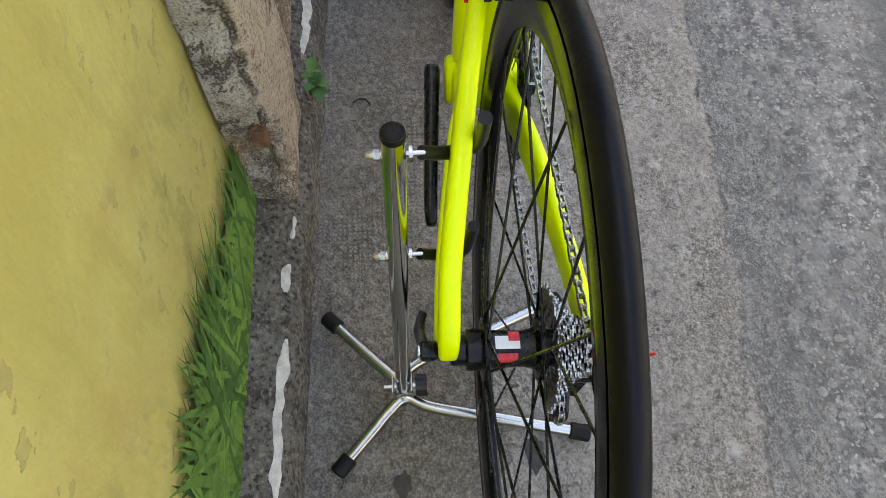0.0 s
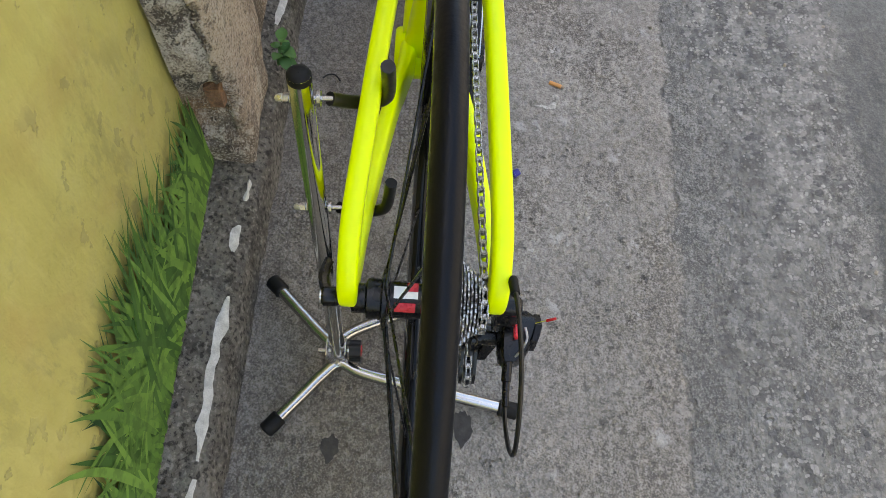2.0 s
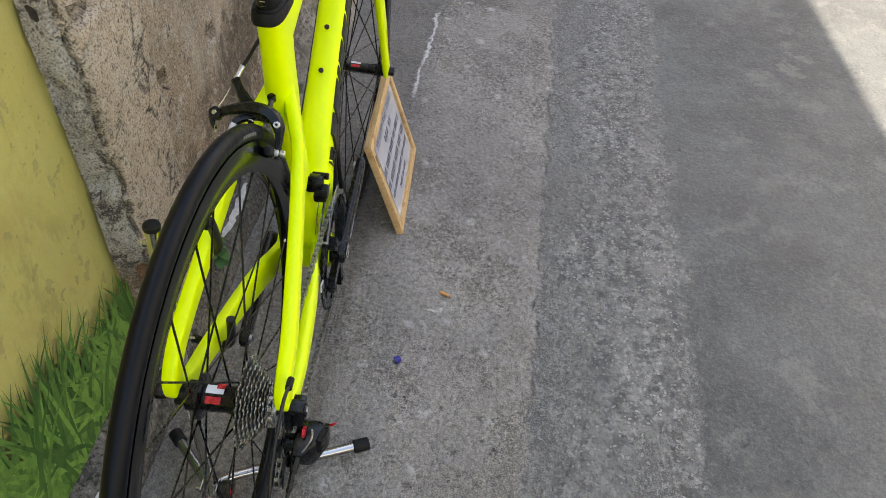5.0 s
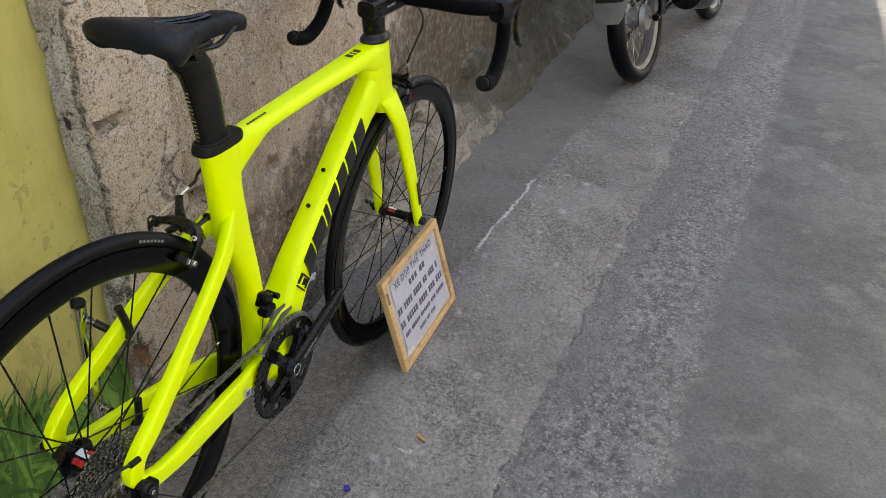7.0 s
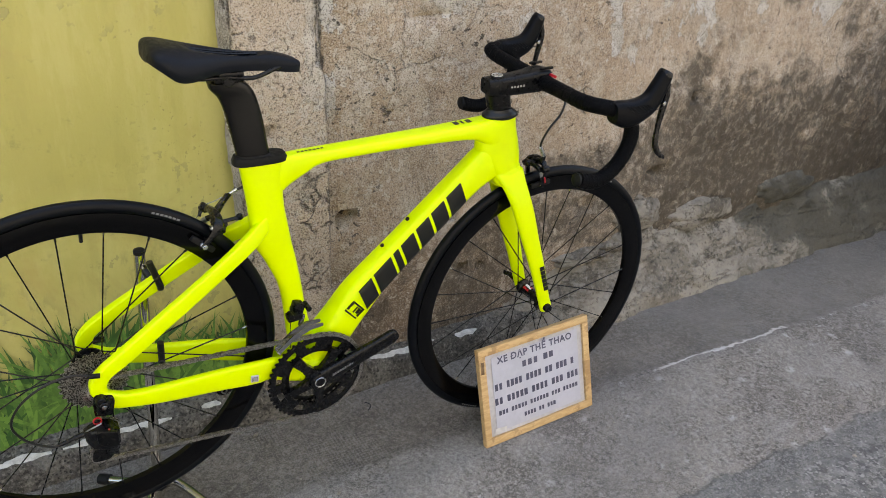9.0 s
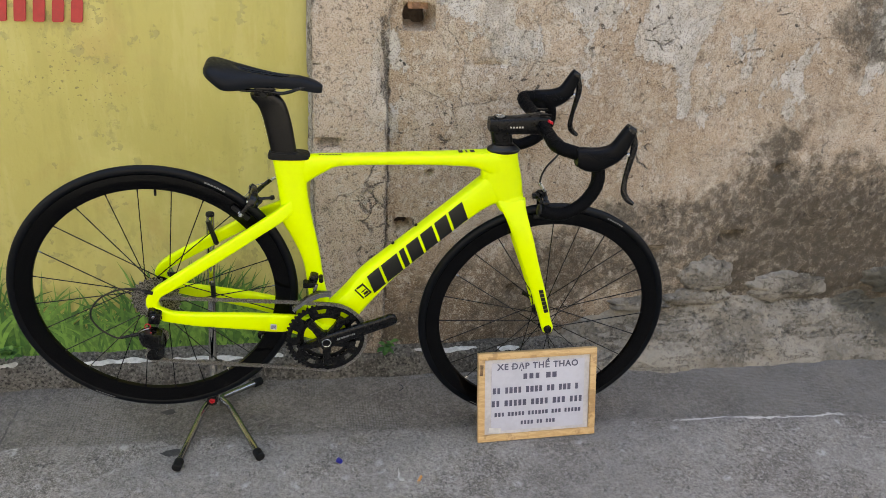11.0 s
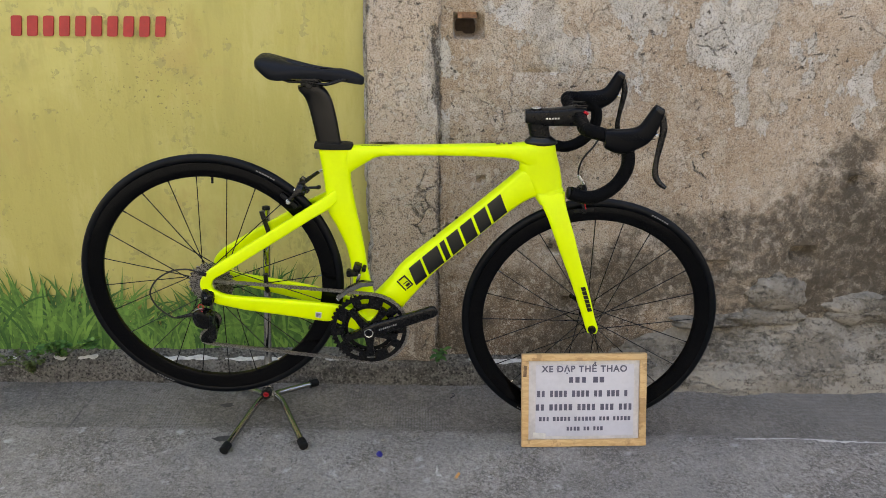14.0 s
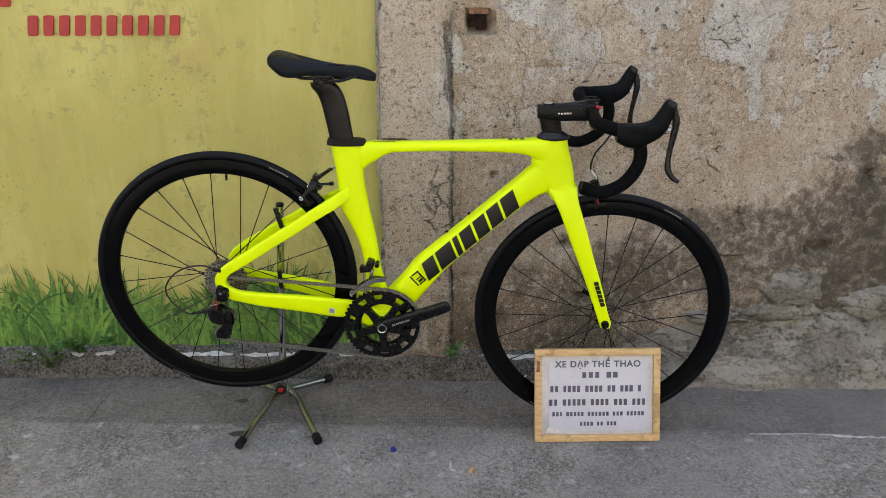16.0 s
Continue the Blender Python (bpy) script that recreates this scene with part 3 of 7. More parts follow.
def sweep(bm, pts, r, n=10, sub=5, flat=1.0, closed=False):
    """A round tube along points; r is one radius or one for each point; flat squeezes it sideways."""
    rs = r if isinstance(r, (list, tuple)) else [r] * len(pts)
    path = spline([(*p, q) for p, q in zip(pts, rs)], sub)
    if closed:
        path = path[:-1]
    rings, up = [], None
    for i, p in enumerate(path):
        a = path[i - 1 if i or closed else 0]
        b = path[(i + 1) % len(path) if closed else min(i + 1, len(path) - 1)]
        d = Vector(b[:3] - a[:3]).normalized()
        if up is None:
            up = d.orthogonal().normalized()
        up = (up - d * up.dot(d)).normalized()
        side = d.cross(up)
        c = Vector(p[:3])
        rings.append([bm.verts.new(c + (up * math.cos(2 * math.pi * k / n) + side * math.sin(2 * math.pi * k / n) * flat) * p[3]) for k in range(n)])
    for a, b in zip(rings, rings[1:]):
        ring_faces(bm, a, b)
    if closed:
        ring_faces(bm, rings[-1], rings[0])
    else:
        bm.faces.new(rings[0])
        bm.faces.new(rings[-1][::-1])
    return bm


def turned(bm, profile, n=32, centre=(0, 0, 0), axis="y", closed=False):
    """A lathe: profile of (radius, place along the axis)."""
    rings = []
    for r, h in profile:
        ring = []
        for k in range(n):
            a = 2 * math.pi * k / n
            u, v = max(r, 1e-5) * math.cos(a), max(r, 1e-5) * math.sin(a)
            p = {"y": (u, h, v), "z": (u, v, h), "x": (h, u, v)}[axis]
            ring.append(bm.verts.new(Vector(centre) + Vector(p)))
        rings.append(ring)
    for a, b in zip(rings, rings[1:]):
        ring_faces(bm, a, b)
    if closed:
        ring_faces(bm, rings[-1], rings[0])
    else:
        bm.faces.new(rings[0])
        bm.faces.new(rings[-1][::-1])
    return bm


def rod(bm, a, b, r, n=10, bevel=0.0):
    """A cylinder from a to b with softened ends."""
    a, b = Vector(a), Vector(b)
    d = (b - a).normalized()
    up = d.orthogonal().normalized()
    side = d.cross(up)
    e = min(bevel, (b - a).length / 3)
    stops = [(a, r)] if not e else [(a, r - e), (a + d * e, r), (b - d * e, r), (b, r - e)]
    if not e:
        stops.append((b, r))
    rings = [[bm.verts.new(c + (up * math.cos(2 * math.pi * k / n) + side * math.sin(2 * math.pi * k / n)) * q) for k in range(n)] for c, q in stops]
    for p, q in zip(rings, rings[1:]):
        ring_faces(bm, p, q)
    bm.faces.new(rings[0])
    bm.faces.new(rings[-1][::-1])
    return bm


def block(bm, size, m=None, bevel=0.0, seg=2):
    """A box of that size with rounded edges, at pose m."""
    made = bmesh.ops.create_cube(bm, size=1.0)["verts"]
    bmesh.ops.scale(bm, verts=made, vec=size)
    if bevel:
        edges = list({e for v in made for e in v.link_edges})
        got = bmesh.ops.bevel(bm, geom=edges, offset=bevel, segments=seg, affect="EDGES", profile=0.6)
        made = list({v for f in got["faces"] for v in f.verts} | {v for v in made if v.is_valid})
    if m is not None:
        bmesh.ops.transform(bm, matrix=m, verts=made)
    return bm


def slab(bm, outline, y0, y1, hole=None):
    """An outline in the side plane, given thickness from y0 to y1."""
    f = [bm.verts.new((x, y0, z)) for x, z in outline]
    g = [bm.verts.new((x, y1, z)) for x, z in outline]
    bm.faces.new(f)
    bm.faces.new(g[::-1])
    ring_faces(bm, f, g)
    return bm


def rounded(pts, r, seg=4):
    """A polygon of (x, z) with rounded corners."""
    out = []
    k = len(pts)
    for i in range(k):
        p, a, b = Vector(pts[i]), Vector(pts[i - 1]), Vector(pts[(i + 1) % k])
        u, v = (a - p), (b - p)
        e = min(r, u.length * 0.45, v.length * 0.45)
        s, t = p + u.normalized() * e, p + v.normalized() * e
        for j in range(seg + 1):
            w = j / seg
            out.append(tuple(s * (1 - w) ** 2 + p * 2 * w * (1 - w) + t * w * w))
    return out


def hills(x, y, z, scale, seed=0.0):
    return noise.fractal(Vector((x, y, z)) * scale + Vector((seed, seed * 1.7, 0)), 1.0, 2.0, 5)


# ---- the alley ----
def span(dense, coarse):
    return sorted(set(round(v, 4) for v in dense) | set(coarse))


def ground_height(x, y):
    edge = 0.026 - 0.033 * x - 0.011 * min(9, x * x)
    h = -0.005 * min(1, max(0, (y - edge + 0.004) / 0.008))
    near = max(0.0, 1 - max(abs(x - 1) / 4, abs(y) / 2))
    h -= 0.013 * min(1, max(0, (-0.11 - y) / 0.10)) * min(1, max(0, (y + 0.75) / 0.35)) * near
    h += near * 0.004 * hills(x, y, 0, 2.3)
    seam = -0.358 - 0.057 * x
    h -= 0.003 * min(1, max(0, (seam - y) / 0.01)) * near
    return h


def build_ground():
    xs = span(np.arange(-1.2, 3.6, 0.03), [-60, -30, -15, -8, -5, -3.5, -2.6, -1.9, -1.5, 4, 4.5, 5.2, 6, 7, 9, 14, 25, 60])
    ys = span(np.arange(-1.2, 0.36, 0.02), [-60, -30, -15, -8, -5, -3.5, -2.6, -2, -1.5, 0.6, 1.2, 3, 8, 25, 60])
    verts = [(x, y, ground_height(x, y)) for x in xs for y in ys]
    k = len(ys)
    faces = [(i * k + j, (i + 1) * k + j, (i + 1) * k + j + 1, i * k + j + 1) for i in range(len(xs) - 1) for j in range(k - 1)]
    me = bpy.data.meshes.new("ground")
    me.from_pydata(verts, [], faces)
    me.materials.append(M_GROUND)
    me.shade_smooth()
    tagged(new("ground", me), "worn grey concrete alley floor with exposed stones", "ground", kind="structure")


def relief_wall(name, x0, x1, z0, z1, y, depth, material, label, rough=0.006, step=0.02, pits=(), seed=0.0, top=None):
    """A thick wall whose street face is uneven and pitted; its top part above the relief is plain."""
    xs = np.linspace(x0, x1, int((x1 - x0) / step) + 1)
    zs = np.linspace(z0, z1, int((z1 - z0) / step) + 1)
    bm = bmesh.new()
    grid = []
    for x in xs:
        col = []
        for z in zs:
            d = rough * hills(x, 0, z, 3.1, seed) + rough * 0.5 * hills(x, 0, z, 13.0, seed + 4)
            for px, pz, pw, ph, pd in pits:
                w = hills(x, 0, z, 22, seed + px) * 0.35
                q = max(abs(x - px) / pw, abs(z - pz) / ph) + w
                if q < 1.25:
                    d += pd * min(1, max(0, (1.25 - q) / 0.45))
            col.append(bm.verts.new((x, y + d, z)))
        grid.append(col)
    for a, b in zip(grid, grid[1:]):
        for j in range(len(zs) - 1):
            bm.faces.new((a[j], b[j], b[j + 1], a[j + 1]))
    loop = [grid[i][0] for i in range(len(xs))] + [grid[-1][j] for j in range(1, len(zs))] + [grid[i][-1] for i in range(len(xs) - 2, -1, -1)] + [grid[0][j] for j in range(len(zs) - 2, 0, -1)]
    back = [bm.verts.new((v.co.x, y + depth, v.co.z)) for v in loop]
    ring_faces(bm, loop, back)
    bm.faces.new(back)
    if top:
        block(bm, (x1 - x0, depth - 0.01, top - z1), pose((x0 + x1) / 2, y + depth / 2 + 0.005, (z1 + top) / 2))
    ob = part(name, bm, material, smooth=50)
    return tagged(ob, label, "wall", kind="structure")


WALL_TOP = 2.95
Y_YELLOW, Y_PILLAR, Y_PLASTER = 0.362, 0.292, 0.322


def build_pillar():
    """The wall end: its side and its front are one uneven skin round a broken corner."""
    way = [(0.392, 0.58), (0.392, 0.40), (0.392, 0.345), (0.393, 0.315), (0.398, 0.299), (0.410, 0.2925), (0.43, 0.291), (0.50, 0.291), (0.575, 0.291), (0.589, 0.294), (0.594, 0.304), (0.595, 0.34)]
    fine = spline(way, 6)
    zs = np.arange(-0.02, 1.76, 0.012)
    pits = [(0.43, 0.292, 0.735, 0.032, 0.010, 0.045), (0.396, 0.303, 0.235, 0.022, 0.030, 0.026), (0.393, 0.325, 0.20, 0.028, 0.03, 0.012), (0.392, 0.345, 0.175, 0.04, 0.02, 0.014), (0.59, 0.295, 0.95, 0.02, 0.09, 0.014), (0.38, 0.33, 0.45, 0.03, 0.02, 0.012), (0.381, 0.36, 0.62, 0.03, 0.03, 0.014), (0.40, 0.296, 0.13, 0.02, 0.02, 0.016), (0.378, 0.35, 0.85, 0.02, 0.05, 0.012)]
    bm = bmesh.new()
    grid = []
    for i, p in enumerate(fine):
        a, b = fine[max(i - 1, 0)], fine[min(i + 1, len(fine) - 1)]
        d = (b - a) / max(1e-9, np.linalg.norm(b - a))
        nrm = np.array((d[1], -d[0]))
        col = []
        for z in zs:
            x, y = p
            side = 1.0 if y > 0.305 and x < 0.45 else 0.0
            q = 0.0045 * hills(x, y, z, 5, 7) + 0.0022 * hills(x, y, z, 21, 2)
            q += 0.007 * side * min(1, max(0, (z - 0.262 - 0.03 * hills(x, y, z, 12, 11)) / 0.012)) * min(1, max(0, (y - 0.318 - 0.012 * hills(0, 0, z, 11, 3)) / 0.008))
            for px, py, pz, pw, ph, pd in pits:
                e = max(math.hypot(x - px, y - py) / pw, abs(z - pz) / ph) + 0.45 * hills(x, y, z, 26, px)
                if e < 1.25:
                    q -= pd * min(1, max(0, (1.25 - e) / 0.4))
            if z < 0.20:
                q -= 0.010 * (0.20 - z) / 0.2 * (0.6 + hills(x, y, z, 12, 5))
            if nrm[1] > 0:
                nrm = -nrm
            w = nrm if np.linalg.norm(nrm) else np.array((0, -1.0))
            col.append(bm.verts.new((x + w[0] * q, y + w[1] * q, z)))
        grid.append(col)
    for a, b in zip(grid, grid[1:]):
        for j in range(len(zs) - 1):
            bm.faces.new((a[j], b[j], b[j + 1], a[j + 1]))
    block(bm, (0.205, 0.27, WALL_TOP - 1.70), pose(0.486, 0.435, (WALL_TOP + 1.70) / 2))
    block(bm, (0.17, 0.2, 1.7), pose(0.486, 0.47, 0.83))
    tagged(part("wall_pillar", bm, M_PILLAR, smooth=60), "chipped rendered wall end beside the yellow wall", "wall", kind="structure")


def build_walls():
    relief_wall("wall_yellow", -3.2, 0.44, -0.02, 1.75, Y_YELLOW, 0.22, M_YELLOWWALL, "mottled yellow painted house wall with dark stains", 0.002, 0.04, seed=1.0, top=WALL_TOP)
    build_pillar()
    pits = [(0.668, 1.06, 0.03, 0.022, 0.11), (0.642, 0.478, 0.022, 0.017, 0.07), (1.82, 0.63, 0.014, 0.014, 0.035), (0.988, 0.254, 0.012, 0.012, 0.03), (0.934, 0.42, 0.02, 0.012, 0.03),
            (1.70, 0.404, 0.035, 0.016, 0.035), (1.42, 0.36, 0.05, 0.02, 0.02), (1.05, 0.245, 0.012, 0.01, 0.03), (0.72, 0.63, 0.01, 0.012, 0.03), (0.87, 0.935, 0.05, 0.008, 0.012)]
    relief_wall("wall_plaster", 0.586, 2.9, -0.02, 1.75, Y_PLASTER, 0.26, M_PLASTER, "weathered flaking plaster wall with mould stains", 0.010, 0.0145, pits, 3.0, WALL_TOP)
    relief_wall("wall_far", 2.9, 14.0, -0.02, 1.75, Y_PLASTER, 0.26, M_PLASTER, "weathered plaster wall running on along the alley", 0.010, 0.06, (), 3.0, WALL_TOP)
    # unseen wall, added to throw sunlight back into the alley as fill
    bm = block(bmesh.new(), (24, 0.25, 3.2), pose(4, -3.4, 1.58))
    tagged(part("bounce_wall", bm, M_FARWALL, smooth=0), "unseen plain grey wall added across the alley to bounce light", "wall", kind="structure")
    bm = block(bmesh.new(), (0.25, 3.9, 3.2), pose(14.2, -1.4, 1.58))
    tagged(part("wall_end", bm, M_FARWALL, smooth=0), "plain wall closing the alley", "wall", kind="structure")
    bm = block(bmesh.new(), (5.0, 0.22, 3.16), pose(-5.70, 0.475, 1.57))
    tagged(part("wall_yellow_far", bm, M_YELLOWWALL, smooth=0), "yellow house wall running on behind", "wall", kind="structure")


def ribbon(name, x0, x1, step, profile, material, label, rough, category, grow=lambda x: 1.0, swing=lambda x: 0.0):
    """A long uneven strip: a side profile of (y, z) drawn along x; swing moves its front edge to and from the wall."""
    xs = np.linspace(x0, x1, int((x1 - x0) / step) + 1)
    bm = bmesh.new()
    rings = []
    fine = spline(profile, 5)
    for x in xs:
        g = grow(x)
        rings.append([bm.verts.new((x, swing(x) * min(1, max(0, (0.372 - y) / 0.04)) + 0.36 - (0.36 - y) * (0.45 + 0.55 * g) + rough * hills(x, y, z, 9) + rough * hills(x, 0, z, 2.5, 5), (z if z < 0 else z * (0.35 + 0.65 * g)) + 0.7 * rough * hills(x, y, z, 11, 3) * (1 if z > 0.01 else 0))) for y, z in fine])
    for a, b in zip(rings, rings[1:]):
        for j in range(len(fine) - 1):
            bm.faces.new((a[j], b[j], b[j + 1], a[j + 1]))
    bm.faces.new(rings[0])
    bm.faces.new(rings[-1][::-1])
    ob = part(name, bm, material, smooth=60)
    return tagged(ob, label, category, kind="structure")


KERB = [(0.281, -0.03), (0.284, 0.0), (0.289, 0.036), (0.298, 0.058), (0.33, 0.076), (0.372, 0.092), (0.40, 0.093), (0.40, -0.03)]


def kerb_swing(x):
    """The kerb is not quite parallel to the wall."""
    return min(0.020, max(-0.022, 0.033 * (0.17 - x)))


def kerb_paint():
    """Worn bits of a white line that lie on the kerb."""
    fine = [p for p in spline(KERB, 5) if 0.288 < p[0] < 0.345]
    holder = thing("kerb_line", "broken worn white paint line on the kerb", "painted line", kind="structure")
    for x0, x1, w in ((0.247, 0.293, 0.0055), (-0.060, 0.176, 0.0062), (-0.285, -0.083, 0.0055), (0.69, 0.885, 0.007), (-0.512, -0.452, 0.007), (-0.588, -0.548, 0.006), (-0.74, -0.70, 0.005), (0.95, 1.02, 0.006), (0.335, 0.372, 0.004)):
        bm = bmesh.new()
        k = max(6, int((x1 - x0) / 0.008))
        rows = []
        for i in range(k + 1):
            x = x0 + (x1 - x0) * i / k
            end = min(1, 0.35 + 4 * min(i, k - i) / k)
            row = []
            for s in (-1, 0, 1):
                y = 0.308 + 0.003 * hills(x, 0, 0, 9, 2) + s * w * end * (1 + 0.9 * hills(x, s, 0, 30, 1))
                z = np.interp(y, [p[0] for p in fine], [p[1] for p in fine])
                row.append(bm.verts.new((x, y + kerb_swing(x) + 0.006 * hills(x, y, z, 9) + 0.006 * hills(x, 0, z, 2.5, 5), z + 0.0042 * hills(x, y, z, 11, 3) + (0.0030 if s == 0 else 0.0012))))
            rows.append(row)
        for p, q in zip(rows, rows[1:]):
            for j in range(2):
                bm.faces.new((p[j], q[j], q[j + 1], p[j + 1]))
        part("paint_dash", bm, M_KERBPAINT, holder, "", 60)


def build_kerb():
    ribbon("kerb", -3.2, 1.45, 0.012, KERB, M_KERB, "low dirty concrete kerb at the foot of the wall", 0.006, "kerb", swing=kerb_swing)
    ribbon("wall_footing", 1.04, 13.0, 0.025, [(0.195, -0.03), (0.20, 0.0), (0.215, 0.035), (0.255, 0.095), (0.285, 0.15), (0.318, 0.195), (0.36, 0.20), (0.36, -0.03)], M_MORTAR, "sloping grey mortar footing along the plaster wall", 0.020, "footing", lambda x: min(1.0, max(0.0, (x - 1.04) / 0.36)))
    # trowelled lumps of mortar stuck on the wall above the footing
    for x, z, rx, rz, seed in ((1.635, 0.275, 0.095, 0.070, 1.0), (1.60, 0.20, 0.14, 0.035, 5.0), (1.93, 0.225, 0.150, 0.060, 2.0), (2.35, 0.24, 0.16, 0.06, 3.0), (1.42, 0.185, 0.11, 0.028, 4.0)):
        bm = bmesh.new()
        rings = [[bm.verts.new((x, Y_PLASTER - 0.030, z))]]
        for j in range(1, 9):
            r = j / 8
            ring = []
            for k in range(40):
                a = 2 * math.pi * k / 40
                q = r * (1 + 0.30 * hills(math.cos(a), math.sin(a), 0, 1.6, seed))
                px, pz = x + rx * q * math.cos(a), z + rz * q * math.sin(a)
                y = Y_PLASTER - 0.030 * (1 - r ** 3) - 0.008 * hills(px, 0, pz, 14, seed) - 0.012 * abs(hills(px, 1, pz, 6, seed)) + 0.012 * (r > 0.95)
                ring.append(bm.verts.new((px, y, pz)))
            rings.append(ring)
        for k in range(40):
            bm.faces.new((rings[0][0], rings[1][k], rings[1][(k + 1) % 40]))
        for a, b in zip(rings[1:], rings[2:]):
            ring_faces(bm, a, b)
        tagged(part("mortar_lump", bm, M_MORTAR, None, "", 60), "trowelled lump of grey mortar on the plaster wall", "mortar", kind="structure")
    kerb_paint()


build_ground()
build_walls()
build_kerb()


# ---- the road bike ----
M_ALLOYPRINT = plain("grey tyre print", (0.16, 0.16, 0.16), 0.5)
NOSE, TILT_SIDE, YAW = 6.32, 3.55, -0.75
BIKE = Matrix.Translation((0.0085, 0.0205, 0.4388)) @ pose(0, 0, 0, 0, 0, YAW) @ pose(0, 0, 0, TILT_SIDE) @ pose(0, 0, 0, 0, NOSE) @ Matrix.Translation((0, 0, -0.336))
CRANK = radians(26.5)
R_TYRE, BASE = 0.336, 0.984
BB = (0.412, 0.264)
STEER = Matrix.Translation((0.826, 0, 0.66)) @ Matrix.Rotation(radians(-1.25), 4, Vector((-0.31, 0, 0.95))) @ Matrix.Translation((-0.826, 0, -0.66))


def steered(bm):
    bm.transform(STEER)
    return bm


def build_wheel(bike, name, hub_x, spokes, rear):
    turn = (lambda b: b) if rear else steered
    wheel = part(name, turn(turned(bmesh.new(), rim_profile(), 96, (hub_x, 0, 0.336), closed=True)), M_RIM, bike, "deep black aero rim with thin black spokes")
    ring = [(0.3245 + 0.0115 * math.cos(a), 0.0103 * math.sin(a)) for a in np.linspace(0, 2 * math.pi, 16, endpoint=False)]
    part("tyre", turn(turned(bmesh.new(), ring, 96, (hub_x, 0, 0.336), closed=True)), M_TYRE, wheel, "slick black road tyre")
    for a0, count in ((72, 7), (252, 7)):
        for side in (-1, 1):
            mark = bmesh.new()
            for k in range(count):
                q = [radians(a0 - 1.3 * k - e) for e in (0, 0.95)]
                f = [mark.verts.new((hub_x + r2 * math.cos(t), side * yy, 0.336 + r2 * math.sin(t))) for r2, t, yy in ((0.3235, q[0], 0.0108), (0.3235, q[1], 0.0108), (0.3272, q[1], 0.0104), (0.3272, q[0], 0.0104))]
                mark.faces.new(f)
            part("tyre_print", turn(mark), M_ALLOYPRINT, wheel, "", 0)
    c = (hub_x, 0, 0.336)
    if rear:
        hub = [(0.009, 0.066), (0.014, 0.064), (0.014, 0.052), (0.019, 0.050), (0.019, 0.038), (0.029, 0.036), (0.029, 0.032), (0.0175, 0.029), (0.0165, 0.0), (0.019, -0.010), (0.029, -0.013), (0.029, -0.018), (0.016, -0.020), (0.016, -0.058), (0.009, -0.066)]
    else:
        hub = [(0.009, 0.050), (0.013, 0.048), (0.013, 0.042), (0.019, 0.040), (0.019, 0.035), (0.0115, 0.030), (0.0105, 0.0), (0.0115, -0.030), (0.019, -0.035), (0.019, -0.040), (0.013, -0.042), (0.013, -0.048), (0.009, -0.050)]
    part("hub", turn(turned(bmesh.new(), hub, 28, c)), M_BLACK, wheel, "glossy black hub shell")
    for i in range(spokes):
        side = 1 if i % 2 else -1
        a = 2 * math.pi * i / spokes + radians(9.3 if rear else 7.0)
        lead = (0.9 if (i // 2) % 2 else -0.9) if (rear or side > 0) else (0.75 if (i // 2) % 2 else -0.75)
        yf = (0.034 if side > 0 else -0.0155) if rear else 0.0375 * side
        rf = 0.027 if rear else 0.0175
        p = (hub_x + rf * math.cos(a + lead), yf, 0.336 + rf * math.sin(a + lead))
        q = (hub_x + 0.281 * math.cos(a), 0.002 * side, 0.336 + 0.281 * math.sin(a))
        part("spoke", turn(rod(bmesh.new(), p, q, 0.0013, 6)), M_BLACK, wheel)
        d = (Vector(q) - Vector(p)).normalized()
        part("nipple", turn(rod(bmesh.new(), Vector(q) - d * 0.009, Vector(q) + d * 0.002, 0.0019, 6)), M_STEEL if i % 5 == 0 else M_BLACK, wheel)
    a = radians(91.5 if rear else 250)
    v = Vector((math.cos(a), 0, math.sin(a)))
    part("valve", turn(rod(bmesh.new(), Vector(c) + v * 0.262, Vector(c) + v * 0.283, 0.0032, 8, 0.001)), M_BLACK, wheel)
    # quick-release axle with its lever and nut
    w = 0.080 if rear else 0.058
    part("axle", turn(rod(bmesh.new(), (hub_x, -w, 0.336), (hub_x, w, 0.336), 0.0045, 10)), M_STEEL, wheel)
    part("axle_nut", turn(turned(bmesh.new(), [(0.0085, -w - 0.012), (0.010, -w - 0.009), (0.010, -w + 0.003), (0.008, -w + 0.004)], 16, c)), M_BLACK, wheel)
    lever = bmesh.new()
    turned(lever, [(0.008, w - 0.004), (0.0095, w), (0.0095, w + 0.010), (0.0075, w + 0.012)], 18, c)
    tip = (0.036, 0.006) if rear else (-0.045, 0.03)
    sweep(lever, [(hub_x, w + 0.006, 0.336), (hub_x + tip[0] * 0.5, w + 0.012, 0.336 + tip[1] * 0.6), (hub_x + tip[0], w + 0.008, 0.336 + tip[1])], [0.0075, 0.0065, 0.0055], 8, 4, 0.55)
    part("quick_release_lever", turn(lever), M_BLACK, wheel)
    if rear:
        part("lever_pin", turned(bmesh.new(), [(0.0064, w + 0.0115), (0.0064, w + 0.0135), (0.005, w + 0.014)], 14, c), M_ALLOY, wheel)
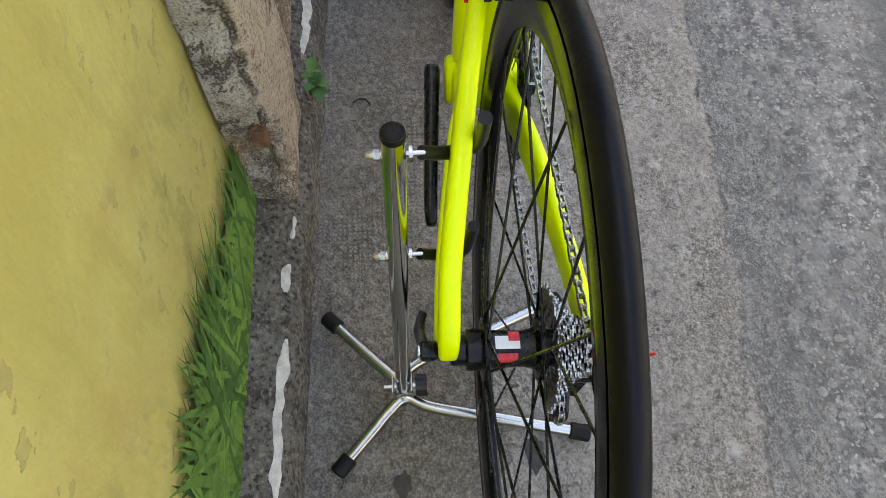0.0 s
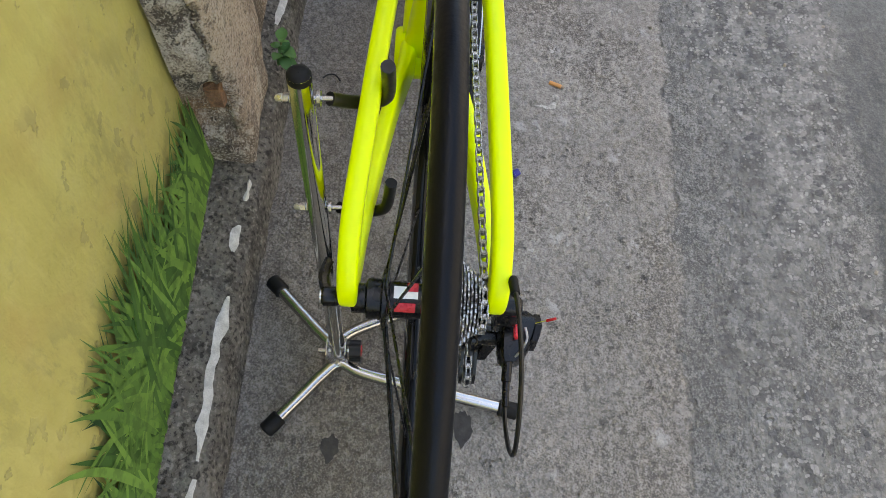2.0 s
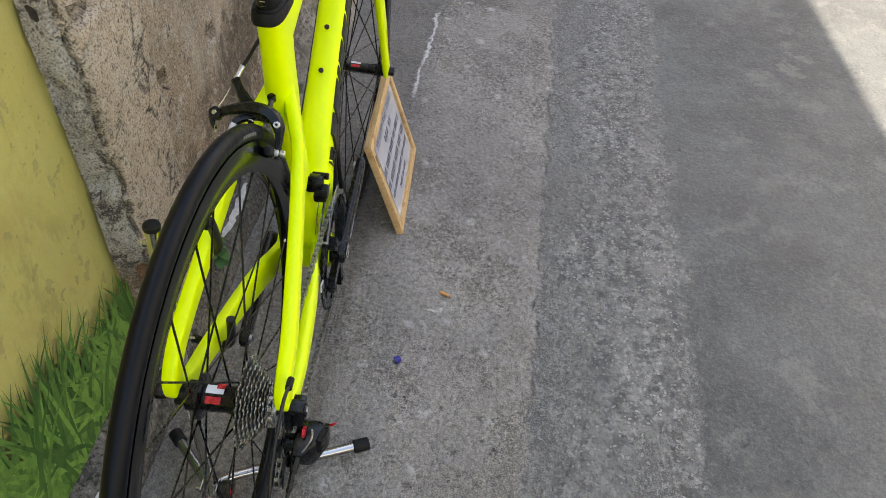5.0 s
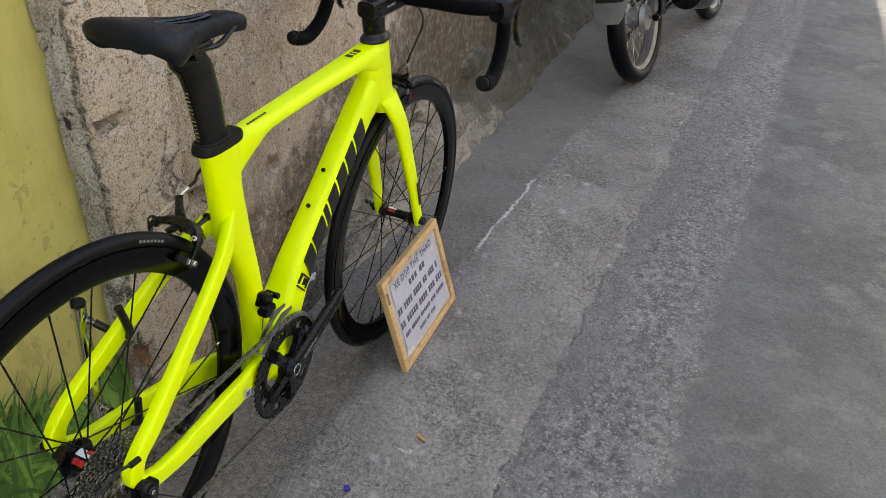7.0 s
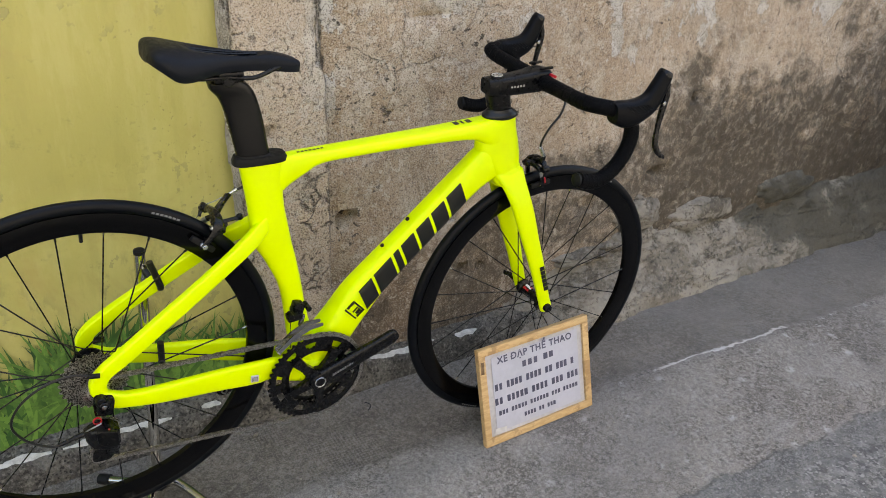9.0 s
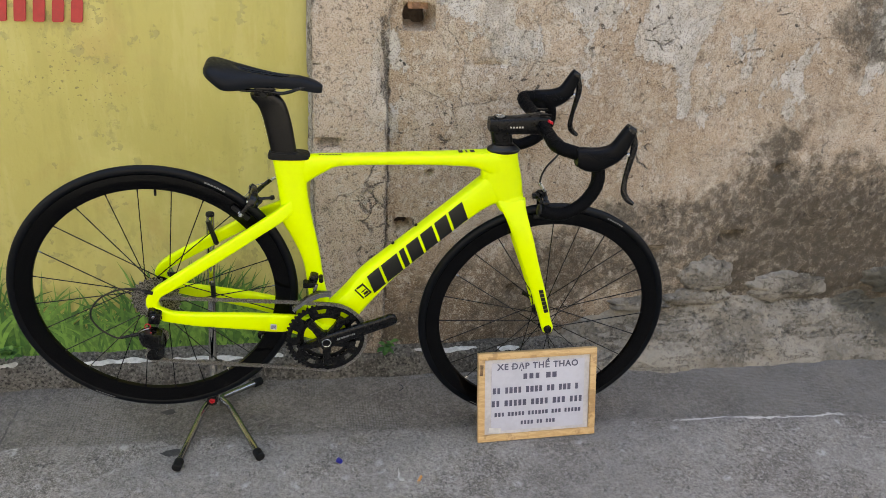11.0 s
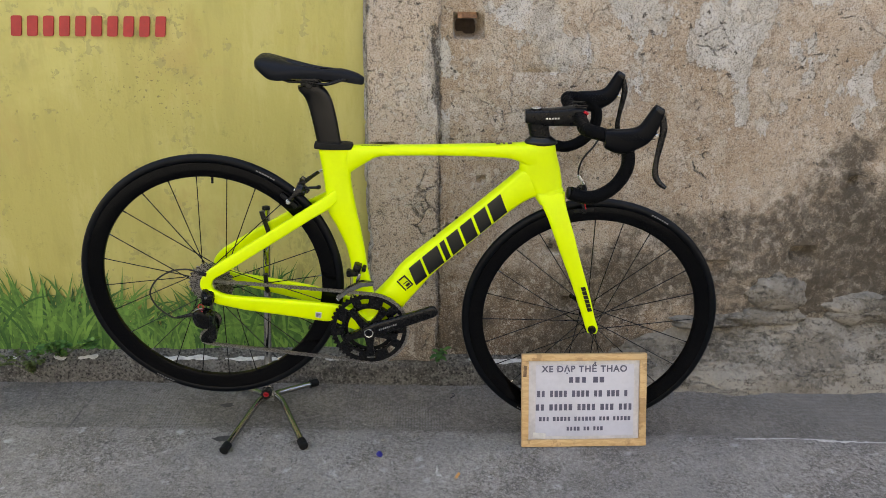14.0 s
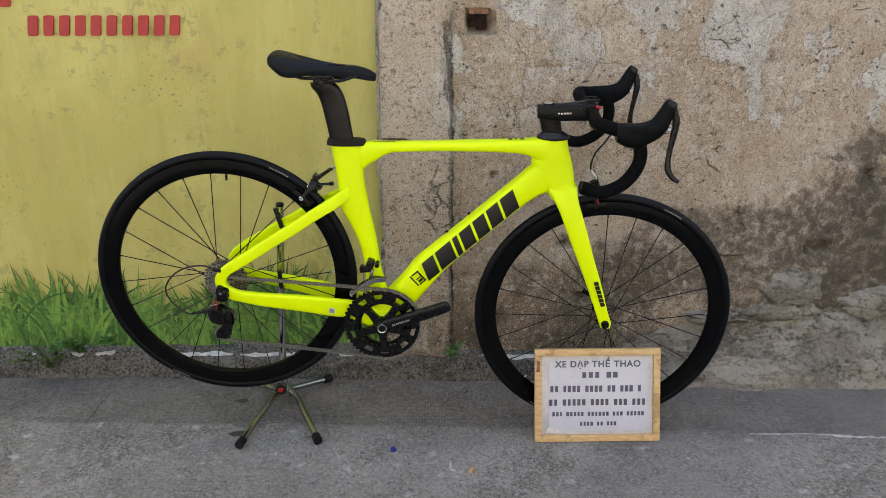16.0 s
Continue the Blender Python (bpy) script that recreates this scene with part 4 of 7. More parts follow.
    # printed label: white and red patches wrapped on the shell
    for name, mat, y0, y1, a0, a1, r in (("hub_label", M_WHITE, 0.004, 0.026, 78, 116, 0.0187), ("hub_label_red", M_RED, 0.004, 0.014, 62, 95, 0.0190), ("hub_label_bar", M_RED, 0.006, 0.025, 128, 156, 0.0187)):
        rr = r if rear else r * 0.62 + 0.0002
        patch = bmesh.new()
        cols = [[patch.verts.new((hub_x + rr * math.cos(radians(q)), yy, 0.336 + rr * math.sin(radians(q)))) for yy in (y0, y1)] for q in np.linspace(a0, a1, 8)]
        for p, q in zip(cols, cols[1:]):
            patch.faces.new((p[0], q[0], q[1], p[1]))
        part(name, turn(patch), mat, wheel, "", 60)
    return wheel


def rim_profile():
    return [(0.2790, 0.003), (0.2800, 0.0062), (0.292, 0.0096), (0.304, 0.0101), (0.3165, 0.0098), (0.3165, -0.0098), (0.304, -0.0101), (0.292, -0.0096), (0.2800, -0.0062), (0.2790, -0.003)]


def build_frame(bike):
    bm = bmesh.new()
    # seat tube, cut away behind round the wheel
    loft(bm, [(0.246, 0.716, 0.330, 0.726, 0, 0.0175), (0.257, 0.675, 0.329, 0.672, 0, 0.018), (0.266, 0.636, 0.334, 0.634, 0, 0.0185), (0.273, 0.597, 0.345, 0.592, 0, 0.019), (0.279, 0.562, 0.354, 0.558, 0, 0.0185),
              (0.304, 0.523, 0.364, 0.526, 0, 0.018), (0.334, 0.467, 0.379, 0.470, 0, 0.0185), (0.351, 0.407, 0.393, 0.410, 0, 0.021), (0.362, 0.350, 0.412, 0.352, 0, 0.026), (0.378, 0.285, 0.440, 0.280, 0, 0.033)], 5)
    # top tube with its gussets
    loft(bm, [(0.272, 0.716, 0.292, 0.640, 0, 0.0090), (0.300, 0.727, 0.318, 0.655, 0, 0.0130), (0.325, 0.733, 0.341, 0.6765, 0, 0.0160), (0.350, 0.737, 0.366, 0.696, 0, 0.0182), (0.388, 0.7405, 0.396, 0.7150, 0, 0.019), (0.46, 0.7490, 0.462, 0.7255, 0, 0.020),
              (0.56, 0.7620, 0.562, 0.737, 0, 0.0215), (0.66, 0.7750, 0.663, 0.7455, 0, 0.0235), (0.72, 0.7845, 0.724, 0.745, 0, 0.025), (0.775, 0.796, 0.775, 0.720, 0, 0.024)], 5, power=3.2)
    # head tube
    loft(bm, [(0.7465, 0.795, 0.813, 0.803, 0, 0.022), (0.740, 0.770, 0.824, 0.768, 0, 0.0235), (0.736, 0.738, 0.837, 0.737, 0, 0.024), (0.745, 0.700, 0.8475, 0.704, 0, 0.025), (0.775, 0.668, 0.851, 0.685, 0, 0.026)], 5)
    # down tube
    loft(bm, [(0.768, 0.745, 0.826, 0.675, 0, 0.022), (0.738, 0.719, 0.795, 0.661, 0, 0.023), (0.705, 0.682, 0.757, 0.637, 0, 0.024), (0.644, 0.616, 0.694, 0.574, 0, 0.0245), (0.582, 0.549, 0.632, 0.505, 0, 0.025),
              (0.519, 0.483, 0.568, 0.433, 0, 0.0265), (0.478, 0.437, 0.530, 0.378, 0, 0.029), (0.446, 0.385, 0.497, 0.328, 0, 0.033), (0.395, 0.315, 0.450, 0.244, 0, 0.036)], 5, power=3.4)
    # bottom bracket shell
    turned(bm, [(0.0, -0.044), (0.027, -0.044), (0.030, -0.041), (0.034, -0.02), (0.034, 0.02), (0.030, 0.041), (0.027, 0.044), (0.0, 0.044)], 28, (BB[0], 0, BB[1]))
    for s in (-1, 1):
        # seat stay down to the dropout
        loft(bm, [(0.318, 0.648, 0.322, 0.624, 0.003 * s, 0.006), (0.292, 0.620, 0.302, 0.590, 0.0115 * s, 0.0088), (0.266, 0.598, 0.281, 0.571, 0.0225 * s, 0.0095), (0.244, 0.582, 0.261, 0.557, 0.031 * s, 0.009), (0.222, 0.566, 0.240, 0.543, 0.038 * s, 0.0085), (0.160, 0.518, 0.178, 0.495, 0.049 * s, 0.0085),
                  (0.103, 0.4745, 0.121, 0.4515, 0.057 * s, 0.009), (0.035, 0.421, 0.053, 0.399, 0.066 * s, 0.0095), (0.002, 0.393, 0.020, 0.374, 0.0675 * s, 0.0095), (-0.014, 0.370, 0.012, 0.357, 0.0675 * s, 0.0095),
                  (-0.0165, 0.354, 0.014, 0.346, 0.0675 * s, 0.009), (-0.0135, 0.342, 0.018, 0.338, 0.0675 * s, 0.0085), (-0.006, 0.334, 0.022, 0.333, 0.0675 * s, 0.0075)], 4, 20, 5.0)
        # chain stay
        loft(bm, [(0.004, 0.350, 0.004, 0.326, 0.070 * s, 0.0075), (0.028, 0.338, 0.020, 0.3085, 0.069 * s, 0.009), (0.052, 0.331, 0.050, 0.3015, 0.067 * s, 0.009), (0.107, 0.329, 0.108, 0.293, 0.063 * s, 0.009), (0.206, 0.3275, 0.208, 0.283, 0.0515 * s, 0.009),
                  (0.265, 0.324, 0.263, 0.275, 0.0440 * s, 0.0085), (0.300, 0.321, 0.296, 0.271, 0.0385 * s, 0.0078), (0.324, 0.318, 0.318, 0.2685, 0.033 * s, 0.0075), (0.372, 0.305, 0.372, 0.250, 0.028 * s, 0.010), (0.410, 0.290, 0.410, 0.240, 0.024 * s, 0.014)], 4, 20, 4.2)
    # bridge between the seat stays
    loft(bm, [(0.276, 0.598, 0.288, 0.576, -0.016, 0.006), (0.276, 0.600, 0.290, 0.574, 0.0, 0.010), (0.276, 0.598, 0.288, 0.576, 0.016, 0.006)], 3, 12)
    part("frame", bm, M_PAINT, bike, "fluorescent yellow monocoque aero frame", 50)
    # fork, turned with the bars
    bm = bmesh.new()
    loft(bm, [(0.779, 0.672, 0.852, 0.689, 0, 0.0255), (0.788, 0.655, 0.858, 0.672, 0, 0.029), (0.800, 0.640, 0.864, 0.652, 0, 0.030)], 4, 20)
    for s in (-1, 1):
        loft(bm, [(0.785, 0.668, 0.858, 0.680, 0.012 * s, 0.014), (0.800, 0.650, 0.863, 0.655, 0.026 * s, 0.011), (0.822, 0.617, 0.879, 0.617, 0.037 * s, 0.0095), (0.842, 0.580, 0.896, 0.580, 0.0415 * s, 0.009), (0.874, 0.520, 0.922, 0.518, 0.045 * s, 0.0088), (0.917, 0.440, 0.957, 0.441, 0.0485 * s, 0.0085),
                  (0.952, 0.370, 0.9865, 0.368, 0.051 * s, 0.008), (0.968, 0.336, 1.001, 0.338, 0.052 * s, 0.0075), (0.976, 0.3215, 1.000, 0.3225, 0.052 * s, 0.006)], 4, 18, 2.8)
    part("fork", steered(bm), M_PAINT, bike, "fluorescent yellow bladed fork", 50)
    bm = bmesh.new()
    loft(bm, [(0.236, 0.7175, 0.331, 0.7265, 0, 0.0200), (0.2355, 0.724, 0.331, 0.7335, 0, 0.0205), (0.238, 0.7325, 0.328, 0.739, 0, 0.0195)], 2, 24, 3.2)
    loft(bm, [(0.240, 0.728, 0.306, 0.735, 0, 0.0180), (0.2415, 0.736, 0.300, 0.7395, 0, 0.0160)], 2, 24, 2.6)
    part("seat_clamp", bm, M_RUBBER, bike, "black rubber seat clamp cover", 50)
    # bottle bosses and small black bungs along the tubes
    for x, z in ((0.605, 0.5745), (0.555, 0.520)):
        part("bottle_bolt", rod(bmesh.new(), (x - 0.002, 0, z + 0.001), (x - 0.005, 0, z + 0.0045), 0.0042, 12, 0.001), M_BLACK, bike)


def build_cockpit(bike):
    bm = bmesh.new()
    loft(bm, [(0.745, 0.786, 0.815, 0.793, 0, 0.0225), (0.741, 0.790, 0.820, 0.797, 0, 0.0242), (0.742, 0.795, 0.819, 0.802, 0, 0.0242), (0.748, 0.800, 0.811, 0.807, 0, 0.0205), (0.751, 0.806, 0.803, 0.812, 0, 0.0180)], 3, 28, 2.2)
    part("headset_cover", steered(bm), M_PLASTIC, bike, "black headset cover", 50)
    bm = bmesh.new()
    loft(bm, [(0.750, 0.808, 0.799, 0.814, 0, 0.0175), (0.742, 0.830, 0.793, 0.834, 0, 0.0175), (0.735, 0.850, 0.790, 0.848, 0, 0.0178), (0.731, 0.862, 0.785, 0.868, 0, 0.0175)], 4, 22, 3.0)
    # the stem's deck runs forward to the bar clamp
    loft(bm, [(0.731, 0.868, 0.735, 0.838, 0, 0.0175), (0.760, 0.8735, 0.764, 0.835, 0, 0.0195), (0.795, 0.879, 0.798, 0.838, 0, 0.020), (0.825, 0.886, 0.828, 0.842, 0, 0.022), (0.850, 0.8925, 0.858, 0.846, 0, 0.024), (0.872, 0.892, 0.878, 0.856, 0, 0.023)], 4, 20, 4.0)
    part("stem", steered(bm), M_SATIN, bike, "black alloy stem", 50)
    bm = turned(bmesh.new(), [(0.0140, -0.004), (0.0140, 0.0004), (0.0128, 0.0014), (0.0085, 0.0006), (0.0005, 0.0004)], 24, (0, 0, 0), "z")
    bm.transform(pose(0.756, 0, 0.8745, 0, -9))
    lid = part("top_cap", steered(bm), M_BLACK, bike, "black stem top cap with a bright ring and spokes")
    bm = turned(bmesh.new(), [(0.0088, 0.0004), (0.0118, 0.0004), (0.0114, 0.0018), (0.0092, 0.0018)], 24, (0, 0, 0), "z", True)
    for k in range(3):
        block(bm, (0.018, 0.0022, 0.0012), pose(0, 0, 0.0010, 0, 0, 60 * k), 0.0004)
    bm.transform(pose(0.756, 0, 0.8745, 0, -9))
    part("cap_ring", steered(bm), M_ALLOY, lid, "bright metal ring")
    for k in range(5):
        part("stem_print", steered(block(bmesh.new(), (0.0046, 0.0006, 0.0042), pose(0.782 + 0.0068 * k, -0.0206 - 0.0002 * k, 0.857 + 0.001 * k, 0, -8))), M_ALLOY, bike, "", 0)
    for y in (-0.019, 0.019):
        part("clamp_bolt", steered(block(bmesh.new(), (0.030, 0.006, 0.005), pose(0.858, y, 0.8965, 0, -7), 0.0015)), M_BLACK, bike)
    part("clamp_badge", steered(block(bmesh.new(), (0.012, 0.012, 0.006), pose(0.870, -0.029, 0.884, 0, 20), 0.002)), M_RED, bike, "small red clamp insert")
    # bar: tops, ramps, hooks and drops in one bend
    bar = []
    for s in (1, -1):
        bar.append([(x - 0.012 * min(1, max(0, (abs(y) - 0.1) / 0.1)), y * 0.945, z - 0.003) for x, y, z in [(0.858, 0.03 * s, 0.871), (0.856, 0.09 * s, 0.873), (0.856, 0.15 * s, 0.876), (0.866, 0.188 * s, 0.879), (0.895, 0.206 * s, 0.878), (0.928, 0.211 * s, 0.872), (0.953, 0.214 * s, 0.848), (0.957, 0.217 * s, 0.808), (0.935, 0.221 * s, 0.766), (0.897, 0.225 * s, 0.741), (0.865, 0.227 * s, 0.740), (0.842, 0.228 * s, 0.746)]])
    whole = bar[1][::-1] + bar[0]
    part("handlebar", steered(sweep(bmesh.new(), whole, [0.0148] * 11 + [0.0158] * 2 + [0.0148] * 11, 16, 6)), M_TAPE, bike, "drop handlebar in black perforated tape", 60)
    for s in (1, -1):
        part("bar_end_plug", steered(turned(bmesh.new(), [(0.0, -0.004), (0.009, -0.004), (0.0132, -0.002), (0.0132, 0.002)], 18, (0.8275, 0.2155 * s, 0.743), "x")), M_RUBBER, bike)
        # rings of tape show as shallow ridges
        path = spline(bar[0 if s > 0 else 1][1:], 5)
        for i in range(2, len(path) - 2, 2):
            d = Vector(path[i + 1] - path[i - 1]).normalized()
            if 20 < i < 27:
                continue
            c = Vector(path[i])
            u = d.orthogonal().normalized()
            v = d.cross(u)
            wraps, ring = bmesh.new(), []
            for off, r in ((-0.0028, 0.0146), (0.0, 0.01545), (0.0028, 0.0146)):
                ring.append([wraps.verts.new(c + d * off + (u * math.cos(k * math.pi / 8) + v * math.sin(k * math.pi / 8)) * r) for k in range(16)])
            ring_faces(wraps, ring[0], ring[1])
            ring_faces(wraps, ring[1], ring[2])
            part("tape_wrap", steered(wraps), M_TAPE, bike, "", 80)
        hood = bmesh.new()
        y = 0.206 * s
        loft(hood, [(0.892, 0.897, 0.898, 0.858, y - 0.004 * s, 0.0160), (0.905, 0.901, 0.921, 0.850, y - 0.003 * s, 0.0185), (0.925, 0.903, 0.945, 0.852, y, 0.0185), (0.948, 0.908, 0.966, 0.863, y, 0.0175), (0.964, 0.917, 0.987, 0.879, y, 0.0168), (0.974, 0.936, 0.998, 0.896, y, 0.0160),
                    (0.979, 0.947, 1.005, 0.921, y, 0.0150), (0.984, 0.9575, 1.0095, 0.943, y, 0.0145), (0.988, 0.9620, 1.0085, 0.9535, y, 0.0125)], 5, 20, 2.5)
        cap = loft(bmesh.new(), [(0.9845, 0.9570, 1.0090, 0.9430, y, 0.0149), (0.9870, 0.9615, 1.0100, 0.9520, y, 0.0140), (0.9895, 0.9645, 1.0085, 0.9570, y, 0.0110)], 3, 18, 2.6)
        drop = Matrix.Translation((-0.010, 0, -0.009))
        cap.transform(drop)
        hood.transform(drop)
        unit = part("brake_lever", steered(hood), M_HOOD, bike, "ribbed black rubber lever hood", 60)
        part("hood_cap", steered(cap), M_BLACK, unit, "glossy black cap", 60)
        for k in range(7):
            x = 0.915 + 0.008 * k
            for e in (-s, s):
                rib = sweep(bmesh.new(), [(x - 0.006, y + 0.0178 * e, 0.896 + 0.0008 * k), (x + 0.012, y + 0.0193 * e, 0.886 + 0.001 * k), (x + 0.034, y + 0.0183 * e, 0.881 + 0.0022 * k)], 0.0008, 6, 3)
                rib.transform(drop)
                part("grip_rib", steered(rib), M_HOOD, unit)
        blade = sweep(bmesh.new(), [(1.006, y, 0.942), (1.016, y, 0.915), (1.016, y + 0.001 * s, 0.880), (1.015, y + 0.003 * s, 0.845), (1.018, y + 0.007 * s, 0.815), (1.030, y + 0.010 * s, 0.798), (1.046, y + 0.011 * s, 0.789)], [0.009, 0.0095, 0.0085, 0.0072, 0.0085, 0.0075, 0.005], 12, 5, 0.75)
        blade.transform(drop)
        part("lever_blade", steered(blade), M_BLACK, unit, "glossy black lever blade", 60)
        part("pivot_bolt", steered(rod(bmesh.new(), (0.990, y - 0.0180 * s, 0.893), (0.990, y + 0.0180 * s, 0.893), 0.0042, 12, 0.001)), M_STEEL, unit)


def build_saddle(bike):
    # seatpost: a deep aero section leaning back, with a head that carries the rails
    bm = bmesh.new()
    loft(bm, [(0.2445, 0.725, 0.3005, 0.737, 0, 0.0135), (0.2355, 0.757, 0.294, 0.763, 0, 0.0135), (0.226, 0.790, 0.286, 0.795, 0, 0.0135), (0.2165, 0.818, 0.2775, 0.822, 0, 0.0135), (0.206, 0.838, 0.268, 0.845, 0, 0.0145), (0.193, 0.851, 0.257, 0.860, 0, 0.0165), (0.189, 0.862, 0.247, 0.868, 0, 0.017)], 5, 22, 2.5)
    post = part("seatpost", bm, M_CARBON, bike, "dark satin carbon aero seatpost", 50)
    marks = bmesh.new()
    for k in range(14):
        t = k / 13
        x, z = 0.2435 - 0.0265 * t, 0.735 + 0.08 * t
        block(marks, (0.0012, 0.006, 0.0008), pose(x - 0.0006, 0, z, 0, 16))
    part("height_mark", marks, M_ALLOY, post, "", 0)
    bm = bmesh.new()
    rod(bm, (0.218, -0.024, 0.870), (0.218, 0.024, 0.870), 0.009, 14, 0.002)
    block(bm, (0.046, 0.030, 0.012), pose(0.220, 0, 0.8715, 0, -4), 0.003)
    block(bm, (0.040, 0.056, 0.007), pose(0.220, 0, 0.8835, 0, -4), 0.002)
    part("rail_clamp", bm, M_BLACK, post)
    # saddle shell: half widths and heights along its length, with a groove down the middle
    rows = [(0.091, 0.026, 0.912, 0.000), (0.097, 0.050, 0.9225, 0.016), (0.110, 0.063, 0.926, 0.030), (0.130, 0.066, 0.9245, 0.044), (0.152, 0.060, 0.9215, 0.043), (0.178, 0.047, 0.9185, 0.034), (0.205, 0.034, 0.9165, 0.027), (0.235, 0.0255, 0.9155, 0.024), (0.268, 0.0215, 0.915, 0.0225), (0.300, 0.0200, 0.9125, 0.021), (0.325, 0.0175, 0.9075, 0.017), (0.339, 0.0115, 0.9015, 0.010), (0.343, 0.004, 0.8985, 0.004)]
    bm = bmesh.new()
    rings = []
    for x, w, z, drop in spline(rows, 4):
        w, drop = max(w * 0.95, 0.003), max(drop * 0.78, 0.002)
        ring = []
        for k in range(25):
            u = -1 + 2 * k / 24
            fall = drop * abs(u) ** 2.6
            groove = 0.012 * math.exp(-((u * w) / 0.0085) ** 2) * min(1, max(0, (x - 0.150) / 0.03)) * min(1, max(0, (0.285 - x) / 0.04))
            ring.append(bm.verts.new((x, w * math.sin(u * math.pi / 2) ** 1 if u else 0.0, z - fall - groove)))
        for k in range(12, -1, -1):
            u = -1 + 2 * k / 12
            ring.append(bm.verts.new((x, 0.90 * w * math.sin(u * math.pi / 2), z - drop * abs(u) ** 2.6 - 0.010 - 0.004 * (1 - abs(u)))))
        rings.append(ring)
    for a, b in zip(rings, rings[1:]):
        ring_faces(bm, a, b)
    bm.faces.new(rings[0])
    bm.faces.new(rings[-1][::-1])
    saddle = part("saddle", bm, M_SADDLE, bike, "matt black saddle with a centre groove", 70)
    slot = bmesh.new()
    for s in (-1, 1):
        sweep(slot, [(0.155, 0.004 * s, 0.9165), (0.19, 0.0065 * s, 0.9125), (0.23, 0.006 * s, 0.9105), (0.268, 0.002 * s, 0.911)], 0.0022, 6, 4)
    part("groove_piping", slot, M_BLACK, saddle)
    rails = bmesh.new()
    for s in (-1, 1):
        sweep(rails, [(0.315, 0.012 * s, 0.897), (0.292, 0.018 * s, 0.890), (0.272, 0.021 * s, 0.8815), (0.252, 0.022 * s, 0.8765), (0.215, 0.022 * s, 0.8775), (0.175, 0.022 * s, 0.8745), (0.158, 0.024 * s, 0.878), (0.142, 0.030 * s, 0.888), (0.128, 0.034 * s, 0.894)], 0.0037, 10, 5)
    part("saddle_rail", rails, M_BLACK, saddle)


def toothed(bm, teeth, r, y, thick, depth=0.0042, inner=None, c=(0, 0)):
    """A sprocket: a ring of real teeth, open inside."""
    n = teeth * 4
    out, ins = [], []
    for k in range(n):
        a = 2 * math.pi * k / n
        q = r + (depth * 0.5, depth * 0.5, -depth * 0.5, -depth * 0.5)[k % 4]
        out.append((c[0] + q * math.cos(a), c[1] + q * math.sin(a)))
        ins.append((c[0] + inner * math.cos(a), c[1] + inner * math.sin(a)))
    rings = []
    for pts, yy in ((out, y - thick / 2), (out, y + thick / 2), (ins, y + thick / 2), (ins, y - thick / 2)):
        rings.append([bm.verts.new((px, yy, pz)) for px, pz in pts])
    for a, b in zip(rings, rings[1:] + rings[:1]):
        ring_faces(bm, a, b)
    return bm


def annulus(bm, r0, r1, y0, y1, c, n=64):
    return turned(bm, [(r0, y0), (r1, y0), (r1, y1), (r0, y1)], n, (c[0], 0, c[1]), closed=True)


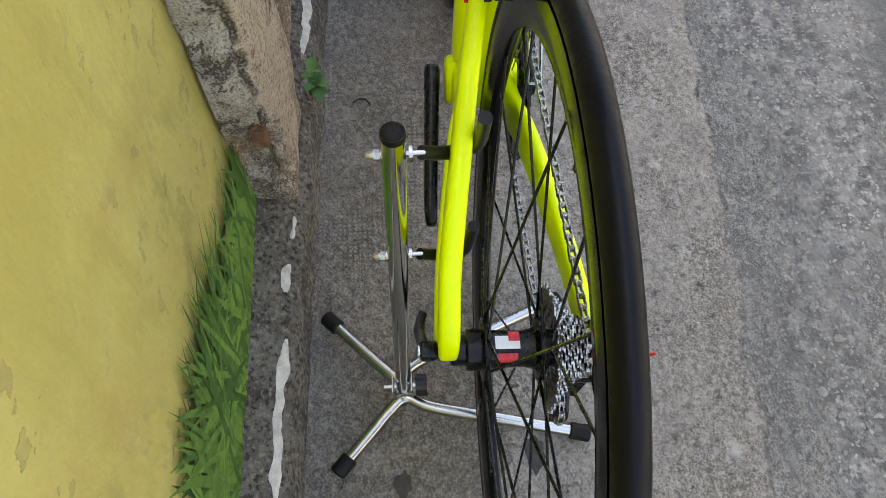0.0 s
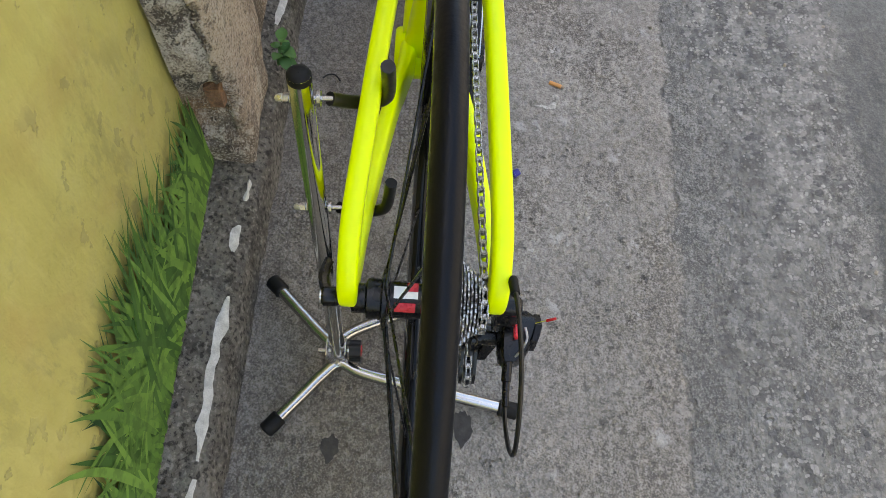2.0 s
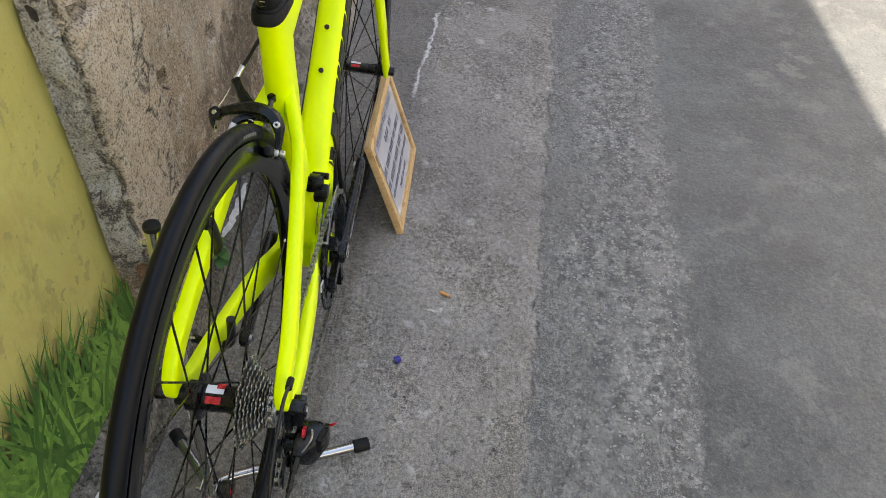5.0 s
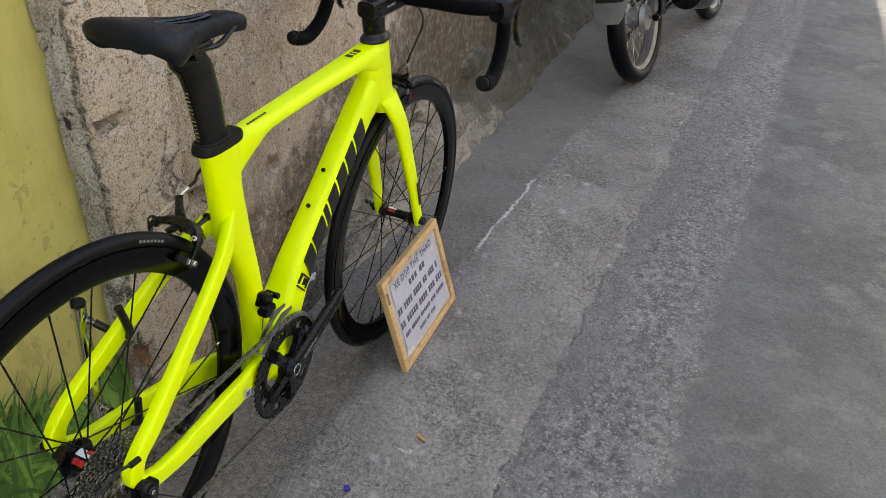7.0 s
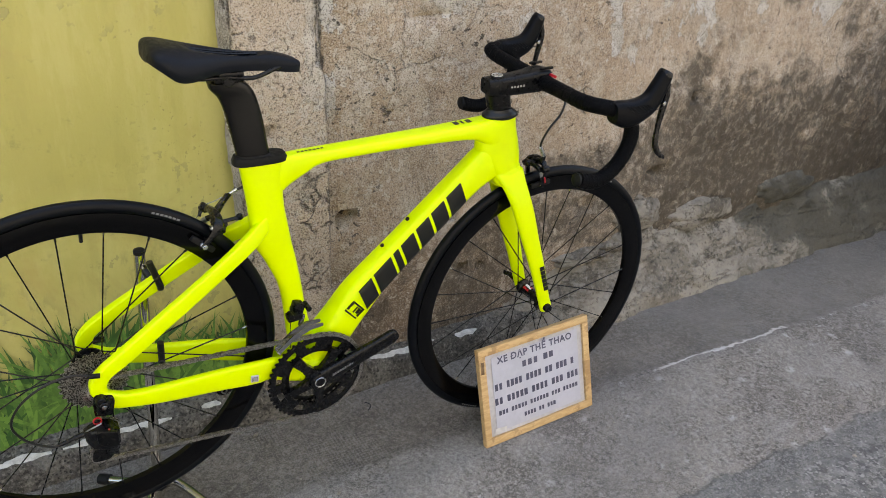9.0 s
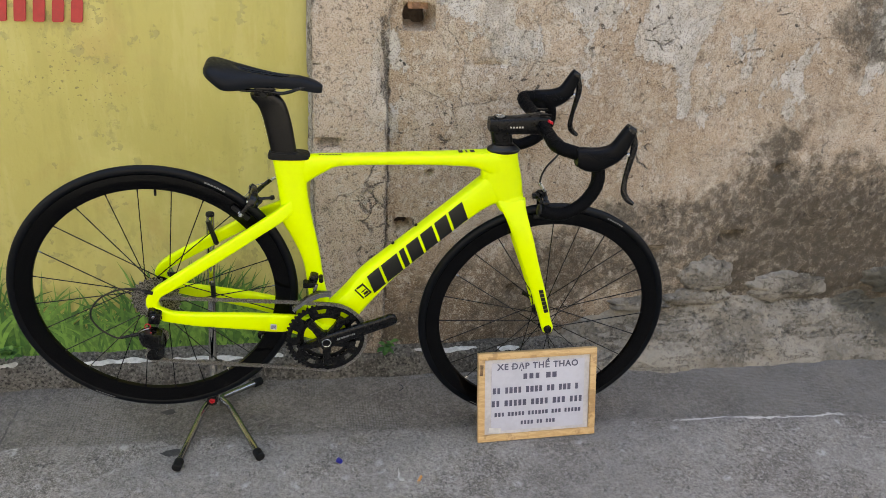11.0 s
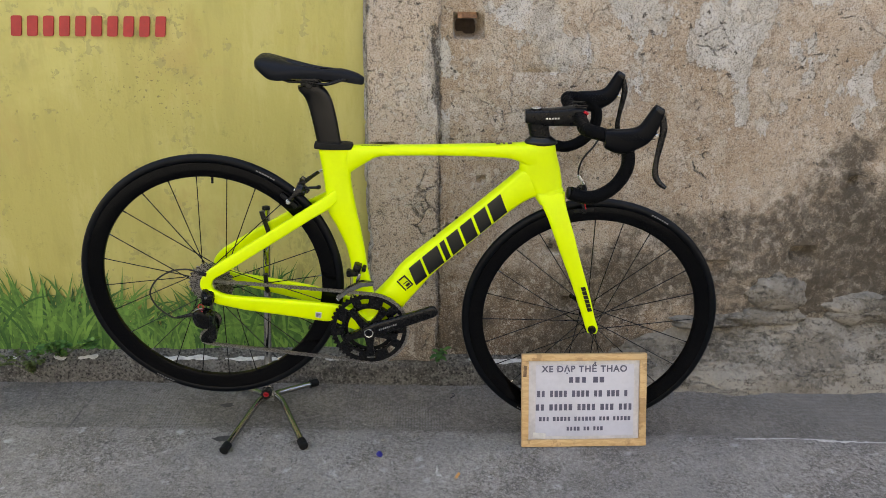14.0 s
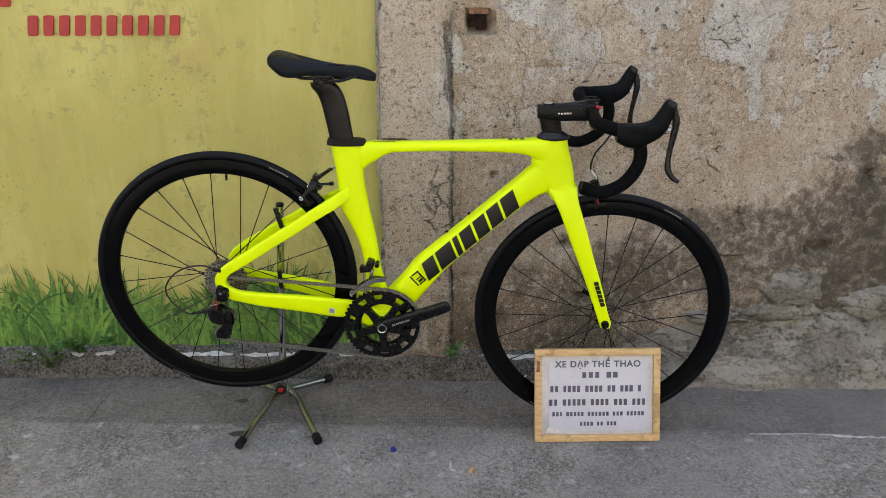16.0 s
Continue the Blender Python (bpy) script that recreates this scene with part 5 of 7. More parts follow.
def build_drive(bike):
    crank = part("crankset", turned(bmesh.new(), [(0.0, -0.0705), (0.011, -0.0705), (0.0125, -0.0690), (0.020, -0.0685), (0.021, -0.062), (0.024, -0.056), (0.022, -0.040), (0.0, -0.040)], 30, (BB[0], 0, BB[1])), M_BLACK, bike, "black five-arm crankset")
    part("axle_cap", turned(bmesh.new(), [(0.0095, -0.0712), (0.0118, -0.0720), (0.0122, -0.0712)], 28, (BB[0], 0, BB[1]), closed=True), M_ALLOY, crank)
    ring = toothed(bmesh.new(), 50, 0.0995, -0.0475, 0.003, 0.0050, 0.0865, BB)
    annulus(ring, 0.0655, 0.0725, -0.0495, -0.0455, BB)
    for k in range(10):
        a = 2 * math.pi * (k + 0.3) / 10
        w = 0.16 if k % 2 else 0.26
        pts = [(BB[0] + r * math.cos(a + t), BB[1] + r * math.sin(a + t)) for r, t in ((0.071, -w), (0.088, -w * 0.8), (0.088, w * 0.8), (0.071, w))]
        slab(ring, pts, -0.0492, -0.0458)
    part("chainring", ring, M_BLACK, crank, "black toothed outer chainring")
    ring = toothed(bmesh.new(), 34, 0.0675, -0.0405, 0.003, 0.0048, 0.056, BB)
    part("inner_chainring", ring, M_SATIN, crank)
    for k in range(5):
        a = CRANK + 2 * math.pi * k / 5 + 0.62
        arm = bmesh.new()
        d, e = Vector((math.cos(a), 0, math.sin(a))), Vector((-math.sin(a), 0, math.cos(a)))
        c = Vector((BB[0], 0, BB[1]))
        pts = [c + d * r + e * w for r, w in ((0.012, -0.013), (0.045, -0.0085), (0.074, -0.011), (0.074, 0.011), (0.045, 0.0085), (0.012, 0.013))]
        slab(arm, [(p.x, p.z) for p in pts], -0.061, -0.0498)
        part("spider_arm", arm, M_BLACK, crank)
        p = c + d * 0.0665
        part("ring_bolt", rod(bmesh.new(), (p.x, -0.0625, p.z), (p.x, -0.060, p.z), 0.0048, 12, 0.0008), M_SATIN, crank)
    for s, name in ((1, "crank_arm"), (-1, "left_crank_arm")):
        bm = bmesh.new()
        a = CRANK
        d = Vector((math.cos(a), 0, math.sin(a))) * s
        y0 = -0.0605 if s > 0 else 0.0605
        rows = []
        for r, w, h, yo in ((-0.016, 0.013, 0.009, 0), (-0.004, 0.019, 0.010, 0), (0.03, 0.0185, 0.0095, 0.001), (0.09, 0.0165, 0.009, 0.003), (0.15, 0.0155, 0.0085, 0.005), (0.172, 0.0155, 0.0078, 0.005), (0.183, 0.0115, 0.0068, 0.005), (0.1865, 0.005, 0.005, 0.005)):
            c = Vector((BB[0], 0, BB[1])) + d * r
            e = Vector((-math.sin(a), 0, math.cos(a)))
            rows.append((c.x + e.x * w, c.z + e.z * w, c.x - e.x * w, c.z - e.z * w, y0 + (-yo if s > 0 else yo), h))
        loft(bm, rows, 4, 18, 3.6)
        arm = part(name, bm, M_BLACK, crank, "satin black crank arm without a pedal", 50)
        p = Vector((BB[0], y0, BB[1])) + d * 0.172
        part("pedal_thread", turned(bmesh.new(), [(0.0044, 0.0066), (0.0064, 0.0066), (0.0064, -0.0066), (0.0044, -0.0066)], 18, p, closed=True), M_SATIN_ALLOY, arm)
    # cassette: eleven sprockets, largest next to the spokes
    cas = part("cassette", turned(bmesh.new(), [(0.017, -0.0215), (0.017, -0.0575)], 24, (0, 0, 0.336)), M_BLACK, bike, "silver eleven-speed sprocket cassette")
    for k, teeth in enumerate((28, 25, 23, 21, 19, 17, 15, 14, 13, 12, 11)):
        r = teeth * 0.00202
        part("sprocket", toothed(bmesh.new(), teeth, r, -0.0225 - 0.0036 * k, 0.0017, 0.0046, max(0.0165, r - 0.011), (0, 0.336)), M_COG, cas)
    part("lock_ring", turned(bmesh.new(), [(0.012, -0.0615), (0.0185, -0.0615), (0.0185, -0.0595), (0.012, -0.0595)], 24, (0, 0, 0.336), closed=True), M_ALLOY, cas)
    build_chain(bike)


CHAIN_Y0, CHAIN_Y1, R_COG = -0.0475, -0.0560, 0.0246
JOCKEY = ((0.013, 0.252), (0.001, 0.199))


def chain_path():
    """The chain's closed way in the side plane: ring, cog and the two jockey wheels."""
    pts = []
    def arc(c, r, a0, a1, n):
        for k in range(n + 1):
            a = radians(a0 + (a1 - a0) * k / n)
            pts.append((c[0] + r * math.cos(a), c[1] + r * math.sin(a)))
    arc(BB, 0.1005, -80, 92, 24)
    arc((0, 0.336), R_COG, 92, 300, 14)
    arc(JOCKEY[0], 0.0185, 115, -35, 8)
    arc(JOCKEY[1], 0.0185, 135, 262, 9)
    return pts


def build_chain(bike):
    pts = chain_path()
    loop = pts + [pts[0]]
    acc, total = [0.0], 0.0
    for a, b in zip(loop, loop[1:]):
        total += math.hypot(b[0] - a[0], b[1] - a[1])
        acc.append(total)
    n = 2 * round(total / 0.0127 / 2)
    def at(s):
        s %= total
        i = max(j for j in range(len(acc)) if acc[j] <= s + 1e-9)
        i = min(i, len(loop) - 2)
        t = (s - acc[i]) / max(1e-9, acc[i + 1] - acc[i])
        x, z = loop[i][0] + (loop[i + 1][0] - loop[i][0]) * t, loop[i][1] + (loop[i + 1][1] - loop[i][1]) * t
        f = min(1, max(0, x / 0.32))
        return Vector((x, CHAIN_Y1 * (1 - f) + CHAIN_Y0 * f, z))
    bm = bmesh.new()
    for k in range(n):
        a, b = at(k * total / n), at((k + 1) * total / n)
        d = (b - a).normalized()
        up = Vector((-d.z, 0, d.x))
        m = (a + b) / 2
        half = (b - a).length / 2
        w = 0.0030 if k % 2 else 0.0021
        for s in (-1, 1):
            shape = []
            for u, v in ((-1.35, 0.0), (-1.2, 0.003), (-0.75, 0.0042), (0, 0.0030), (0.75, 0.0042), (1.2, 0.003), (1.35, 0), (1.2, -0.003), (0.75, -0.0042), (0, -0.0030), (-0.75, -0.0042), (-1.2, -0.003)):
                shape.append(m + d * (u * half) + up * v)
            f = [bm.verts.new(p + Vector((0, s * (w - 0.0005), 0))) for p in shape]
            g = [bm.verts.new(p + Vector((0, s * (w + 0.0005), 0))) for p in shape]
            bm.faces.new(f)
            bm.faces.new(g[::-1])
            ring_faces(bm, f, g)
        rod(bm, a - Vector((0, 0.0036, 0)), a + Vector((0, 0.0036, 0)), 0.0019, 6)
        rod(bm, a - Vector((0, 0.0016, 0)), a + Vector((0, 0.0016, 0)), 0.0038, 8)
    ob = part("chain", bm, M_CHAIN, bike, "steel roller chain", 30)
    return ob


def build_derailleurs(bike):
    # rear: hanger, knuckles, parallelogram, cage with two jockey wheels
    bm = bmesh.new()
    slab(bm, rounded([(-0.009, 0.346), (0.020, 0.340), (0.022, 0.318), (0.012, 0.300), (-0.010, 0.300), (-0.012, 0.324)], 0.006), -0.078, -0.0695)
    block(bm, (0.027, 0.016, 0.032), pose(0.006, -0.084, 0.324, 0, 8), 0.005)
    rod(bm, (0.003, -0.088, 0.330), (0.003, -0.0945, 0.330), 0.0085, 18, 0.0015)
    rear = part("rear_derailleur", bm, M_BLACK, bike, "black rear derailleur with a red badge")
    part("knuckle_bolt", rod(bmesh.new(), (0.003, -0.0935, 0.330), (0.003, -0.0958, 0.330), 0.0042, 6, 0.0006), M_STEEL, rear)
    bm = bmesh.new()
    loft(bm, [(-0.031, 0.284, -0.028, 0.264, -0.089, 0.006), (-0.022, 0.291, -0.020, 0.254, -0.093, 0.013), (-0.004, 0.298, -0.002, 0.251, -0.097, 0.0175), (0.012, 0.297, 0.012, 0.253, -0.099, 0.0185), (0.024, 0.288, 0.025, 0.257, -0.096, 0.013)], 2, 12, 6.0)
    part("parallelogram", bm, M_BLACK, rear, "", 22)
    bm = bmesh.new()
    loft(bm, [(-0.014, 0.296, -0.012, 0.270, -0.112, 0.0035), (0.002, 0.299, 0.004, 0.262, -0.1165, 0.0042), (0.018, 0.292, 0.020, 0.262, -0.1165, 0.0035)], 2, 10, 8.0)
    part("outer_link", bm, M_SATIN, rear, "", 20)
    bm = bmesh.new()
    loft(bm, [(0.004, 0.264, 0.0245, 0.268, -0.089, 0.010), (0.010, 0.246, 0.0280, 0.248, -0.084, 0.010), (0.012, 0.228, 0.0285, 0.228, -0.077, 0.009), (0.006, 0.208, 0.0270, 0.205, -0.070, 0.006)], 3, 12, 5.0)
    part("cage_arm", bm, M_BLACK, rear, "", 25)
    part("knuckle_ring", turned(bmesh.new(), [(0.0056, -0.0915), (0.0074, -0.0915), (0.0074, -0.0945), (0.0056, -0.0945)], 28, (-0.009, 0, 0.303), closed=True), M_RED, rear, "thin red ring")
    part("link_edge", sweep(bmesh.new(), [(-0.004, -0.102, 0.3035), (-0.014, -0.104, 0.301), (-0.022, -0.100, 0.294), (-0.027, -0.094, 0.286)], 0.0013, 6, 4), M_SATIN_ALLOY, rear)
    for y, k in ((-0.0630, 0), (-0.0490, 1)):
        bm = bmesh.new()
        j0, j1 = JOCKEY
        slab(bm, rounded([(j0[0] - 0.014, j0[1] + 0.010), (j0[0] + 0.014, j0[1] + 0.012), (j0[0] + 0.018, j0[1] - 0.012), (j1[0] + 0.020, j1[1] + 0.004), (j1[0] + 0.015, j1[1] - 0.013), (j1[0] - 0.016, j1[1] - 0.013), (j1[0] - 0.016, j1[1] + 0.006), (j0[0] - 0.004, j0[1] - 0.018)], 0.008), y - 0.0015, y + 0.0015)
        part("cage_plate", bm, M_BLACK, rear)
    part("cage_knuckle", rod(bmesh.new(), (0.014, -0.086, 0.252), (0.014, -0.062, 0.252), 0.0115, 16, 0.002), M_BLACK, rear)
    for j in JOCKEY:
        part("jockey_wheel", toothed(bmesh.new(), 11, 0.0195, -0.0560, 0.0035, 0.005, 0.006, j), M_PLASTIC, rear)
    # cable loop from the stay to the derailleur, with barrel adjuster and crimped end
    part("shift_cable", sweep(bmesh.new(), [(0.000, -0.077, 0.384), (-0.018, -0.079, 0.390), (-0.046, -0.080, 0.396), (-0.085, -0.082, 0.387), (-0.120, -0.083, 0.360), (-0.136, -0.084, 0.322), (-0.118, -0.085, 0.287), (-0.082, -0.086, 0.263), (-0.060, -0.087, 0.265)], 0.0022, 8, 6), M_PLASTIC, rear, "looped black gear cable")
    bm = rod(bmesh.new(), (-0.070, -0.0868, 0.2630), (-0.046, -0.087, 0.271), 0.0036, 12, 0.001)
    rod(bm, (-0.047, -0.087, 0.2705), (-0.027, -0.088, 0.278), 0.0050, 12, 0.001)
    part("barrel_adjuster", bm, M_BLACK, rear)
    part("cable_tail", rod(bmesh.new(), (0.004, -0.113, 0.298), (0.0035, -0.1230, 0.306), 0.0006, 6), M_STEEL, rear)
    part("cable_end", rod(bmesh.new(), (0.0035, -0.1225, 0.3055), (0.0030, -0.1310, 0.312), 0.0015, 8, 0.0005), M_RED, rear, "red cable end cap")
    part("cable_port", rod(bmesh.new(), (0.000, -0.0775, 0.385), (-0.0185, -0.079, 0.3885), 0.0044, 14, 0.0006), M_RUBBER, rear)
    # front
    front = part("front_derailleur", block(bmesh.new(), (0.020, 0.026, 0.026), pose(0.366, -0.028, 0.424, 0, 12), 0.005), M_BLACK, bike, "black front derailleur with a steel cage")
    bm = block(bmesh.new(), (0.030, 0.020, 0.014), pose(0.356, -0.040, 0.414, 0, -10), 0.004)
    rod(bm, (0.347, -0.052, 0.418), (0.347, -0.034, 0.418), 0.006, 12, 0.001)
    rod(bm, (0.384, -0.046, 0.427), (0.384, -0.020, 0.427), 0.0055, 12, 0.001)
    part("linkage", bm, M_SATIN, front)
    for y in (-0.055, -0.041):
        bm = bmesh.new()
        slab(bm, rounded([(0.320, 0.347), (0.326, 0.339), (0.352, 0.366), (0.386, 0.386), (0.412, 0.391), (0.412, 0.398), (0.380, 0.398), (0.350, 0.378)], 0.003), y - 0.0008, y + 0.0008)
        part("cage_plate", bm, M_STEEL, front, "bright steel cage plate")
    bm = block(bmesh.new(), (0.010, 0.016, 0.003), pose(0.325, -0.048, 0.343, 0, 45), 0.001)
    part("cage_bridge", bm, M_ALLOY, front)
    part("cage_link", block(bmesh.new(), (0.009, 0.008, 0.026), pose(0.372, -0.040, 0.402, 0, 8), 0.003), M_STEEL, front)
    part("derailleur_cable", sweep(bmesh.new(), [(0.352, -0.038, 0.412), (0.353, -0.034, 0.38), (0.360, -0.028, 0.33)], 0.0008, 6, 3), M_STEEL, front)


def strap(bm, rows, place, sub=5):
    """A flat forged bar through (x, y, z, half width, half depth), chamfered all round; its width lies across x."""
    pts = spline(rows, sub)
    rings = []
    for i, (x, y, z, w, d) in enumerate(pts):
        a, b = pts[max(i - 1, 0)], pts[min(i + 1, len(pts) - 1)]
        ty, tz = b[1] - a[1], b[2] - a[2]
        long = math.hypot(ty, tz) or 1.0
        ny, nz = -tz / long, ty / long
        rings.append([bm.verts.new(place(x + d * v, y + ny * w * u, z + nz * w * u)) for u, v in ((-1, -0.55), (-0.6, -1), (0.6, -1), (1, -0.55), (1, 0.45), (0.62, 1), (-0.62, 1), (-1, 0.45))])
    for a, b in zip(rings, rings[1:]):
        ring_faces(bm, a, b)
    bm.faces.new(rings[0])
    bm.faces.new(rings[-1][::-1])
    bmesh.ops.recalc_face_normals(bm, faces=bm.faces)
    return bm


def build_brakes(bike):
    """Dual-pivot callipers: rear behind the seat tube, front before the fork crown."""
    for rear in (True, False):
        ang = radians(53.3 if rear else 103.0)
        far, lift, off = (1.0, 0.0, 0.0) if rear else (0.55, 0.008, -0.005)
        out, fwd = Vector((math.cos(ang), 0, math.sin(ang))), Vector((-math.sin(ang), 0, math.cos(ang))) * (1 if rear else -1)
        seat = Vector((0 if rear else BASE, 0, 0.336)) + out * 0.356

        def place(x, y, z):
            # x: away from the frame, y: across, z: outward along the wheel's radius
            y = (y if y < 0.03 or rear else 0.03 + (y - 0.03) * 0.25) + off
            return tuple(seat + fwd * (x - 0.012) + Vector((0, y if rear else -y, 0)) + out * (z + lift))
        turn = (lambda b: b) if rear else steered
        bm = strap(bmesh.new(), [(0.012, 0.0560, -0.0100, 0.0060, 0.0050), (0.013, 0.0470, -0.0065, 0.0058, 0.0050), (0.014, 0.0370, -0.0035, 0.0060, 0.0052), (0.015, 0.0180, 0.0004, 0.0074, 0.0060), (0.014, 0.0000, -0.0006, 0.0082, 0.0086), (0.011, -0.0130, -0.0058, 0.0084, 0.0098), (0.009, -0.0205, -0.0160, 0.0074, 0.0094), (0.010, -0.0232, -0.0260, 0.0052, 0.0052), (0.010, -0.0240, -0.0360, 0.0040, 0.0046), (0.010, -0.0236, -0.0500, 0.0038, 0.0046), (0.010, -0.0234, -0.0580, 0.0030, 0.0040)], place)
        ob = part("rear_brake" if rear else "front_brake", turn(bm), M_BLACK, bike, "black dual-pivot calliper brake", 35)
        bm = strap(bmesh.new(), [(-0.002, -0.0190, -0.0140, 0.0065, 0.0060), (-0.001, -0.0080, -0.0070, 0.0062, 0.0064), (0.001, 0.0080, -0.0060, 0.0058, 0.0060), (0.003, 0.0190, -0.0085, 0.0054, 0.0044), (0.005, 0.0300, -0.0140, 0.0052, 0.0044), (0.007, 0.0350, -0.0240, 0.0044, 0.0044), (0.009, 0.0378, -0.0360, 0.0038, 0.0042), (0.010, 0.0383, -0.0490, 0.0036, 0.0042), (0.010, 0.0380, -0.0570, 0.0028, 0.0036)], place)
        part("c_arm", turn(bm), M_BLACK, ob, "", 35)
        part("arm_sleeve", turn(strap(bmesh.new(), [(0.0065, 0.0335, -0.0190, 0.0050, 0.0050), (0.0075, 0.0353, -0.0245, 0.0048, 0.0050), (0.0085, 0.0366, -0.0305, 0.0045, 0.0049)], place)), M_SATIN_ALLOY, ob, "satin grey metal section", 30)
        bm = turned(bmesh.new(), [(0.004, -0.008), (0.0072, -0.0075), (0.0082, -0.006), (0.0082, 0.005), (0.0072, 0.0068), (0.0040, 0.0068)], 20, (0, 0, 0), "x")
        bm.transform(Matrix.Translation(place(0.013, 0.0560, -0.0100)) @ fwd.to_track_quat("X", "Z").to_matrix().to_4x4())
        part("cable_anchor", turn(bm), M_BLACK, ob)
        part("anchor_bolt", turn(rod(bmesh.new(), place(0.018, 0.0560, -0.0100), place(0.0225, 0.0560, -0.0100), 0.0034, 6, 0.0008)), M_STEEL, ob)
        part("cable_hook", turn(strap(bmesh.new(), [(0.013, 0.0605, -0.0140, 0.0044, 0.0036), (0.011, 0.0590, -0.0220, 0.0034, 0.0030), (0.009, 0.0562, -0.0285, 0.0022, 0.0024)], place)), M_BLACK, ob)
        for y, s in ((-0.0165, -1), (0.0240, 1)):
            bm = block(bmesh.new(), (0.050, 0.009, 0.011), Matrix.Translation(place(0.010, y, -0.0505)) @ pose(0, 0, 0, 0, 37 if rear else -13), 0.003)
            pad = part("brake_pad", turn(bm), M_RUBBER, ob)
            part("spacer", turn(rod(bmesh.new(), place(0.010, y, -0.0500), place(0.010, y + s * 0.0095, -0.0500), 0.0064, 16, 0.0008)), M_ALLOY if s < 0 else M_BLACK, pad)
            part("pad_bolt", turn(rod(bmesh.new(), place(0.010, y + s * 0.0100, -0.0500), place(0.010, y + s * 0.0165, -0.0500), 0.0044, 12, 0.001)), M_ALLOY, ob, "bright bolt")
        bolt = part("pivot_bolt", turn(rod(bmesh.new(), place(0.0165, -0.0208, -0.0168), place(0.0205, -0.0208, -0.0168), 0.0046, 16, 0.0008)), M_ALLOY, ob, "bright pivot bolt")
        part("socket", turn(rod(bmesh.new(), place(0.0195, -0.0208, -0.0168), place(0.0208, -0.0208, -0.0168), 0.0019, 6)), M_RUBBER, bolt)
        part("mount_bolt", turn(rod(bmesh.new(), place(-0.012, 0.0, -0.006), place(0.010, 0.0, -0.006), 0.0070, 14, 0.001)), M_BLACK, ob)
        part("centring_screw", turn(rod(bmesh.new(), place(0.006, 0.014, -0.0135), place(0.009, 0.014, -0.0160), 0.0042, 12, 0.0006)), M_STEEL, ob)
        if rear:
            part("upper_link", strap(bmesh.new(), [(0.010, 0.0160, 0.0020, 0.0085, 0.0052), (0.007, 0.0250, 0.0130, 0.0070, 0.0050), (0.003, 0.0340, 0.0250, 0.0056, 0.0046), (-0.001, 0.0416, 0.0370, 0.0056, 0.0046)], place), M_BLACK, ob, "", 35)
            part("cable_ferrule", rod(bmesh.new(), place(-0.001, 0.0410, 0.0370), place(-0.005, 0.0350, 0.0550), 0.0032, 12, 0.001), M_ALLOY, ob)
            part("brake_cable", sweep(bmesh.new(), [place(-0.0048, 0.0352, 0.054), place(-0.0075, 0.030, 0.066), (0.262, 0.020, 0.680), (0.274, 0.008, 0.700)], 0.0025, 8, 4), M_PLASTIC, ob)
            bm = sweep(bmesh.new(), [place(-0.001, 0.0425, 0.036), place(0.008, 0.0500, 0.010), place(0.014, 0.0545, -0.004), place(0.012, 0.0560, -0.024), place(0.012, 0.0555, -0.047)], 0.0007, 6, 4)
            part("brake_wire", bm, M_STEEL, ob)
            part("cable_end", rod(bmesh.new(), place(0.012, 0.0555, -0.0445), place(0.012, 0.0550, -0.0580), 0.0017, 8, 0.0005), M_RED, ob, "red cable end cap")
            bm = sweep(bmesh.new(), [place(0.000, -0.004, -0.002), place(-0.010, -0.003, 0.009), place(-0.022, -0.001, 0.0200)], [0.0042, 0.0036, 0.0040], 8, 4, 0.8)
            rod(bm, place(-0.026, -0.0005, 0.0190), place(-0.019, -0.0005, 0.0240), 0.0056, 14, 0.001)
            part("release_lever", bm, M_BLACK, ob)
        else:
            part("upper_link", turn(strap(bmesh.new(), [(0.010, 0.0120, 0.0000, 0.0080, 0.0050), (0.011, 0.0260, 0.0080, 0.0060, 0.0046), (0.012, 0.0380, 0.0190, 0.0050, 0.0042)], place)), M_BLACK, ob, "", 35)
            top = place(0.012, 0.0380, 0.0190)
            bm = sweep(bmesh.new(), [top, (0.879, -0.030, 0.735), (0.880, -0.042, 0.775), (0.900, -0.046, 0.812), (0.912, -0.030, 0.838), (0.885, -0.012, 0.852)], 0.0024, 8, 6)
            part("brake_cable", turn(bm), M_PLASTIC, ob, "arched black brake cable")
            part("cable_ferrule", turn(rod(bmesh.new(), top, (0.879, -0.030, 0.732), 0.0036, 12, 0.001)), M_ALLOY, ob)
            part("cable_end", turn(rod(bmesh.new(), place(0.012, 0.0555, -0.0300), place(0.014, 0.0560, -0.0440), 0.0016, 8, 0.0005)), M_RED, ob, "red cable end cap")


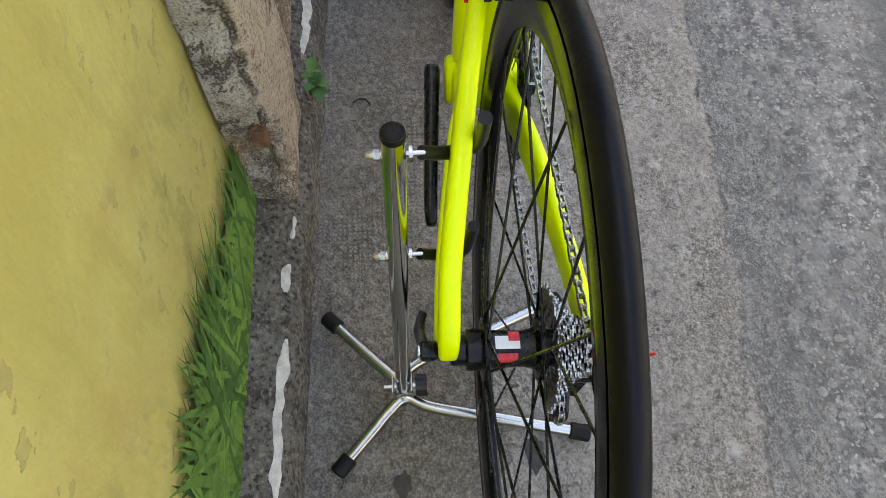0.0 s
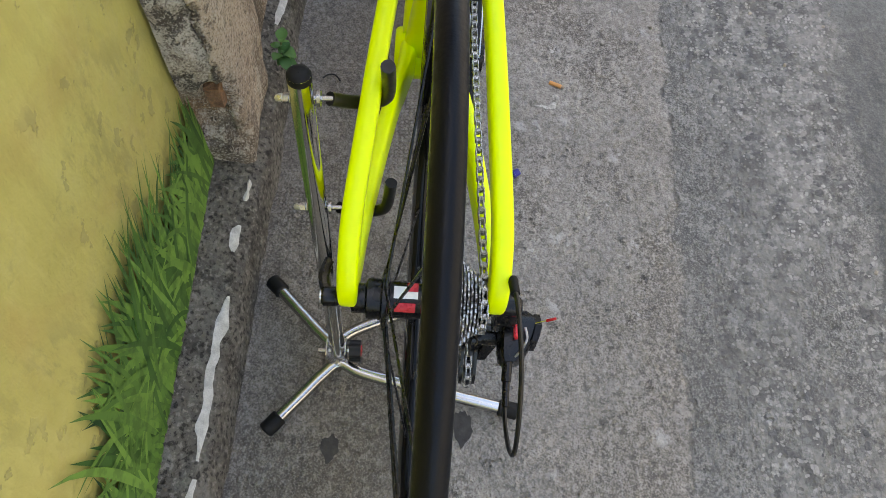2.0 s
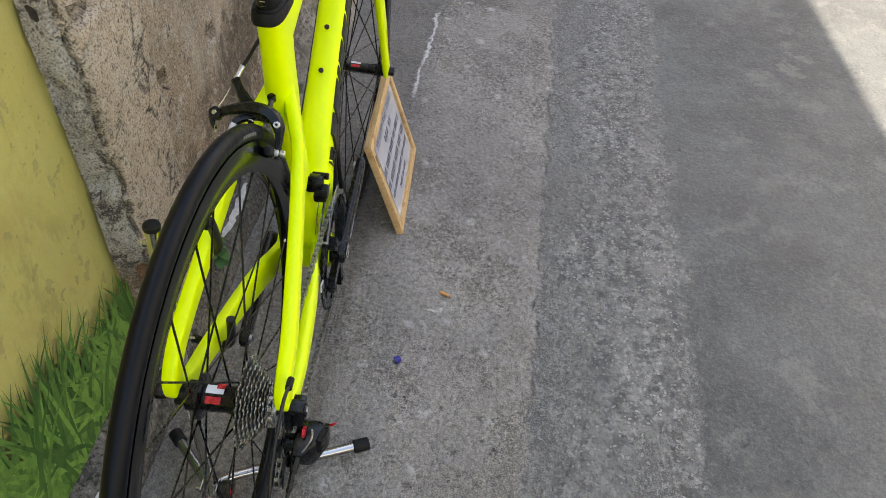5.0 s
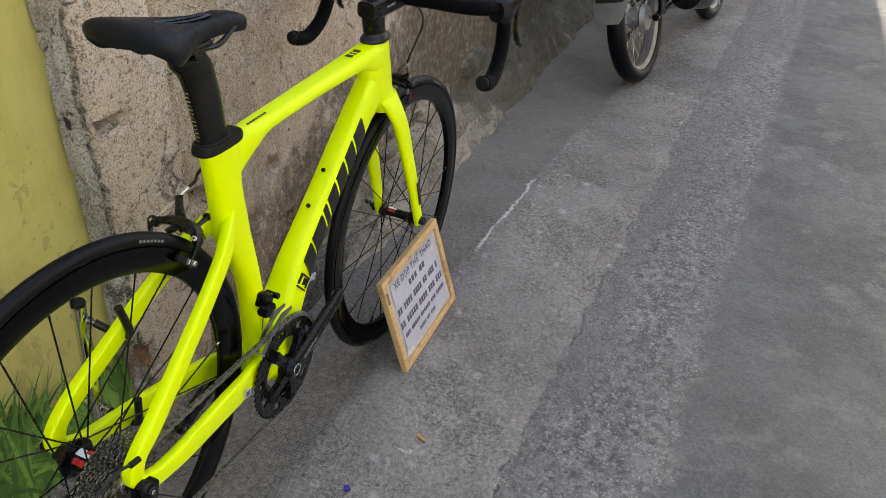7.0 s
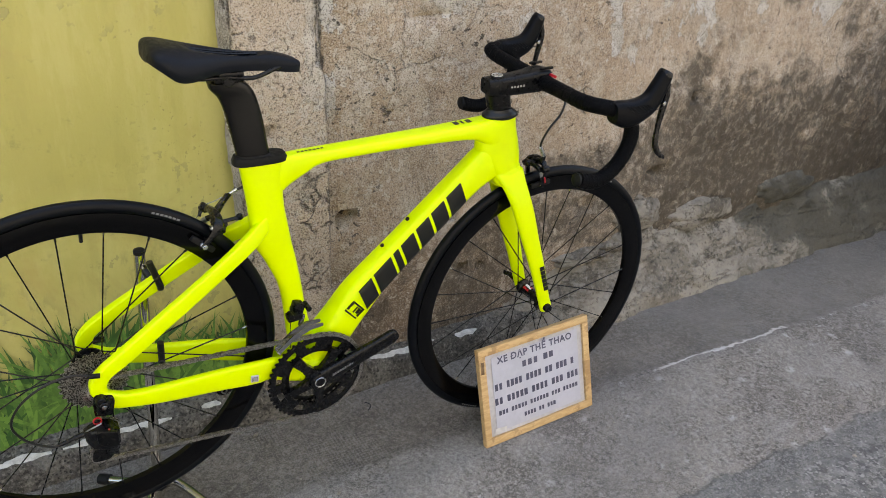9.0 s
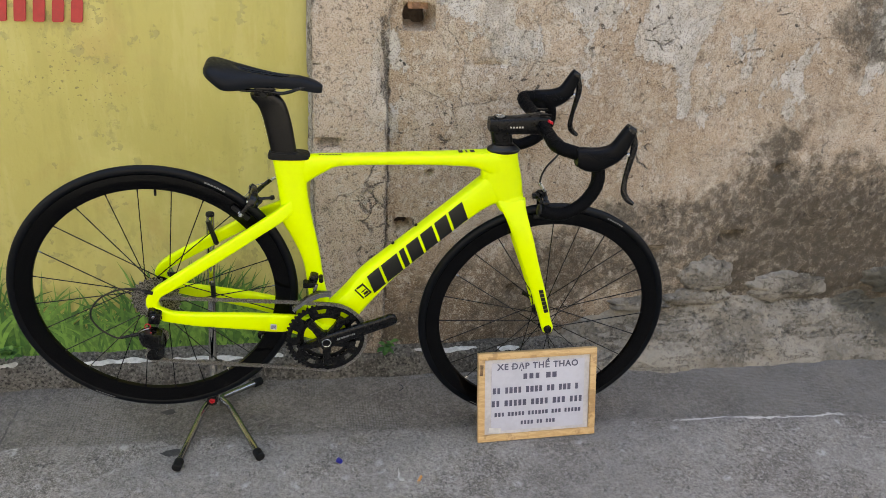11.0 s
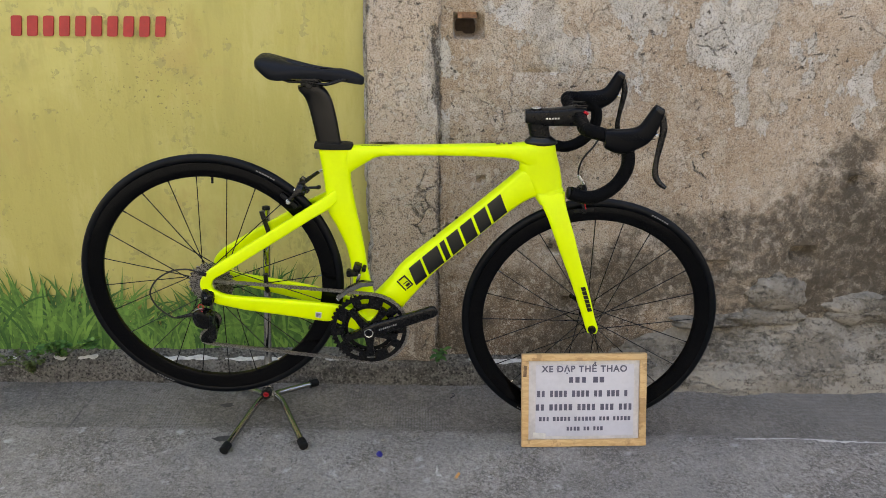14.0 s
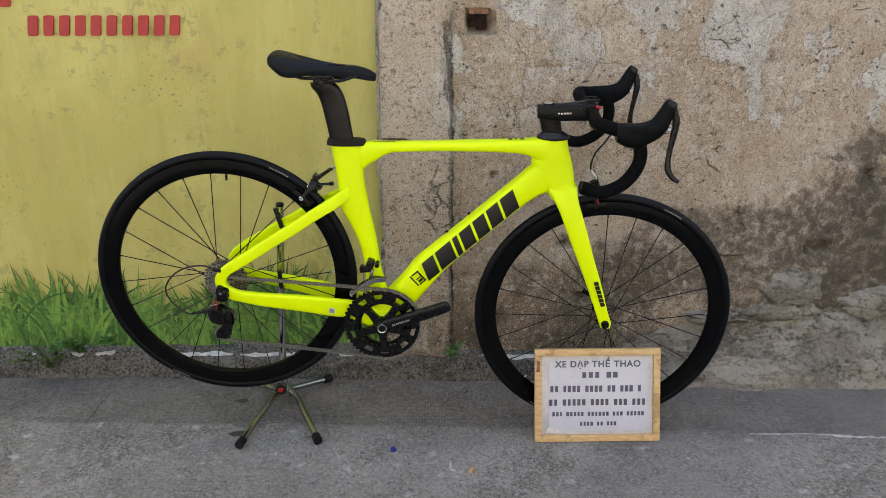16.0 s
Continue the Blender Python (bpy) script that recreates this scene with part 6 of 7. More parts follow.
def build_decals(bike):
    """Plain black blocks in place of the maker's lettering."""
    d = Vector((0.675, 0.738))
    n = Vector((-0.738, 0.675))
    o = Vector((0.5215, 0.400))
    widths = (0.040, 0.053, 0.018, 0.040, 0.040, 0.040, 0.045)
    half = lambda x: float(np.interp(x, (0.50, 0.535, 0.57, 0.632, 0.694, 0.757), (0.0330, 0.0290, 0.0266, 0.0251, 0.0246, 0.0241)))
    for s in (-1, 1):
        at = 0.0
        for w in widths:
            bm = bmesh.new()
            near, far = [], []
            for k in range(9):
                h = -0.004 + 0.048 * k / 8
                swell = (1 - min(0.98, abs((h - 0.0226) / 0.0345)) ** 3.4) ** (1 / 3.4)
                for e, q in ((0, -0.006 + 0.017 * k / 8), (1, w - 0.009 + 0.017 * k / 8)):
                    p = o + d * (at + q) + n * h
                    mid = p.x - h * n.x + 0.02 * n.x
                    near.append(bm.verts.new((p.x, s * (half(mid) * swell - 0.003), p.y)))
                    far.append(bm.verts.new((p.x, s * (half(mid) * swell + 0.0007), p.y)))
            for k in range(8):
                a, b = 2 * k, 2 * k + 2
                bm.faces.new((far[a], far[a + 1], far[b + 1], far[b]))
                bm.faces.new((far[a], near[a], near[b], far[b]))
                bm.faces.new((far[a + 1], far[b + 1], near[b + 1], near[a + 1]))
            bm.faces.new((far[0], near[0], near[1], far[1]))
            bm.faces.new((far[16], far[17], near[17], near[16]))
            bm.normal_update()
            bmesh.ops.recalc_face_normals(bm, faces=bm.faces[:])
            part("decal_block", bm, M_INK, bike, "", 0)
            at += w + 0.0045
    for s in (-1, 1):
        bm = bmesh.new()
        for k in range(6):
            x, z = 0.934 + 0.0052 * k, 0.449 - 0.0112 * k
            slab(bm, [(x, z), (x + 0.011, z + 0.003), (x + 0.0155, z - 0.0065), (x + 0.0045, z - 0.0095)], s * 0.0588, s * 0.0600)
        part("fork_decal", steered(bm), M_INK, bike, "", 0)
    for k, w in enumerate((0.010, 0.004, 0.010)):
        bm = block(bmesh.new(), (w, 0.014, 0.0006), pose(0.678 + 0.014 * k, 0.0, 0.7788 + 0.0019 * k, 0, -7.7))
        part("top_decal", bm, M_INK, bike, "", 0)
    for k in range(7):
        bm = block(bmesh.new(), (0.005, 0.004, 0.0005), pose(0.352 + 0.0075 * k, -0.004, 0.7372 + 0.0009 * k, 0, -7.7))
        part("top_decal", bm, M_INK, bike, "", 0)
    bm = bmesh.new()
    for q, h, w, t in ((-0.036, 0.004, 0.003, 0.034), (-0.030, 0.004, 0.020, 0.003), (-0.030, 0.035, 0.020, 0.003), (-0.012, 0.004, 0.003, 0.034), (-0.028, 0.020, 0.014, 0.002), (-0.026, 0.010, 0.012, 0.006)):
        pts = [o + d * (q + a) + n * (h + b) for a, b in ((0, 0), (w, 0), (w, t), (0, t))]
        slab(bm, [(p.x, p.y) for p in pts], -0.0325, -0.0285)
    part("badge_decal", bm, M_INK, bike, "", 0)
    bm = bmesh.new()
    slab(bm, [(0.272, 0.287), (0.287, 0.286), (0.287, 0.301), (0.272, 0.302)], -0.0562, -0.0545)
    tag = part("code_sticker", bm, plain("grey tag film", (0.55, 0.54, 0.60), 0.5), bike, "small square grey sticker", 0)
    bm = bmesh.new()
    for k in range(5):
        slab(bm, [(0.2745 + 0.0022 * k, 0.289), (0.2755 + 0.0022 * k, 0.289), (0.2755 + 0.0022 * k, 0.299), (0.2745 + 0.0022 * k, 0.299)], -0.0566, -0.0558)
    part("sticker_bar", bm, M_INK, tag, "", 0)
    bm = bmesh.new()
    for k in range(9):
        a = CRANK
        c = Vector((BB[0] + math.cos(a) * (0.030 + 0.0055 * k), BB[1] + math.sin(a) * (0.030 + 0.0055 * k)))
        slab(bm, [(c.x - 0.0018, c.y - 0.003), (c.x + 0.0018, c.y - 0.002), (c.x + 0.0018, c.y + 0.003), (c.x - 0.0018, c.y + 0.002)], -0.0722, -0.0690)
    part("crank_decal", bm, M_ALLOY, bike, "", 0)


def build_bike():
    bike = thing("road_bike", "fluorescent yellow road bike with black wheels, propped on a stand", "bicycle", BIKE)
    build_frame(bike)
    build_wheel(bike, "rear_wheel", 0.0, 24, True)
    build_wheel(bike, "front_wheel", BASE, 24, False)
    build_saddle(bike)
    build_cockpit(bike)
    build_drive(bike)
    build_derailleurs(bike)
    build_brakes(bike)
    build_decals(bike)


build_bike()


# ---- the display stand ----
def build_stand():
    stand = thing("bike_stand", "chromed steel display stand with black rubber feet", "bike stand")
    top, foot = Vector((0.134, 0.122, 0.606)), Vector((0.102, 0.145, 0.050))
    d = (top - foot).normalized()
    part("pole", rod(bmesh.new(), foot, top, 0.0104, 28), M_CHROME, stand, "", 60)
    bm = bmesh.new()
    rings = []
    for r, h in ((0.0105, -0.007), (0.0108, -0.006), (0.0108, -0.001), (0.0100, 0.0010), (0.006, 0.0020), (0.0005, 0.0022)):
        u = d.orthogonal().normalized()
        v = d.cross(u)
        rings.append([bm.verts.new(top + d * h + (u * math.cos(k * math.pi / 10) + v * math.sin(k * math.pi / 10)) * r) for k in range(20)])
    for a, b in zip(rings, rings[1:]):
        ring_faces(bm, a, b)
    part("pole_cap", bm, M_RUBBER, stand, "worn black end cap", 60)
    for hook in (((0.134, 0.1200, 0.575), (0.150, 0.060, 0.556), (0.136, 0.049, 0.615)), ((0.124, 0.128, 0.411), (0.135, 0.069, 0.391), (0.135, 0.054, 0.442))):
        p, low, end = (Vector(h) for h in hook)
        bolt = rod(bmesh.new(), p + Vector((0, 0.022, 0)), p + Vector((0, -0.023, 0)), 0.0026, 12)
        arm = part("hook", bolt, M_STEEL, stand, "bolted arm in a black sleeve")
        nut = rod(bmesh.new(), p + Vector((0, 0.0145, 0)), p + Vector((0, 0.0195, 0)), 0.0050, 6)
        rod(nut, p + Vector((0, 0.0105, 0)), p + Vector((0, 0.0135, 0)), 0.0062, 16)
        part("nut", nut, M_STEEL, arm)
        part("acorn_nut", turned(bmesh.new(), [(0.0038, 0.0195), (0.0038, 0.023), (0.0026, 0.026), (0.0005, 0.027)], 12, p), M_ALLOY, arm)
        part("washer", rod(bmesh.new(), p + Vector((0, -0.0095, 0)), p + Vector((0, -0.0125, 0)), 0.0072, 16), M_STEEL, arm)
        path = [p + Vector((0, -0.020, 0)), p.lerp(low, 0.62) + Vector((0, 0, -0.005)), low + Vector((0, 0.004, -0.004)), low + Vector((-0.001, -0.008, 0.008)), end]
        sleeve = sweep(bmesh.new(), path, 0.0062, 12, 6)
        part("sleeve", sleeve, M_PLASTIC, arm, "shiny black rubber sleeve", 60)
    # clamp at the foot of the pole
    c = Vector((0.101, 0.146, 0.045))
    bm = bmesh.new()
    for s in (-1, 1):
        block(bm, (0.026, 0.0025, 0.036), Matrix.Translation(c + Vector((0, 0.013 * s, 0.006))), 0.001)
    block(bm, (0.026, 0.028, 0.0025), Matrix.Translation(c + Vector((0, 0, -0.013))), 0.001)
    part("bracket", bm, M_STEEL, stand, "bent steel bracket")
    part("bracket_bolt", rod(bmesh.new(), c + Vector((0, 0.026, 0.008)), c + Vector((0, -0.020, 0.008)), 0.0035, 12), M_STEEL, stand)
    knob = bmesh.new()
    k0 = c + Vector((0, -0.018, 0.008))
    outline = []
    for k in range(48):
        a = 2 * math.pi * k / 48
        r = 0.0150 + 0.0012 * math.cos(8 * a)
        outline.append((k0.x + r * math.cos(a), k0.z + r * math.sin(a)))
    slab(knob, outline, k0.y - 0.016, k0.y)
    knob = part("knob", knob, M_PLASTIC, stand, "ribbed black clamping knob")
    part("knob_disc", turned(bmesh.new(), [(0.0005, -0.0166), (0.0075, -0.0166), (0.0085, -0.0150)], 20, k0), M_RED, knob, "red centre disc")
    # two bent legs, bolted under the bracket
    for a, b, e in (((0.222, 0.254, 0.014), (0.126, 0.165, 0.030), (0.233, -0.087, 0.013)), ((0.000, 0.238, 0.014), (0.086, 0.155, 0.031), (0.030, -0.104, 0.013))):
        a, b, e = Vector(a), Vector(b), Vector(e)
        mid = b + Vector((-0.004 if a.x > 0.1 else 0.004, -0.012, 0.001))
        legs = part("leg", sweep(bmesh.new(), [a, a.lerp(b, 0.55), a.lerp(b, 0.86), mid, b.lerp(e, 0.18), b.lerp(e, 0.55), e], 0.0086, 18, 6), M_STEEL, stand, "bent bright steel leg", 60)
        for p, q in ((a, a.lerp(b, 0.2)), (e, e.lerp(b, 0.12))):
            d2 = (q - p).normalized()
            part("rubber_foot", rod(bmesh.new(), p - d2 * 0.007, p + d2 * 0.022, 0.0120, 18, 0.002), M_RUBBER, legs, "black rubber foot")
    for x in (0.087, 0.120):
        part("leg_bolt", rod(bmesh.new(), (x, 0.146, 0.012), (x, 0.146, 0.043), 0.0038, 10, 0.001), M_STEEL, stand)


# ---- the sign ----
def build_sign():
    w, h = 0.334, 0.250
    lean = math.degrees(math.asin(0.063 / 0.250))
    m = Matrix.Translation((0.8105, -0.088, 0.002)) @ pose(0, 0, 0, 0, 0, 0.6) @ pose(0, 0, 0, -lean)
    sign = thing("shop_sign", "wood-framed paper shop sign leaning on the front wheel", "sign", m)
    t, d = 0.0185, 0.016
    for name, (x, z, lx, lz) in (("frame_bar", (w / 2, h - t / 2, w, t)), ("frame_bar", (w / 2, t / 2, w, t)), ("frame_bar", (t / 2, h / 2, t, h - 2 * t)), ("frame_bar", (w - t / 2, h / 2, t, h - 2 * t))):
        part(name, block(bmesh.new(), (lx, d, lz), pose(x, d / 2, z), 0.0015), M_WOOD, sign, "pale varnished wooden frame bar")
    part("backing", block(bmesh.new(), (w - 2 * t, 0.004, h - 2 * t), pose(w / 2, d - 0.004, h / 2)), M_WOOD, sign, "", 0)
    bm = bmesh.new()
    n, k = 16, 12
    grid = [[bm.verts.new((t + (w - 2 * t) * i / n, 0.0075 + 0.0012 * hills(i * 0.3, 0, j * 0.3, 0.9), t + (h - 2 * t) * j / k)) for j in range(k + 1)] for i in range(n + 1)]
    for a, b in zip(grid, grid[1:]):
        for j in range(k):
            bm.faces.new((a[j], b[j], b[j + 1], a[j + 1]))
    part("plastic_sleeve", bm, plain("hazy clear film over card", (0.52, 0.50, 0.50), 0.22, var=0.12, scale=12, coat=0.5), sign, "hazy plastic film", 60)
    sheet = part("paper_sheet", block(bmesh.new(), (w - 2 * t - 0.034, 0.0006, h - 2 * t - 0.020), pose(w / 2 + 0.002, 0.0056, h / 2 - 0.001)), M_PAPER, sign, "printed white paper", 0)
    def lettering(body):
        word = bpy.data.curves.new("word", "FONT")
        word.body, word.size, word.align_x = body, 0.0238, "LEFT"
        word.space_character, word.offset = 1.12, 0.0007
        tmp = new("tmp_word", word)
        me = bpy.data.meshes.new_from_object(tmp)
        bpy.data.objects.remove(tmp)
        xs = [v.co.x for v in me.vertices]
        return me, min(xs), max(xs)
    me, left, right = lettering("XE DẠP THỂ THAO")
    _, dl, dr = lettering("D")
    _, xl, xr = lettering("XE D")
    place = pose(w / 2 - (left + right) / 2, 0.0048, 0.2010, 90)
    me.transform(place)
    me.materials.clear()
    me.materials.append(M_PRINT)
    line = new("heading", me)
    line.parent = sheet
    tagged(line, "printed heading")
    stroke = block(bmesh.new(), ((dr - dl) * 0.62, 0.0014, 0.0004), Matrix.Translation((xr - (dr - dl) * 0.86, 0.0086, 0)))
    stroke.transform(place)
    part("letter_stroke", stroke, M_PRINT, sheet, "", 0)
    rng = random.Random(4)
    for z, size, groups, x0, x1 in ((0.1715, 0.0160, (3, 2), 0.124, 0.224), (0.1335, 0.0175, (2, 4, 4, 2, 3, 1), 0.040, 0.286), (0.0970, 0.0175, (2, 5, 4, 3, 3), 0.037, 0.298), (0.0685, 0.0115, (3, 5, 6, 3, 5), 0.046, 0.294), (0.0420, 0.0110, (4, 2, 3), 0.120, 0.220)):
        total = sum(groups) + 0.8 * (len(groups) - 1)
        u = (x1 - x0) / total
        x = x0
        for g in groups:
            bm = bmesh.new()
            for j in range(g):
                block(bm, (u * rng.uniform(0.58, 0.74), 0.0006, size * rng.uniform(0.94, 1.0)), pose(x + u * (j + 0.45), 0.0049, z + size / 2))
            part("print_bar", bm, M_PRINT, sheet, "", 0)
            x += u * (g + 0.8)
    # a scrap of tape and scuffs on the frame
    part("tape_scrap", block(bmesh.new(), (0.034, 0.0006, 0.014), pose(0.048, 0.0044, 0.030, 0, 6)), plain("clear tape", (0.60, 0.58, 0.55), 0.2, coat=0.5), sign, "shiny tape scrap", 0)
    part("scuff", block(bmesh.new(), (0.009, 0.0006, 0.030), pose(0.0085, -0.0006, 0.205, 0, 4)), plain("dark scuff", (0.20, 0.12, 0.06), 0.7, var=0.4, scale=90), sign, "dark scuff", 0)


# ---- the wall's painting and numbers ----
def build_mural():
    """Flat painted blades, a dark layer behind and brighter ones before it."""
    rng = random.Random(11)
    for layer, (count, mat, hmin, hmax, wmin, wmax) in enumerate(((1200, M_GRASSDARK, 0.06, 0.19, 0.0055, 0.0115), (700, M_GRASS, 0.09, 0.22, 0.0050, 0.0105), (330, M_GRASS, 0.14, 0.27, 0.0038, 0.0075))):
        bm = bmesh.new()
        for i in range(count):
            x = 0.388 - (rng.random() ** 1.45) * 2.6
            clump = 0.5 + 0.5 * math.sin(x * 7.3 + 1.3 + 1.8 * math.sin(x * 3.1))
            tall = (hmin + (hmax - hmin) * rng.random() ** 1.3) * (0.62 + 0.50 * clump) * (1.18 + 0.30 * min(1, max(0, (x + 0.5) / 0.3)))
            tall = min(tall, 0.285 - 0.04 * rng.random())
            z0 = 0.066 + rng.random() ** 1.5 * 0.05 * clump * (0.5 + layer * 0.5)
            lean = rng.gauss(-0.03, 0.40)
            curl = rng.gauss(0, 0.5) if rng.random() < 0.35 else rng.gauss(0, 0.15)
            w = rng.uniform(wmin, wmax)
            y = Y_YELLOW - 0.0050 - 0.0011 * layer - 0.0010 * rng.random()
            left, right = [], []
            cx, cz, ang = x, z0, lean * 0.4
            for k in range(8):
                t = k / 7
                ww = w * min(1.0, 0.45 + 1.6 * t) * (1 - t ** 2.2) + 0.0002
                nx, nz = math.cos(ang), -math.sin(ang)
                lim = lambda q: min(q, 0.396)
                left.append(bm.verts.new((lim(cx - nx * ww), y, cz - nz * ww)))
                right.append(bm.verts.new((lim(cx + nx * ww), y, cz + nz * ww)))
                ang += (lean * 0.22 + curl * 0.45 * t)
                cx += math.sin(ang) * tall / 7
                cz += math.cos(ang) * tall / 7
            for k in range(7):
                bm.faces.new((left[k], right[k], right[k + 1], left[k + 1]))
        ob = part("painted_grass", bm, mat, None, "", 0)
        tagged(ob, ("dark green painted undergrowth on the yellow wall", "painted green grass blades on the yellow wall", "tall light green painted blades on the yellow wall")[layer], "mural", kind="stuff")


def build_wall_number():
    """Red painted numerals, kept as plain slanted bars."""
    row = thing("wall_number", "red painted bars in a row on the yellow wall", "painted sign")
    for k in range(10):
        bm = bmesh.new()
        x = -0.574 + 0.0432 * k
        pts = [(x, 1.0235), (x + 0.027, 1.0235), (x + 0.035, 1.0775), (x + 0.008, 1.0775)]
        slab(bm, rounded(pts, 0.006, 3), Y_YELLOW - 0.0075, Y_YELLOW - 0.001)
        part("numeral_bar", bm, M_REDPAINT, row, "", 0)
    for k in range(2):
        bm = bmesh.new()
        x = -0.690 + 0.046 * k
        slab(bm, rounded([(x, 1.100), (x + 0.034, 1.100), (x + 0.044, 1.155), (x + 0.010, 1.155)], 0.006, 3), Y_YELLOW - 0.0075, Y_YELLOW - 0.001)
        part("numeral_bar", bm, M_REDPAINT, row, "", 0)


# ---- bits in the wall and on the ground ----
def rough_lump(size, seed, cuts=2):
    bm = bmesh.new()
    bmesh.ops.create_cube(bm, size=1.0)
    bmesh.ops.subdivide_edges(bm, edges=bm.edges[:], cuts=cuts, use_grid_fill=True)
    for v in bm.verts:
        v.co = Vector((v.co.x * size[0], v.co.y * size[1], v.co.z * size[2]))
        v.co += v.co.normalized() * min(size) * 0.22 * noise.noise(v.co * 60 + Vector((seed, 0, 0)))
    return bm


def build_wall_bits():
    for x, y, z, s, seed, col in ((0.670, Y_PLASTER + 0.030, 1.090, (0.052, 0.05, 0.020), 1, M_BRICK), (0.668, Y_PLASTER + 0.09, 1.05, (0.08, 0.02, 0.05), 2, M_HOLE), (0.642, Y_PLASTER + 0.062, 0.478, (0.06, 0.02, 0.05), 3, M_HOLE), (0.409, 0.318, 0.236, (0.026, 0.020, 0.040), 4, M_BRICK), (0.43, 0.342, 0.737, (0.09, 0.02, 0.035), 6, M_HOLE)):
        bm = rough_lump(s, seed, 3)
        bm.transform(Matrix.Translation((x, y, z)))
        tagged(part("broken_brick" if col is M_BRICK else "hollow_fill", bm, col, None, "", 60), "broken red brick left in a wall hole" if col is M_BRICK else "dark rough lump at the back of a wall hole", "brick" if col is M_BRICK else "rubble", kind="structure")


def leaf(bm, base, aim, size, droop=0.3):
    """One oval leaf with a fold along its middle."""
    aim = Vector(aim).normalized()
    side = aim.cross(Vector((0, 0, 1)))
    side = side.normalized() if side.length > 0.01 else Vector((1, 0, 0))
    up = side.cross(aim)
    l, c, r = [], [], []
    for k in range(5):
        t = k / 4
        w = size * 0.36 * math.sin(math.pi * min(1, t * 0.92 + 0.05)) ** 0.8
        p = Vector(base) + aim * size * t - Vector((0, 0, 1)) * size * droop * t * t
        c.append(bm.verts.new(p))
        l.append(bm.verts.new(p + side * w + up * w * 0.3))
        r.append(bm.verts.new(p - side * w + up * w * 0.3))
    for k in range(4):
        bm.faces.new((l[k], c[k], c[k + 1], l[k + 1]))
        bm.faces.new((c[k], r[k], r[k + 1], c[k + 1]))


def build_weeds():
    rng = random.Random(5)
    for x, y, z, label, tall, leaves, size, mat, dry in ((0.600, 0.272, 0.086, "small green broad-leaved weed growing from the kerb", 0.030, 15, 0.026, M_LEAF, False), (-0.560, 0.328, 0.074, "straggly green weed growing on the kerb", 0.115, 190, 0.020, M_LEAF, True), (-0.640, 0.292, 0.040, "half-dry weed hanging down the kerb face", 0.105, 170, 0.017, M_DRY, True)):
        plant = thing("weed", label, "plant", Matrix.Translation((x, y, z)))
        stems, crown = bmesh.new(), bmesh.new()
        tips = []
        for k in range(9 if dry else 6):
            a = rng.uniform(0, 2 * math.pi)
            reach = rng.uniform(0.3, 1.0) * tall * (1.2 if dry else 0.55)
            out = Vector((math.cos(a) * reach, -abs(math.sin(a)) * reach * 0.6, tall * rng.uniform(0.45, 1.0) * (0.75 if dry else 1)))
            mid = out * 0.5 + Vector((0, 0, tall * 0.12))
            sweep(stems, [(0, 0, -0.01), mid, out], [0.0012, 0.001, 0.0006], 5, 3)
            tips.append((mid, out))
        for k in range(leaves):
            mid, out = tips[k % len(tips)]
            t = rng.random()
            base = mid.lerp(out, t) if k % 3 else mid * t
            leaf(crown, base, (rng.gauss(0, 1), rng.gauss(-0.4, 0.8), rng.uniform(0.0, 0.8)), size * rng.uniform(0.6, 1.15))
        part("stem", stems, M_DRY, plant)
        part("leaves", crown, mat, plant, "", 80)


def on_ground(x, y):
    return ground_height(x, y)


